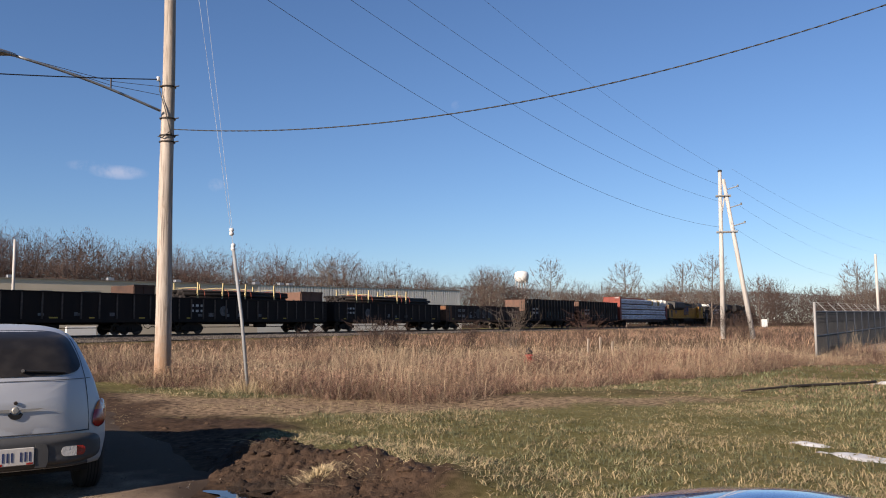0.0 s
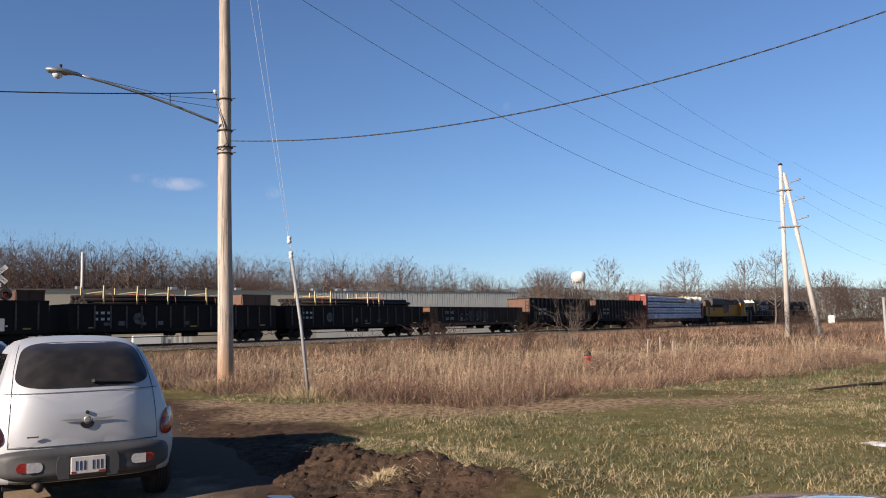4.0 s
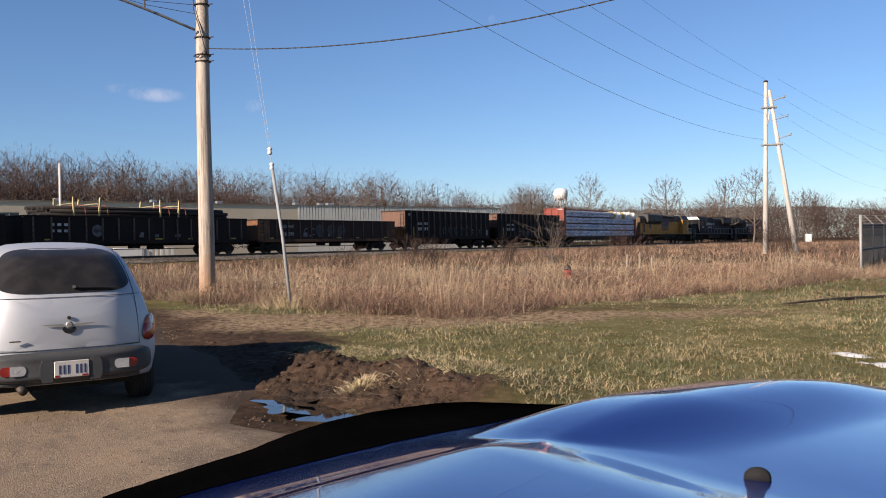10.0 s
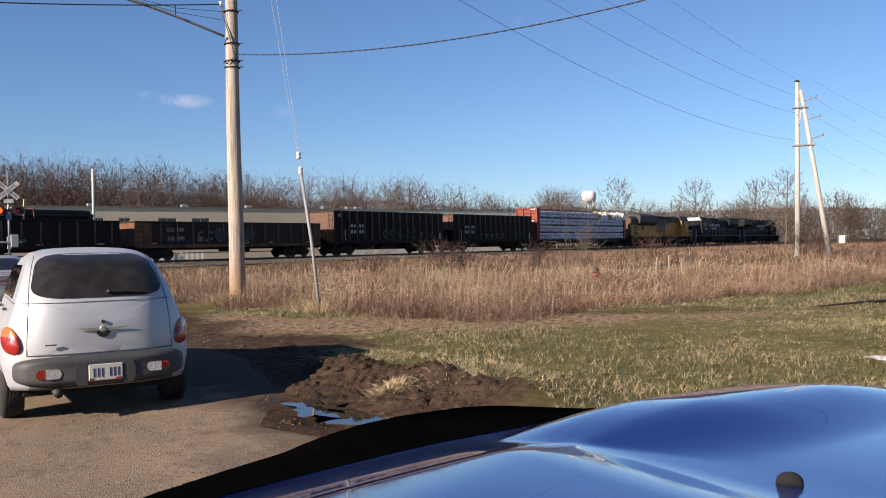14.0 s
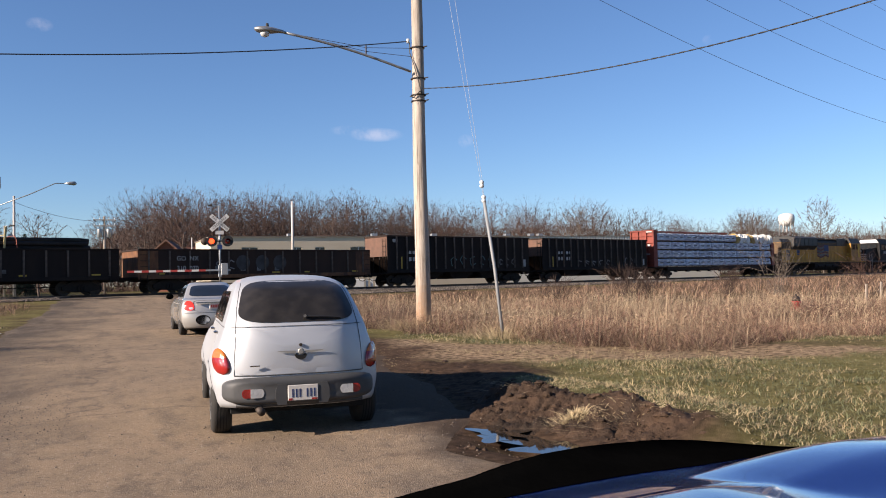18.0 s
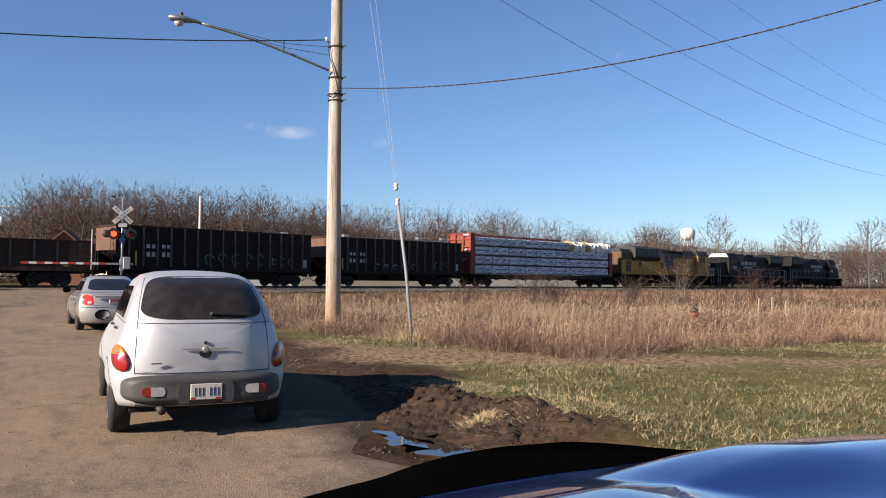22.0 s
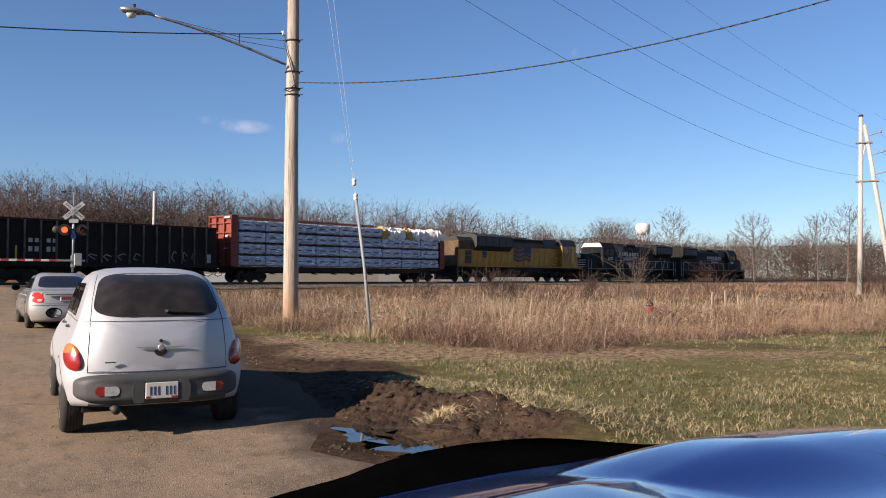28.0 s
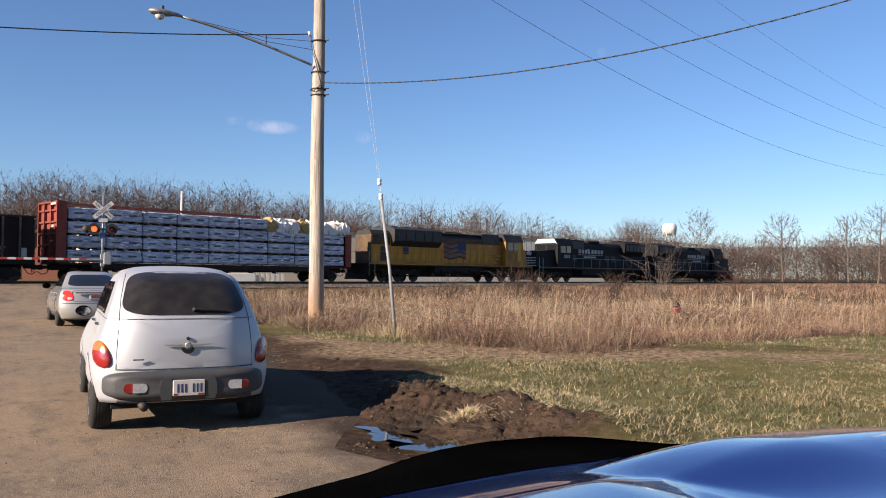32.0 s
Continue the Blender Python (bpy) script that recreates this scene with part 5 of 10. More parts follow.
def lumber_car(x0, x1, rng):
    e, L = car("lumber_flat_car", x0, x1, "red centre-beam flat car of the train with end bulkheads", "freight car")
    bm = bmesh.new()
    box(bm, -L, L, -1.45, 1.45, 1.02, 1.16, 0.02)
    for s in (-1, 1):
        a, b = sorted((s * 1.45, s * 1.38))
        box(bm, -L + 2, L - 2, a, b, 0.78, 1.02)
    box(bm, -L, L, -0.3, 0.3, 0.68, 1.02)
    part("deck", bm, M["car_brown"], e)
    for s in (-1, 1):
        bm = bmesh.new()
        x = s * L
        zb = 4.86 if s < 0 else 3.72
        box(bm, *sorted((x, x - s * 0.08)), -1.45, 1.45, 1.16, zb)
        box(bm, *sorted((x - s * 0.08, x - s * 0.42)), -1.45, -1.37, 1.16, zb)
        box(bm, *sorted((x - s * 0.08, x - s * 0.42)), 1.37, 1.45, 1.16, zb)
        b = part("bulkhead", bm, M["oxide_red"], e, "red steel end bulkhead")
        bm = bmesh.new()
        for z in (1.5, 2.2, 2.9, 3.6, 4.3, 4.8)[:6 if s < 0 else 4]:
            box(bm, *sorted((x, x + s * 0.13)), -1.43, 1.43, z - 0.05, z + 0.05)
        for yy in (-1.4, -0.5, 0.5, 1.4):
            box(bm, *sorted((x, x + s * 0.17)), yy - 0.05, yy + 0.05, 1.16, zb)
        part("stiffener", bm, M["oxide_red"], b)
        for ya, yb, za, zc in ((-1.25, -0.55, 4.62, 4.75), (-1.0, -0.7, 3.2, 3.42), (-1.0, -0.55, 2.4, 2.5)):
            if zc < zb:
                bm = bmesh.new()
                box(bm, *sorted((x + s * 0.175, x + s * 0.18)), ya, yb, za, zc)
                part("placard", bm, M["decal_white"], b, "white stencilled placard")
        bogie(e, s * (L - 2.1))
        coupler(e, s * L, s)
    bm = bmesh.new()
    box(bm, -L + 0.4, L - 7.6, -0.22, 0.22, 4.70, 4.84)
    part("centre_beam", bm, M["oxide_red"], e)
    for i in range(14):
        bm = bmesh.new()
        x = -L + 0.8 + i * (2 * L - 1.6) / 13
        rod(bm, (x, 0, 1.16), (x, 0, 4.7 if x < L - 7.6 else 3.7), 0.07, seg=6)
        part("beam_post", bm, M["oxide_red"], e)
    for i in range(9):
        x = -L + 3.5 + i * 2.0
        bm = bmesh.new()
        box(bm, x - 0.12, x + 0.12, -1.42, -1.2, 0.6, 0.78)
        rod(bm, (x, -1.4, 0.61), (x + 0.3, -1.4, 0.61), 0.03)
        part("winch", bm, M["bogie_iron"], e)
    # the load, pack by pack
    n, w = 9, (2 * L - 1.0) / 9
    load = thing("lumber_load", train_pose(0), "stacked lumber packs in blue-white plastic wrap on the flat car", "lumber")
    CARS.append((load, (x0 + x1) / 2, False))
    firsts = []
    for v in range(4):
        bm = bmesh.new()
        box(bm, -w / 2 + 0.03, w / 2 - 0.03, -1.36, -0.2, 0.05, 0.755, 0.05)
        bmesh.ops.subdivide_edges(bm, edges=[ed for ed in bm.edges if ed.calc_length() > 0.5], cuts=10, use_grid_fill=True)
        for vv in bm.verts:
            q = vv.co.copy()
            vv.co += noise.noise_vector(Vector((q.x * 2.2 + v * 9, q.y * 2.2, q.z * 3.1))) * 0.05
            fold = abs(noise.noise(Vector((q.x * 3.2 + q.z * 2.6 + v * 5, q.y * 3, q.z * 1.6 - q.x * 1.2))))          # slack folds of the film
            vv.co.y += 0.10 * max(0.0, 0.32 - fold) * (1 if q.y > -0.8 else -1)
        firsts.append(bm)
    packs, mark = [None] * 4, None
    for side in (0, 1):
        for row in range(4):
            for i in range(n):
                if row == 3 and i >= 6:
                    continue
                v = rng.randrange(4)
                m = Matrix.Translation((-L + 0.5 + w * (i + 0.5), 0, 1.18 + 0.86 * row)) @ Matrix.Rotation(math.pi * side, 4, "Z")
                if packs[v] is None:
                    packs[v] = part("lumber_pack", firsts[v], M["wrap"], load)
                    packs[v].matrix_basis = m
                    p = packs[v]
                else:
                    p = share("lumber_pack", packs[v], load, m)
                if side == 0:
                    for k in (-0.55, 0.5):
                        if mark is None:
                            bm = bmesh.new()
                            box(bm, -0.26, 0.26, -1.425, -1.40, 0.36, 0.46)
                            mark = part("printed_mark", bm, M["decal_grey"], p)
                            mark.matrix_basis = Matrix.Translation((k, 0, 0))
                        else:
                            share("printed_mark", mark, p, Matrix.Translation((k, 0, 0)))
    bm = bmesh.new()
    for row in range(1, 4):
        for i in range(n):
            for k in (-0.8, 0.0, 0.8):
                x = -L + 0.5 + w * (i + 0.5) + k
                for s in (-1, 1):
                    a, b = sorted((s * 1.3, s * 0.3))
                    box(bm, x - 0.05, x + 0.05, a, b, 1.18 + 0.86 * row - 0.055, 1.18 + 0.86 * row + 0.05)
    tagged(part("dunnage", bm, M["lumber_end"], load), kind="stuff")
    # torn covers along the low end
    for i in range(8):
        bm = bmesh.new()
        bmesh.ops.create_icosphere(bm, subdivisions=3, radius=1.0)
        x = -L + 0.5 + w * 6 + 0.4 + i * 0.98
        for v in bm.verts:
            q = v.co.copy()
            nz = noise.noise_vector(q * 2.6 + Vector((i * 7, 0, 0)))
            v.co = Vector((x + q.x * 0.78, -0.75 + q.y * 0.72, 4.12 + q.z * 0.52)) + Vector((nz.x * 0.34, nz.y * 0.22, nz.z * 0.38))
            if v.co.y < -1.25 and q.z < 0.2:
                v.co.z -= 0.3 * abs(nz.x) + 0.1
        part("torn_cover", bm, M["tan_wrap"] if i in (0, 3) else M["wrap_white"], load, "crumpled torn cover sheet")
    bm = bmesh.new()
    box(bm, -L + 0.5 + w * 6, -L + 0.5 + w * 9, -1.3, 1.3, 3.66, 3.8, 0.03)
    part("top_sheet", bm, M["tan_wrap"], load, "exposed tan lumber")
    return e, L


def loco(x0, x1, kind, flip, label, rng):
    e, L = car("locomotive", x0, x1, label, "locomotive", flip)
    body, roofc, trim = (M["uy"], M["ugrey"], M["decal_white"]) if kind == "yellow" else (M["nblack"], M["nblack"], M["decal_white"])
    y = 0.98
    cx = 1.7 if kind == "yellow" else 0.0          # how far ahead the cab stands
    # frame, walkways, tank
    bm = bmesh.new()
    box(bm, -L + 0.5, L - 0.5, -1.5, 1.5, 1.30, 1.52, 0.02)
    box(bm, -L + 0.5, L - 0.5, -0.6, 0.6, 0.95, 1.3)
    part("frame", bm, M["bogie_iron"], e)
    bm = bmesh.new()
    plate(bm, [(-1.45, 1.28), (-1.45, 0.75), (-1.05, 0.42), (1.05, 0.42), (1.45, 0.75), (1.45, 1.28)], -3.1, 3.1, "yz")
    part("fuel_tank", bm, M["bogie_iron"], e)
    bm = bmesh.new()
    for k in (-2.4, -0.6, 1.4):
        rod(bm, (k, -1.5, 0.95), (k + 1.2, -1.5, 0.95), 0.14)
    part("air_tank", bm, M["bogie_iron"], e)
    for s in (-1, 1):
        bogie(e, s * 6.9, 3, 1.85, 0.52)
        coupler(e, s * (L - 0.35), s)
    # long hood
    bm = bmesh.new()
    hood_x0, hood_x1 = -L + 1.3, 5.0 + cx
    prof = [(-y, 1.52), (y, 1.52), (y, 3.95), (y - 0.3, 4.28), (-y + 0.3, 4.28), (-y, 3.95)]
    plate(bm, prof, hood_x0, hood_x1, "yz")
    part("long_hood", bm, body, e)
    bm = bmesh.new()
    plate(bm, [(-y - 0.01, 3.88), (y + 0.01, 3.88), (y + 0.01, 3.96), (y - 0.29, 4.3), (-y + 0.29, 4.3), (-y - 0.01, 3.96)], hood_x0 - 0.01, hood_x1, "yz")
    part("hood_roof", bm, roofc, e)
    # flared radiator section
    bm = bmesh.new()
    r0, r1 = hood_x0 + (2.2 if kind == "yellow" else 0.1), hood_x0 + (8.0 if kind == "yellow" else 4.6)
    plate(bm, [(-y - 0.01, 3.0), (-1.42, 3.45), (-1.45, 4.42), (-1.0, 4.62), (1.0, 4.62), (1.45, 4.42), (1.42, 3.45), (y + 0.01, 3.0)], r0, r1, "yz")
    rad = part("radiator_housing", bm, roofc if kind == "yellow" else body, e, "flared radiator housing")
    for i in range(5):
        xx = r0 + 0.35 + i * (r1 - r0 - 0.5) / 5
        for a, b in ((-1.465, -1.44), (1.44, 1.465)):
            bm = bmesh.new()
            box(bm, xx, xx + (r1 - r0 - 0.5) / 5 - 0.12, a, b, 3.55, 4.3)
            part("intake_grille", bm, M["black_paint"], rad)
    for i in range(3):
        bm = bmesh.new()
        lathe(bm, [(0.62, 4.6), (0.62, 4.72), (0.52, 4.74), (0.1, 4.70), (0.05, 4.70)], (r0 + 0.9 + 1.5 * i, 0, 0), 18)
        part("roof_fan", bm, roofc, rad)
    bm = bmesh.new()
    box(bm, -1.2, 1.0, -0.85, 0.85, 4.28, 4.52, 0.05)
    box(bm, 2.0 + cx, 4.6 + cx, -1.0, 1.0, 3.5, 4.5, 0.05)
    part("blower_housing", bm, roofc, e)
    bm = bmesh.new()
    rod(bm, (-1.9, 0, 4.25), (-1.9, 0, 4.62), 0.28, seg=12)
    part("exhaust_stack", bm, M["black_paint"], e)
    for i in range(4):
        for a, b in ((-1.02, -0.995), (0.995, 1.02)):
            bm = bmesh.new()
            box(bm, 2.15 + cx + i * 0.6, 2.7 + cx + i * 0.6, a, b, 3.55, 4.38)
            part("brake_grille", bm, M["black_paint"], e)
    # hood doors
    first = None
    for s in (-1, 1):
        for i in range(14 if kind != "yellow" else 16):
            x = hood_x0 + 0.5 + i * 0.94
            if first is None:
                bm = bmesh.new()
                box(bm, -0.42, 0.42, -0.022, 0, 1.65, 2.95, 0.01)
                first = part("hood_door", bm, body, e)
                first.matrix_basis = Matrix.Translation((x, -y, 0))
            else:
                share("hood_door", first, e, Matrix.Translation((x, s * y, 0)) @ Matrix.Rotation(0 if s < 0 else math.pi, 4, "Z"))
    # cab and nose
    bm = bmesh.new()
    plate(bm, [(-1.5, 1.52), (1.5, 1.52), (1.5, 3.85), (1.1, 4.52), (-1.1, 4.52), (-1.5, 3.85)], 5.0 + cx, 7.7 + cx, "yz")
    cab = part("cab", bm, body, e)
    bm = bmesh.new()
    plate(bm, [(-1.52, 3.86), (1.52, 3.86), (1.12, 4.55), (-1.12, 4.55)], 4.98 + cx, 7.75 + cx, "yz")
    part("cab_roof", bm, roofc, cab)
    for s in (-1, 1):
        for xa, xb in ((5.35 + cx, 6.1 + cx), (6.3 + cx, 7.2 + cx)):
            bm = bmesh.new()
            a, b = sorted((s * 1.505, s * 1.49))
            box(bm, xa, xb, a, b, 3.05, 3.75)
            part("side_window", bm, M["glass_dark"], cab)
    bm = bmesh.new()
    box(bm, 7.69 + cx, 7.72 + cx, -1.2, -0.15, 3.35, 4.0)
    box(bm, 7.69 + cx, 7.72 + cx, 0.15, 1.2, 3.35, 4.0)
    part("windscreen", bm, M["glass_dark"], cab)
    bm = bmesh.new()
    hexa(bm, [(7.7 + cx, -1.15, 1.52), (L - 0.75, -1.0, 1.52), (L - 0.75, 1.0, 1.52), (7.7 + cx, 1.15, 1.52), (7.7 + cx, -1.1, 3.35), (L - 0.95, -0.9, 3.15), (L - 0.95, 0.9, 3.15), (7.7 + cx, 1.1, 3.35)])
    nose = part("nose", bm, body, e)
    # end plates, steps and rails
    for s in (-1, 1):
        bm = bmesh.new()
        box(bm, *sorted((s * (L - 0.5), s * (L - 0.6))), -1.4, 1.4, 0.55, 1.52)
        plate(bm, [(s * (L - 0.5), 0.2), (s * (L - 0.3), 0.2), (s * (L - 0.45), 0.75), (s * (L - 0.5), 0.75)], -1.25, 1.25)
        part("pilot", bm, M["bogie_iron"], e)
        for sy in (-1, 1):
            bm = bmesh.new()
            for k in range(4):
                a, b = sorted((sy * 1.48, sy * 1.1))
                box(bm, *sorted((s * (L - 0.6), s * (L - 1.2))), a, b, 0.45 + 0.28 * k, 0.50 + 0.28 * k)
            part("step", bm, M["bogie_iron"], e)
            bm = bmesh.new()
            for xx in (L - 0.62, L - 1.25):
                rod(bm, (s * xx, sy * 1.5, 0.5), (s * xx, sy * 1.5, 2.5), 0.022, seg=5)
            part("grab_rail", bm, M["stake_wood"] if kind == "yellow" else trim, e, "pale grab rail")
    for sy in (-1, 1):
        bm = bmesh.new()
        rod(bm, (-L + 1.25, sy * 1.46, 2.5), (5.0 + cx, sy * 1.46, 2.5), 0.018, seg=5)
        for i in range(10 if cx == 0 else 11):
            x = -L + 1.3 + i * 1.65
            rod(bm, (x, sy * 1.46, 1.52), (x, sy * 1.46, 2.5), 0.016, seg=5)
        part("handrail", bm, body if kind == "yellow" else M["galv"], e)
        bm = bmesh.new()
        a, b = sorted((sy * 1.49, sy * 1.515))
        box(bm, -L + 0.6, L - 0.6, a, b, 1.44, 1.53)
        part("sill_stripe", bm, M["uy"] if kind == "yellow" else M["decal_grey"], e)
    if kind == "yellow":
        for s in (-1, 1):
            yy = s * (y + 0.03)
            # waving striped flag and bars
            fl = []
            for k in range(7):
                bm = bmesh.new()
                for i in range(10):
                    xa, xb = -1.5 + i * 0.3, -1.5 + (i + 1) * 0.3
                    za, zb = (0.10 * math.sin(v * 2.6) + 3.5 - 0.22 * k for v in (xa, xb))
                    v = [bm.verts.new(c) for c in ((xa, yy, za - 0.10), (xb, yy, zb - 0.10), (xb, yy, zb + 0.10), (xa, yy, za + 0.10))]
                    bm.faces.new(v)
                part("flag_stripe", bm, M["flag_red"] if k % 2 == 0 else M["decal_grey"], e)
            bm = bmesh.new()
            a, b = sorted((yy, yy + s * 0.006))
            box(bm, 0.35, 1.5, a, b, 2.85, 3.6)
            part("flag_canton", bm, M["flag_blue"], e)
            bm = bmesh.new()
            box(bm, -6.6, -5.9, a, b, 2.35, 2.95)
            part("shield", bm, M["flag_blue"], e, "small blue shield emblem")
        # grimy rear: end panel, battery doors and a brown band under the roof
        bm = bmesh.new()
        box(bm, hood_x0 - 0.03, hood_x0 - 0.002, -y, y, 1.55, 3.86)
        box(bm, hood_x0 + 0.05, hood_x0 + 2.1, -y - 0.034, -y - 0.001, 3.1, 3.86)
        part("grimy_panel", bm, M["loco_grime"], e, "soot-stained rear panels")
        bm = bmesh.new()
        box(bm, hood_x0 + 1.0, hood_x0 + 1.9, -y - 0.04, -y - 0.02, 1.75, 3.0, 0.01)
        part("rear_door", bm, M["black_paint"], e, "dark open doorway in the hood")
        bm = bmesh.new()
        box(bm, hood_x0 + 8.05, hood_x1, -y - 0.014, -y - 0.001, 3.5, 3.87)
        box(bm, hood_x0 + 8.05, 3.65, -0.92, 0.92, 4.29, 4.40, 0.03)
        part("roof_band", bm, M["loco_grime"], e, "brown soot-stained band under the roof")
        # cab door and steps: sunlight on their faces put into a brighter yellow
        bm = bmesh.new()
        box(bm, 8.55 + cx * 0, 9.0, -1.512, -1.502, 2.0, 3.8)
        part("cab_door", bm, M["uy_sunlit"], cab, "cab door in a brighter yellow that stands for sun on it")
        bm = bmesh.new()
        for k in range(3):
            box(bm, 4.9 + 0.25 * k, 5.35 + 0.25 * k, -1.515, -1.49, 1.75 + 0.32 * k, 1.85 + 0.32 * k)
        part("yellow_step", bm, M["uy_sunlit"], e, "steps below the cab in a brighter yellow that stands for sun")
    else:
        for s in (-1, 1):
            bm = bmesh.new()
            a, b = sorted((s * (y + 0.028), s * (y + 0.034)))
            for i in range(8):
                if i == 4:
                    plate(bm, [(-1.6 + i * 0.62, 3.05), (-1.15 + i * 0.62, 3.05), (-1.0 + i * 0.62, 3.6), (-1.35 + i * 0.62, 3.6)], a, b)
                else:
                    box(bm, -1.6 + i * 0.62, -1.15 + i * 0.62, a, b, 3.08, 3.5)
            box(bm, -1.6, 3.3, a, b, 2.9, 2.95)
            box(bm, -0.2, 2.2, a, b, 2.62, 2.78)
            part("lettering_bars", bm, M["decal_white"], e)
            bm = bmesh.new()
            a, b = sorted((s * 1.503, s * 1.509))
            for i in range(4):
                box(bm, 5.5 + i * 0.28, 5.7 + i * 0.28, a, b, 2.5, 2.85)
            part("cab_number_bars", bm, M["decal_white"], cab)
            for hx in (-4.2, -2.9, 3.6):
                bm = bmesh.new()
                a2, b2 = sorted((s * (y + 0.024), s * (y + 0.05)))
                box(bm, hx, hx + 0.9, a2, b2, 2.2, 2.9, 0.02)
                part("vent_louvre", bm, M["ugrey"], e)
        bm = bmesh.new()
        xx = L - 0.74
        plate(bm, [(-1.45, 3.95), (-1.05, 4.5), (1.05, 4.5), (1.45, 3.95), (1.2, 4.05), (-1.2, 4.05)], 7.76, 7.79, "yz")
        part("mane_stripe", bm, M["white_bright"], cab, "white painted stripe round the windscreen")
        bm = bmesh.new()
        for k in range(4):
            box(bm, xx, xx + 0.012, -0.98, 0.98, 1.62 + 0.26 * k, 1.70 + 0.26 * k)
        plate(bm, [(-0.25, 2.75), (0.2, 2.7), (0.35, 2.95), (0.0, 3.2), (-0.3, 3.0)], xx - 0.14, xx - 0.05, "yz")
        part("nose_stripe", bm, M["white_bright"], nose, "white nose stripes")
    return e, L


# the loco yellow again, brightened in colour for faces drawn as sunlit
M["uy_sunlit"] = mat("sunlit_yellow", (0.80, 0.46, 0.02), (0.62, 0.34, 0.02), rough=0.5, scale=1.5, bump=0.02)
M["loco_grime"] = mat("loco_grime", (0.17, 0.10, 0.045), (0.07, 0.045, 0.028), rough=0.8, scale=1.5, var=0.9, bump=0.05)
M["uy"] = mat("loco_yellow", (0.76, 0.335, 0.010), (0.32, 0.138, 0.014), rough=0.55, scale=1.6, var=0.8, bump=0.05, stretch=(1, 1, 0.4))
M["ugrey"] = mat("loco_grey", (0.036, 0.034, 0.032), (0.02, 0.019, 0.018), rough=0.6, scale=1.2, var=0.7, bump=0.05)
M["nblack"] = mat("loco_black", (0.010, 0.011, 0.013), (0.022, 0.02, 0.019), rough=0.6, scale=1.2, var=0.7, bump=0.05, gloss=0.12)
M["flag_red"] = mat("flag_red", (0.17, 0.035, 0.03), rough=0.6, scale=4, bump=0.0)
M["flag_blue"] = mat("flag_blue", (0.03, 0.05, 0.16), rough=0.6, scale=4, bump=0.0)
M["white_bright"] = mat("white_bright", (0.82, 0.82, 0.80), (0.7, 0.7, 0.68), rough=0.45, scale=3, bump=0.0)


def build_train():
    rng = random.Random(7)
    loco(70.3, 93.2, "black", False, "black diesel locomotive leading the freight train", rng)
    loco(46.9, 69.9, "black", True, "black diesel locomotive with white-striped nose, running backwards", rng)
    loco(24.0, 46.9, "yellow", False, "yellow and grey diesel locomotive with striped flag", rng)
    lumber_car(0.0, 22.6, rng)
    hopper(-16.2, -1.4, "black ribbed hopper car with pale spray-painted strokes", rng, False)
    hopper(-32.8, -17.8, "black ribbed hopper car with teal graffiti", rng, True)
    e, L = gondola(-51.3, -34.3, "dark rusty gondola car with rust-orange ends", rng, "car_brown", rusty=True, mark=("GO  NX", "310  070"))
    scrawl(e, rng, -3.6, -2.0, 1.35, 2.1, -1.455, M["graffiti_pale"], 2)
    for i, x in enumerate((-1.6, -0.2, 1.1)):
        bm = bmesh.new()
        lathe(bm, [(0.28, -1.462), (0.5, -1.462), (0.5, -1.455), (0.28, -1.455)], (x, 0, 1.85), 12, "y")
        part("graffiti", bm, M["graffiti_faint"], e, "faded rounded spray paint")
    gondola(-69.9, -52.4, "black gondola car loaded with pipes", rng, n=15)
    pipe_load(-69.4, -53.2, "bundled black steel pipes with wooden stakes", rng, (-5.2, -3.6, 1.2, 2.6))
    gondola(-88.0, -71.0, "black gondola car loaded with pipes", rng, n=15)
    pipe_load(-87.5, -74.6, "bundled black steel pipes with wooden stakes", rng, (-4.6, -2.2, 0.2, 3.6))
    gondola(-107.0, -89.3, "long dark gondola car with stained sides", rng, n=13, zt=2.9)
    gondola(-125.0, -108.3, "dark gondola car at the end of the view", rng, n=13)
    for x0, x1, m_, w in ((-74.2, -71.3, "brown_end", 1.2), (-91.3, -89.5, "crate_brown", 1.3)):
        e = thing("steel_crate", train_pose(0), "open rusty steel crate riding in a gondola", "crate")
        CARS.append((e, (x0 + x1) / 2, False))
        L = (x1 - x0) / 2
        for s in (-1, 1):
            bm = bmesh.new()
            a, b = sorted((s * w, s * (w - 0.08)))
            box(bm, -L, L, a, b, 1.05, 3.5)
            part("side_panel", bm, M[m_], e)
            bm = bmesh.new()
            a, b = sorted((s * L, s * (L - 0.08)))
            box(bm, a, b, -w + 0.08, w - 0.08, 1.05, 3.5)
            part("end_panel", bm, M[m_], e)
        bm = bmesh.new()
        for k in (-0.9, 0, 0.9):
            box(bm, k * L - 0.06, k * L + 0.06, -w - 0.06, -w, 1.05, 3.55)
        box(bm, -L, L, -w - 0.06, -w, 3.42, 3.55)
        part("crate_frame", bm, M[m_], e)


build_train()


def motions():
    for e, c, flip in CARS:
        turn = Matrix.Rotation(math.pi, 4, "Z") if flip else Matrix.Identity(4)
        walk(e, [(t, train_pose(train_at(t) + c) @ turn) for t in range(0, 33, 4)])
    for o, x, r in WHEELS:
        car_ob = o.parent.parent
        back = -1 if any(e == car_ob and f for e, c, f in CARS) else 1
        walk(o, [(t, Matrix.Translation((x, 0, r)) @ Matrix.Rotation(back * (train_at(t) - train_at(0)) / r, 4, "Y")) for t in (i * 32 / 224 for i in range(225))])

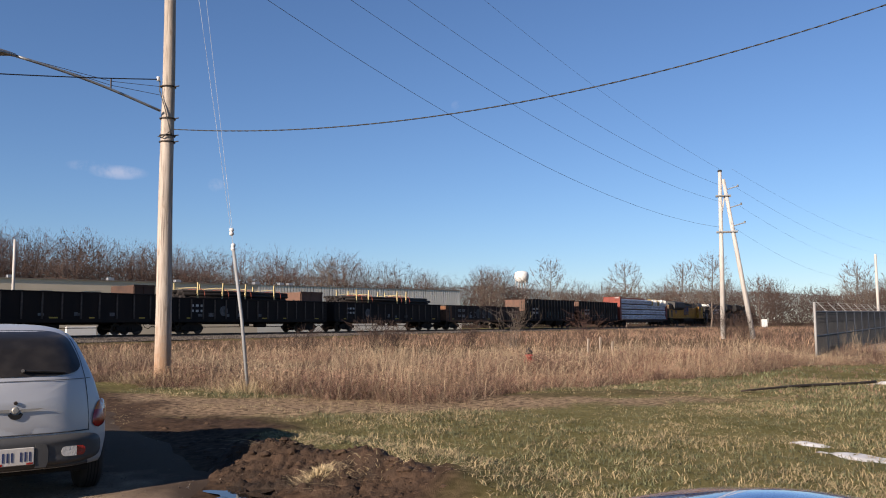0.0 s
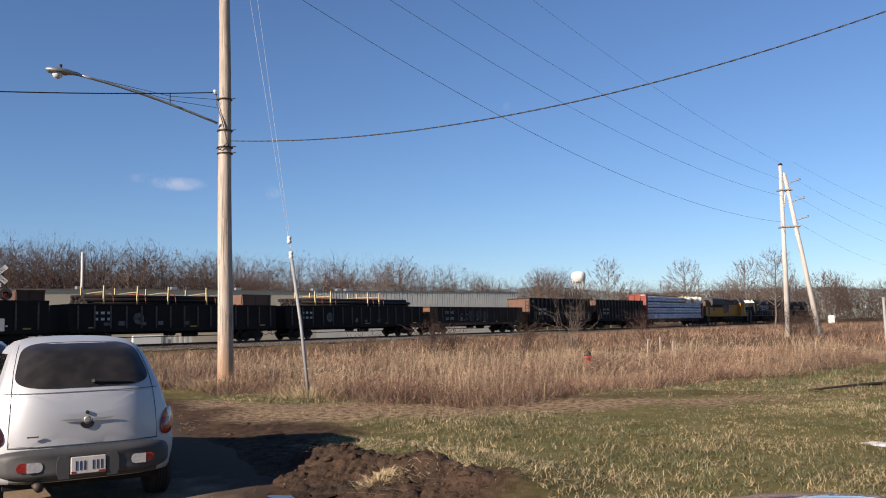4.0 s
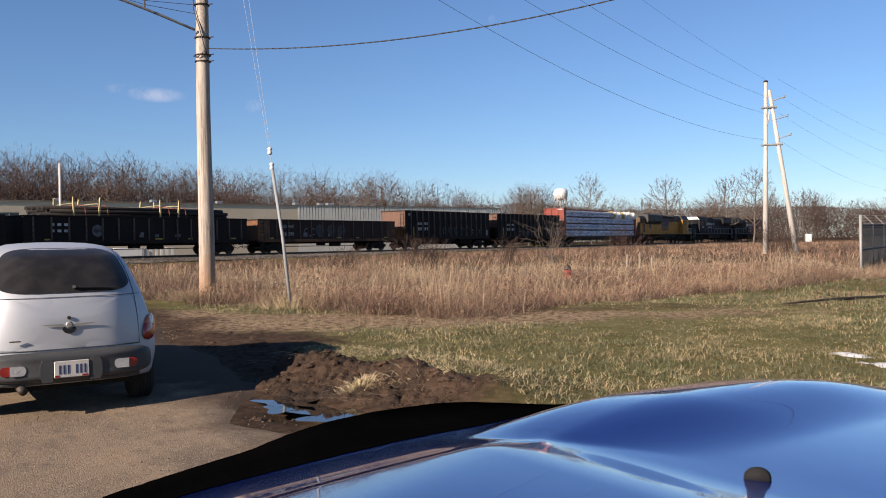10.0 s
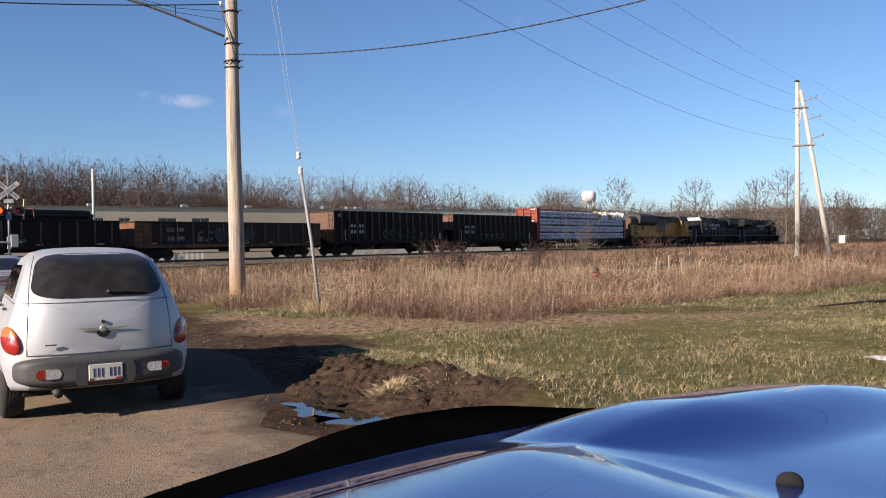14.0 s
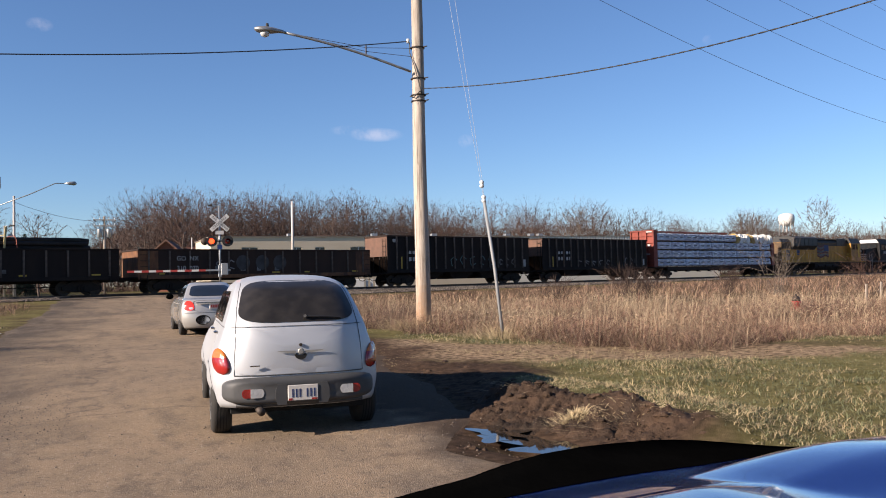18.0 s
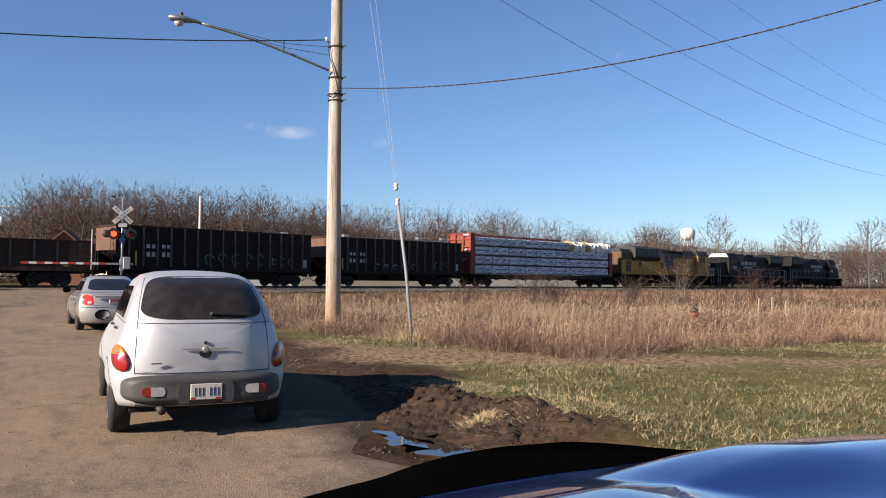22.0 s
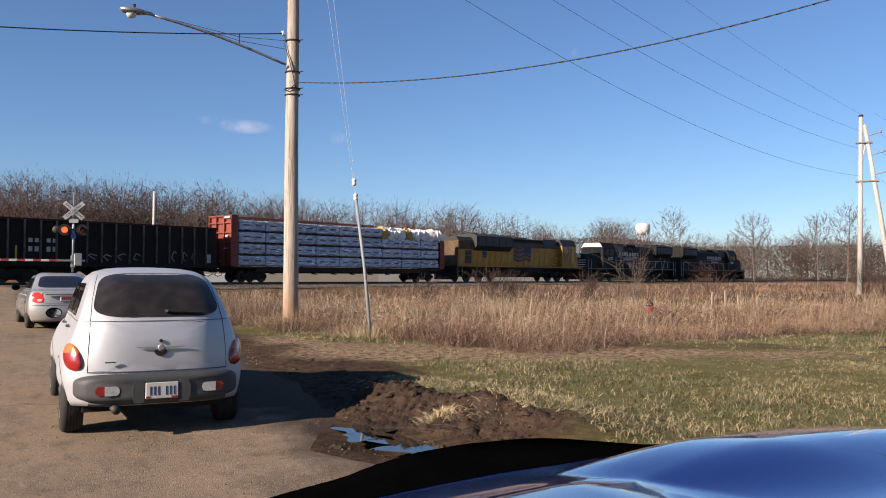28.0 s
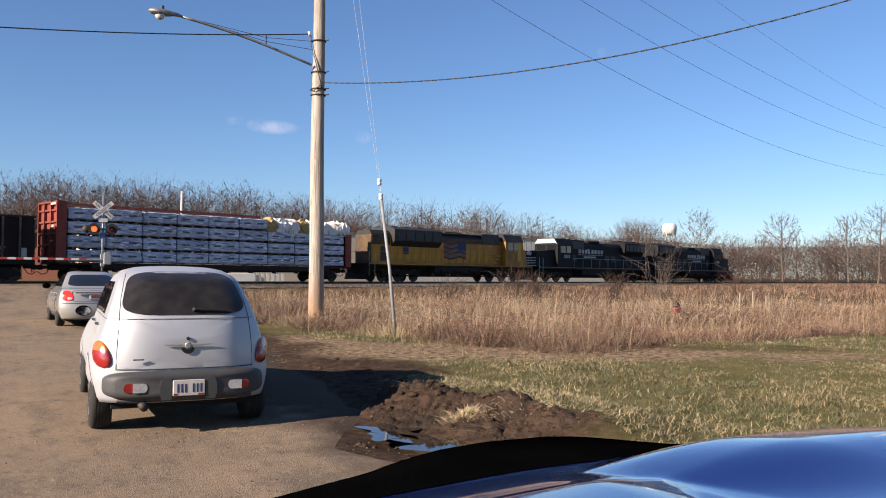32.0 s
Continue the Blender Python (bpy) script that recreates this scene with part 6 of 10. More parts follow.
# ---- road vehicles ----
def paint(name, col, col2, flake=0.3, rough=0.32):
    return mat(name, col, col2, rough=rough, metal=flake, scale=1.2, var=0.4, bump=0.02, bscale=8, coat=1.0)


M["silver"] = paint("silver_paint", (0.585, 0.60, 0.625), (0.49, 0.50, 0.515), 0.3, 0.5)
M["silver"].node_tree.nodes["Principled BSDF"].inputs["Coat Weight"].default_value = 0.3
M["silver_b"] = paint("champagne_paint", (0.55, 0.53, 0.50), (0.45, 0.43, 0.40), 0.35, 0.38)
M["blue_car"] = paint("deep_blue_paint", (0.010, 0.042, 0.31), (0.007, 0.032, 0.25), 0.65, 0.22)
M["blue_car"].node_tree.nodes["Principled BSDF"].inputs["Coat IOR"].default_value = 2.0
M["blue_car"].node_tree.nodes["Principled BSDF"].inputs["Coat Roughness"].default_value = 0.02
M["bumper_grey"] = mat("bumper_plastic", (0.075, 0.076, 0.078), (0.05, 0.05, 0.05), rough=0.6, scale=5, bump=0.1)
M["tyre"] = mat("tyre_rubber", (0.022, 0.021, 0.02), (0.04, 0.035, 0.03), rough=0.85, scale=10, bump=0.2)
M["rim"] = mat("alloy_rim", (0.45, 0.45, 0.46), (0.3, 0.3, 0.3), rough=0.35, metal=0.8, scale=6, bump=0.05)
M["chrome"] = mat("chrome", (0.7, 0.7, 0.7), (0.5, 0.5, 0.5), rough=0.18, metal=1.0, scale=6, bump=0.0)
M["lamp_red"] = mat("lamp_red", (0.42, 0.02, 0.015), (0.25, 0.012, 0.01), rough=0.12, scale=12, bump=0.3, bscale=60, coat=1.0)
M["lamp_amber"] = mat("lamp_amber", (0.75, 0.20, 0.02), (0.5, 0.12, 0.01), rough=0.12, scale=12, bump=0.3, bscale=60, coat=1.0)
M["lamp_clear"] = mat("lamp_clear", (0.62, 0.62, 0.6), (0.4, 0.4, 0.4), rough=0.15, scale=12, bump=0.3, bscale=60, coat=1.0)
M["rear_glass"] = mat("dusty_glass", (0.022, 0.020, 0.019), (0.045, 0.040, 0.036), rough=0.3, scale=7, var=0.8, bump=0.0, coat=0.08, gloss=0.25)
M["black_gloss"] = mat("black_plexi", (0.0015, 0.0015, 0.0015), (0.003, 0.003, 0.003), rough=0.85, scale=8, bump=0.1)
M["black_gloss"].node_tree.nodes["Principled BSDF"].inputs["Specular IOR Level"].default_value = 0.0
M["plate_white"] = mat("plate_white", (0.66, 0.64, 0.60), (0.55, 0.5, 0.45), rough=0.5, scale=9, bump=0.0)
M["well"] = mat("wheel_well", (0.010, 0.010, 0.010), rough=0.9, scale=6)
M["badge"] = mat("tarnished_badge", (0.40, 0.39, 0.36), (0.26, 0.25, 0.23), rough=0.5, metal=0.25, scale=9, bump=0.05)
M["mirror"] = mat("mirror_glass", (0.5, 0.52, 0.55), (0.45, 0.47, 0.5), rough=0.06, metal=1.0, scale=6, bump=0.0)
M["seam"] = mat("panel_gap", (0.10, 0.10, 0.105), rough=0.8, scale=6, bump=0.0)


class Body:
    """A car body of level slices: half width w(z), rear y(z), front y(z), with swollen wings."""

    def __init__(self, w, rear, front, wings=(), cr=0.3, cf=0.55, p=4.0):
        self.w, self.rear, self.front, self.wings, self.cr, self.cf, self.p = w, rear, front, wings, cr, cf, p

    def ip(self, tab, z):
        return float(np.interp(z, [r[0] for r in tab], [r[1] for r in tab]))

    def side(self, y, z):
        x = self.ip(self.w, z)
        for yc, zc, amt, ry, rz in self.wings:
            x += amt * math.exp(-((y - yc) / ry) ** 2 - ((z - zc) / rz) ** 2)
        return x

    def back(self, x, z):
        t = min(abs(x) / self.ip(self.w, z), 1.0)
        return self.ip(self.rear, z) + self.cr * t ** self.p

    def rear_y(self, x, z):
        """The rear skin at x, with the wings' swelling."""
        w = self.ip(self.w, z)
        k = self.side(self.ip(self.rear, z) + self.cr, z) / w - 1
        t = min(abs(x) / w, 1.0)
        for _ in range(4):
            t -= (t * (1 + k * t ** 4) - abs(x) / w) / (1 + 5 * k * t ** 4)
        return self.ip(self.rear, z) + self.cr * min(t, 1.0) ** self.p

    def rear_line(self, pts, width, off=0.002):
        """A seam along points of the rear."""
        bm = bmesh.new()
        fine = []
        for (xa, za), (xb, zb) in zip(pts, pts[1:]):
            k = max(2, int(math.hypot(xb - xa, zb - za) / 0.02))
            fine += [(xa + (xb - xa) * i / k, za + (zb - za) * i / k) for i in range(k)]
        fine.append(pts[-1])
        tube(bm, [(x, self.rear_y(x, z) - off, z) for x, z in fine], width, 5)
        return bm

    def nose(self, x, z):
        t = min(abs(x) / self.ip(self.w, z), 1.0)
        return self.ip(self.front, z) - self.cf * t ** 3

    def ring(self, z, nx=14, ny=22):
        w = self.ip(self.w, z)
        pts = []
        ts = [math.sin(math.pi / 2 * (-1 + 2 * i / nx)) for i in range(nx + 1)]
        y0, y1 = self.ip(self.rear, z) + self.cr, self.ip(self.front, z) - self.cf
        k0, k1 = self.side(y0, z) / w, self.side(y1, z) / w
        for t in ts:
            pts.append((t * w * (1 + (k0 - 1) * t ** 4), self.back(t * w, z), z))
        for i in range(1, ny):
            y = y0 + (y1 - y0) * i / ny
            pts.append((self.side(y, z), y, z))
        for t in ts[::-1]:
            pts.append((t * w * (1 + (k1 - 1) * t ** 4), self.nose(t * w, z), z))
        for i in range(ny - 1, 0, -1):
            y = y0 + (y1 - y0) * i / ny
            pts.append((-self.side(y, z), y, z))
        return pts

    def shell(self, levels):
        bm = bmesh.new()
        skin(bm, [[bm.verts.new(p) for p in self.ring(z)] for z in levels])
        return bm

    def rear_patch(self, cx, cz, hx, hz, off, p=4.0, n=10, taper=0.0, ring=None):
        """A rounded panel on the rear; ring: only its rim, of that width."""
        bm = bmesh.new()
        k = 44

        def at(r, a):
            c, s = math.cos(a), math.sin(a)
            u = abs(c) ** (2 / p) * (1 if c > 0 else -1) * r
            v = abs(s) ** (2 / p) * (1 if s > 0 else -1) * r
            z = cz + v * hz
            x = cx + u * hx * (1 - taper * v)
            return bm.verts.new((x, self.rear_y(x, z) - off, z))
        radii = [i / n for i in range(1, n + 1)] if ring is None else [1 - ring, 1]
        rings = [[at(r, 6.2832 * i / k) for i in range(k)] for r in radii]
        for a, b in zip(rings, rings[1:]):
            for i in range(k):
                bm.faces.new((a[i], b[i], b[(i + 1) % k], a[(i + 1) % k]))
        if ring is None:
            bm.faces.new(rings[0])
        return bm

    def side_patch(self, y0, y1, z0, z1, off, s, lean0=0.0, lean1=0.0, n=8):
        """A four-sided panel on the flank; lean: how far its ends slope back at the top."""
        bm = bmesh.new()
        g = []
        for j in range(n + 1):
            z = z0 + (z1 - z0) * j / n
            a, b = y0 + lean0 * j / n, y1 + lean1 * j / n
            g.append([bm.verts.new((s * (self.side(a + (b - a) * i / n, z) + off), a + (b - a) * i / n, z)) for i in range(n + 1)])
        for r0, r1 in zip(g, g[1:]):
            for i in range(n):
                bm.faces.new((r0[i], r0[i + 1], r1[i + 1], r1[i]))
        return bm


def car_wheel(parent, x, y, r, w, s, steer=0.0, dz=0.0):
    bm = bmesh.new()
    prof = [(r * 0.62, 0.0), (r * 0.9, -0.004), (r * 0.985, 0.025), (r, 0.05), (r, w - 0.05), (r * 0.985, w - 0.025), (r * 0.9, w), (r * 0.62, w)]
    lathe(bm, prof, (0, 0, 0), 30, "x")
    t = part("wheel", bm, M["tyre"], parent, "", True)
    t.matrix_basis = Matrix.Translation((x, y, r + dz)) @ Matrix.Rotation(steer + (math.pi if s < 0 else 0), 4, "Z") @ Matrix.Translation((-w, 0, 0))
    bm = bmesh.new()
    lathe(bm, [(r * 0.63, w * 0.2), (r * 0.63, w - 0.01), (r * 0.58, w - 0.006), (r * 0.55, w - 0.05), (r * 0.2, w - 0.03), (r * 0.12, w - 0.015), (0.01, w - 0.015)], (0, 0, 0), 24, "x")
    for i in range(5):
        a = i * 6.2832 / 5
        rod(bm, (w - 0.03, 0.1 * math.cos(a), 0.1 * math.sin(a)), (w - 0.025, r * 0.56 * math.cos(a), r * 0.56 * math.sin(a)), 0.035, seg=6)
    part("rim", bm, M["rim"], t)
    for k in (0.28, 0.42, 0.58, 0.72):
        bm = bmesh.new()
        lathe(bm, [(r - 0.004, w * k - 0.006), (r + 0.0015, w * k - 0.005), (r + 0.0015, w * k + 0.005), (r - 0.004, w * k + 0.006)], (0, 0, 0), 30, "x")
        part("tread_groove", bm, M["well"], t)
    return t


def well(parent, y, r, s, body, z0=0.26):
    bm = bmesh.new()
    pts = [(y + r * math.cos(a), max(0.33 + r * math.sin(a), z0)) for a in np.linspace(-0.3, 3.4416, 22)]
    v = [bm.verts.new((s * (body.side(b, c) + 0.004), b, c)) for b, c in pts]
    bm.faces.new(v)
    part("wheel_arch", bm, M["well"], parent)


def retro_wagon():
    G = float(bed(*ROAD_0)) + 0.061
    e = thing("retro_wagon", Matrix.Translation((*(ROAD_0 - R_ * 0.012), G)) @ Matrix.Rotation(ROAD_YAW - radians(2.3), 4, "Z"), "dusty silver retro-style hatchback waiting on the road, seen from behind", "car", "waiting cars")
    b = Body(
        [(0.2, 0.74), (0.3, 0.80), (0.5, 0.815), (0.7, 0.80), (0.9, 0.775), (1.05, 0.75), (1.15, 0.725), (1.3, 0.68), (1.45, 0.632), (1.54, 0.585), (1.60, 0.51), (1.64, 0.37), (1.652, 0.14)],
        [(0.2, -0.68), (0.3, -0.74), (0.6, -0.74), (0.9, -0.735), (1.1, -0.69), (1.25, -0.59), (1.4, -0.45), (1.5, -0.31), (1.57, -0.12), (1.62, 0.15), (1.645, 0.5), (1.652, 0.8)],
        [(0.2, 3.40), (0.3, 3.46), (0.6, 3.44), (0.85, 3.25), (0.97, 2.95), (1.02, 2.5), (1.1, 2.3), (1.3, 2.0), (1.5, 1.75), (1.6, 1.6), (1.652, 1.3)],
        wings=((0.0, 0.62, 0.115, 0.55, 0.32), (2.62, 0.62, 0.09, 0.55, 0.28)), cr=0.26, cf=0.5, p=4.2)
    lv = sorted({round(z, 3) for z in list(np.linspace(0.275, 1.5, 27)) + [1.54, 1.57, 1.6, 1.62, 1.635, 1.645, 1.652]})
    part("body", b.shell(lv), M["silver"], e, "dusty silver body", True)
    # the hatch with its seam and window
    hatch = part("hatch", b.rear_patch(0.0, 0.852, 0.655, 0.235, 0.004, 12, taper=0.03), M["silver"], e, "silver tailgate", True)
    for s in (-1, 1):
        part("hatch_seam", b.rear_line([(s * 0.672, 0.605), (s * 0.662, 0.85), (s * 0.645, 1.10), (s * 0.618, 1.30), (s * 0.578, 1.47), (s * 0.54, 1.56)], 0.003), M["seam"], e)
    part("hatch_seam", b.rear_line([(-0.672, 0.607), (0.672, 0.607)], 0.006), M["seam"], e)
    part("belt_seam", b.rear_line([(-0.70, 1.103), (0.70, 1.103)], 0.003), M["seam"], e)
    part("rear_window", b.rear_patch(0.0, 1.362, 0.585, 0.22, 0.010, 4.6, taper=0.10), M["rear_glass"], e, "dusty dark rear window", True)
    bm = bmesh.new()
    tube(bm, [(0.44, b.back(0.44, 1.175) - 0.03, 1.172), (0.22, b.back(0.2, 1.19) - 0.035, 1.188), (0.06, b.back(0, 1.20) - 0.04, 1.198)], 0.012, 6)
    rod(bm, (0.07, b.back(0, 1.19) - 0.02, 1.19), (0.06, b.back(0, 1.19) - 0.045, 1.2), 0.018)
    part("wiper", bm, M["black_paint"], e)
    # winged badge, lock, handle recess
    bm = bmesh.new()
    y = b.back(0, 0.83) - 0.016
    for s in (-1, 1):
        plate(bm, [(s * 0.05, 0.848), (s * 0.245, 0.850), (s * 0.21, 0.839), (s * 0.14, 0.829), (s * 0.05, 0.818)] if s > 0 else [(s * 0.05, 0.818), (s * 0.14, 0.829), (s * 0.21, 0.839), (s * 0.245, 0.850), (s * 0.05, 0.848)], y - 0.006, y)
    lathe(bm, [(0.005, y - 0.010), (0.024, y - 0.009), (0.034, y)], (0, 0, 0.838), 18, "y")
    part("winged_badge", bm, M["badge"], hatch, "tarnished winged chrome badge")
    bm = bmesh.new()
    plate(bm, [(0.064 * math.cos(q), 0.812 - 0.060 * math.sin(q)) for q in np.linspace(3.0, 0.14, 14)] + [(0.040 * math.cos(q), 0.822 - 0.024 * math.sin(q)) for q in np.linspace(0.1, 3.04, 10)], y - 0.002, y + 0.006)
    part("handle_recess", bm, M["well"], hatch)
    bm = bmesh.new()
    lathe(bm, [(0.002, y - 0.002), (0.018, y - 0.002), (0.018, y + 0.01)], (0, 0, 0.905), 10, "y")
    part("lock", bm, M["dark_iron"], hatch)
    bm = bmesh.new()
    box(bm, -0.52, -0.42, y - 0.002, y + 0.008, 0.70, 0.713)
    part("model_badge", bm, M["chrome"], hatch)
    # oval lamps on the wings, amber over red
    for s in (-1, 1):
        lamp = None
        for v0, v1, m_, nm in ((-1.0, 0.30, M["lamp_red"], "tail_lamp"), (0.30, 1.0, M["lamp_amber"], "indicator")):
            bm = bmesh.new()
            g = []
            for v in np.linspace(v0, v1, 12):
                half = max(1 - abs(v) ** 2.3, 0.0) ** 0.5 * (0.078 - 0.014 * v) + 0.001
                row = []
                for u in np.linspace(-1, 1, 11):
                    z = 0.752 + v * 0.135
                    x = 0.80 + 0.022 * v + u * half
                    rim = max(0.0, 1 - u * u) ** 0.5 * max(0.0, 1 - v * v) ** 0.5
                    w = b.side(b.ip(b.rear, z) + b.cr, z)
                    y = b.rear_y(min(x, w * 0.995), z) + 1.2 * max(0.0, x - w * 0.985)
                    row.append(bm.verts.new((s * x, y - 0.006 - 0.045 * rim, z)))
                g.append(row)
            for r0, r1 in zip(g, g[1:]):
                for i in range(10):
                    bm.faces.new((r0[i], r0[i + 1], r1[i + 1], r1[i]) if s > 0 else (r1[i], r1[i + 1], r0[i + 1], r0[i]))
            lamp = part(nm, bm, m_, e if lamp is None else lamp, "", True)
    # bumper with rounded ends
    bm = bmesh.new()
    rings = []
    for r, off in ((1.0, -0.01), (0.985, 0.045), (0.93, 0.085), (0.85, 0.10), (0.5, 0.10), (0.02, 0.10)):
        ring = []
        for i in range(64):
            q = 6.2832 * i / 64
            c, d = math.cos(q), math.sin(q)
            x = abs(c) ** 0.34 * (1 if c > 0 else -1) * r * 0.795
            z = 0.455 + abs(d) ** 0.5 * (1 if d > 0 else -1) * (1 - (1 - r) * (1.0 if r < 0.8 else 2.2)) * 0.135 - 0.02 * (d < 0) * (1 - abs(x) / 0.8)
            ring.append(bm.verts.new((x, b.ip(b.rear, 0.45) + 0.24 * (abs(x) / 0.86) ** 5 - off, z)))
        rings.append(ring)
    for r0, r1 in zip(rings, rings[1:]):
        for i in range(64):
            bm.faces.new((r0[i], r0[(i + 1) % 64], r1[(i + 1) % 64], r1[i]))
    bm.faces.new(rings[-1])
    bumper = part("rear_bumper", bm, M["bumper_grey"], e, "dark grey plastic bumper", True)
    bm = bmesh.new()
    rings = []
    for z, off in ((0.275, -0.03), (0.285, 0.02), (0.31, 0.04), (0.33, 0.0)):
        rings.append([bm.verts.new((t * 0.66, b.ip(b.rear, z) + 0.10 * abs(t) ** 5 - off, z)) for t in np.linspace(-1, 1, 27)])
    skin(bm, rings, False, False)
    part("bumper_valance", bm, M["bumper_grey"], e, "", True)
    yb = -0.845
    for s in (-1, 1):
        for xa, xb, m_, nm in ((0.525, 0.61, "lamp_red", "rear_reflector"), (0.39, 0.525, "lamp_clear", "reversing_lamp")):
            bm = bmesh.new()
            ys = [b.ip(b.rear, 0.45) + 0.24 * (x / 0.86) ** 5 - 0.10 for x in (xa, xb)]
            y0 = min(ys)
            out = s * (1 if nm == "rear_reflector" else -1)
            c0 = s * (xa + xb) / 2
            hw = (xb - xa) / 2
            ring = [(c0 + out * (hw - 0.035 + 0.035 * math.cos(q)), 0.437 + 0.045 * math.sin(q)) for q in np.linspace(-1.5708, 1.5708, 9)] + [(c0 - out * hw, 0.482), (c0 - out * hw, 0.392)]
            plate(bm, ring if out > 0 else ring[::-1], y0 - 0.004 + (0.010 if nm == "rear_reflector" else 0.0), y0 + 0.05)
            part(nm, bm, M[m_], bumper)
        bm = bmesh.new()
        plate(bm, [(s * 0.165, 0.31), (s * 0.255, 0.31), (s * 0.275, 0.36), (s * 0.275, 0.46), (s * 0.255, 0.52), (s * 0.165, 0.52)] if s > 0 else [(s * 0.165, 0.52), (s * 0.255, 0.52), (s * 0.275, 0.46), (s * 0.275, 0.36), (s * 0.255, 0.31), (s * 0.165, 0.31)], yb - 0.006, yb + 0.02)
        part("plate_surround", bm, M["bumper_grey"], bumper)
    bm = bmesh.new()
    box(bm, -0.155, 0.155, yb - 0.014, yb, 0.345, 0.505, 0.006)
    pl = part("number_plate", bm, M["plate_white"], bumper, "white number plate")
    for i in range(7):
        if i == 3:
            continue
        x = -0.12 + i * 0.037
        bm = bmesh.new()
        box(bm, x + 0.007, x + 0.022, yb - 0.017, yb - 0.0142, 0.38, 0.465)
        part("plate_bar", bm, M["flag_blue"], pl)
    bm = bmesh.new()
    box(bm, -0.15, -0.11, yb - 0.0165, yb - 0.0142, 0.35, 0.372)
    part("plate_sticker", bm, M["lamp_red"], pl)
    bm = bmesh.new()
    box(bm, 0.09, 0.145, yb - 0.0165, yb - 0.0142, 0.35, 0.368)
    part("plate_sticker", bm, M["lamp_red"], pl)
    # exhaust
    bm = bmesh.new()
    tube(bm, [(-0.40, 0.4, 0.27), (-0.42, -0.3, 0.27), (-0.43, -0.70, 0.265), (-0.42, -0.84, 0.25)], 0.042, 14)
    part("exhaust_pipe", bm, M["dark_iron"], e, "", True)
    bm = bmesh.new()
    box(bm, -0.7, 0.7, -0.5, 3.2, 0.20, 0.29)
    rod(bm, (-0.7, 0, 0.3), (0.7, 0, 0.3), 0.05)
    part("underbody", bm, M["well"], e)
    for s in (-1, 1):
        for y_, st in ((0.0, 0.0), (2.62, 0.0)):
            well(e, y_, 0.40, s, b)
            car_wheel(e, s * 0.885, y_ - 0.06, 0.33, 0.205, s, dz=-0.05)
        part("side_window", b.side_patch(0.15, 0.95, 1.13, 1.47, 0.006, s, 0.18, 0.0), M["glass_dark"], e)
        part("side_window", b.side_patch(1.02, 1.95, 1.13, 1.47, 0.006, s, 0.0, -0.25), M["glass_dark"], e)
        part("door_seam", b.side_patch(0.985, 0.995, 0.3, 1.12, 0.004, s), M["seam"], e)
        part("belt_seam", b.side_patch(-0.4, 2.0, 1.095, 1.103, 0.004, s), M["seam"], e)
        for y_ in (0.62, 1.55):
            bm = bmesh.new()
            x = b.side(y_, 1.0)
            tube(bm, [(s * (x + 0.005), y_ - 0.08, 1.0), (s * (x + 0.035), y_ - 0.05, 1.0), (s * (x + 0.035), y_ + 0.05, 1.0), (s * (x + 0.005), y_ + 0.08, 1.0)], 0.014, 6)
            part("door_handle", bm, M["chrome"], e)
        bm = bmesh.new()
        bmesh.ops.create_icosphere(bm, subdivisions=3, radius=1)
        for v in bm.verts:
            v.co = Vector((s * 0.885 + v.co.x * 0.095, 1.98 + v.co.y * 0.06, 1.09 + v.co.z * 0.066))
        mir = part("door_mirror", bm, M["black_gloss"], e, "black door mirror", True)
        bm = bmesh.new()
        plate(bm, [(s * 0.885 + 0.082 * math.cos(q), 1.09 + 0.054 * math.sin(q)) for q in np.linspace(0, 6.2832, 25)[:-1]], 1.912, 1.935)
        part("mirror_glass", bm, M["mirror"], mir)


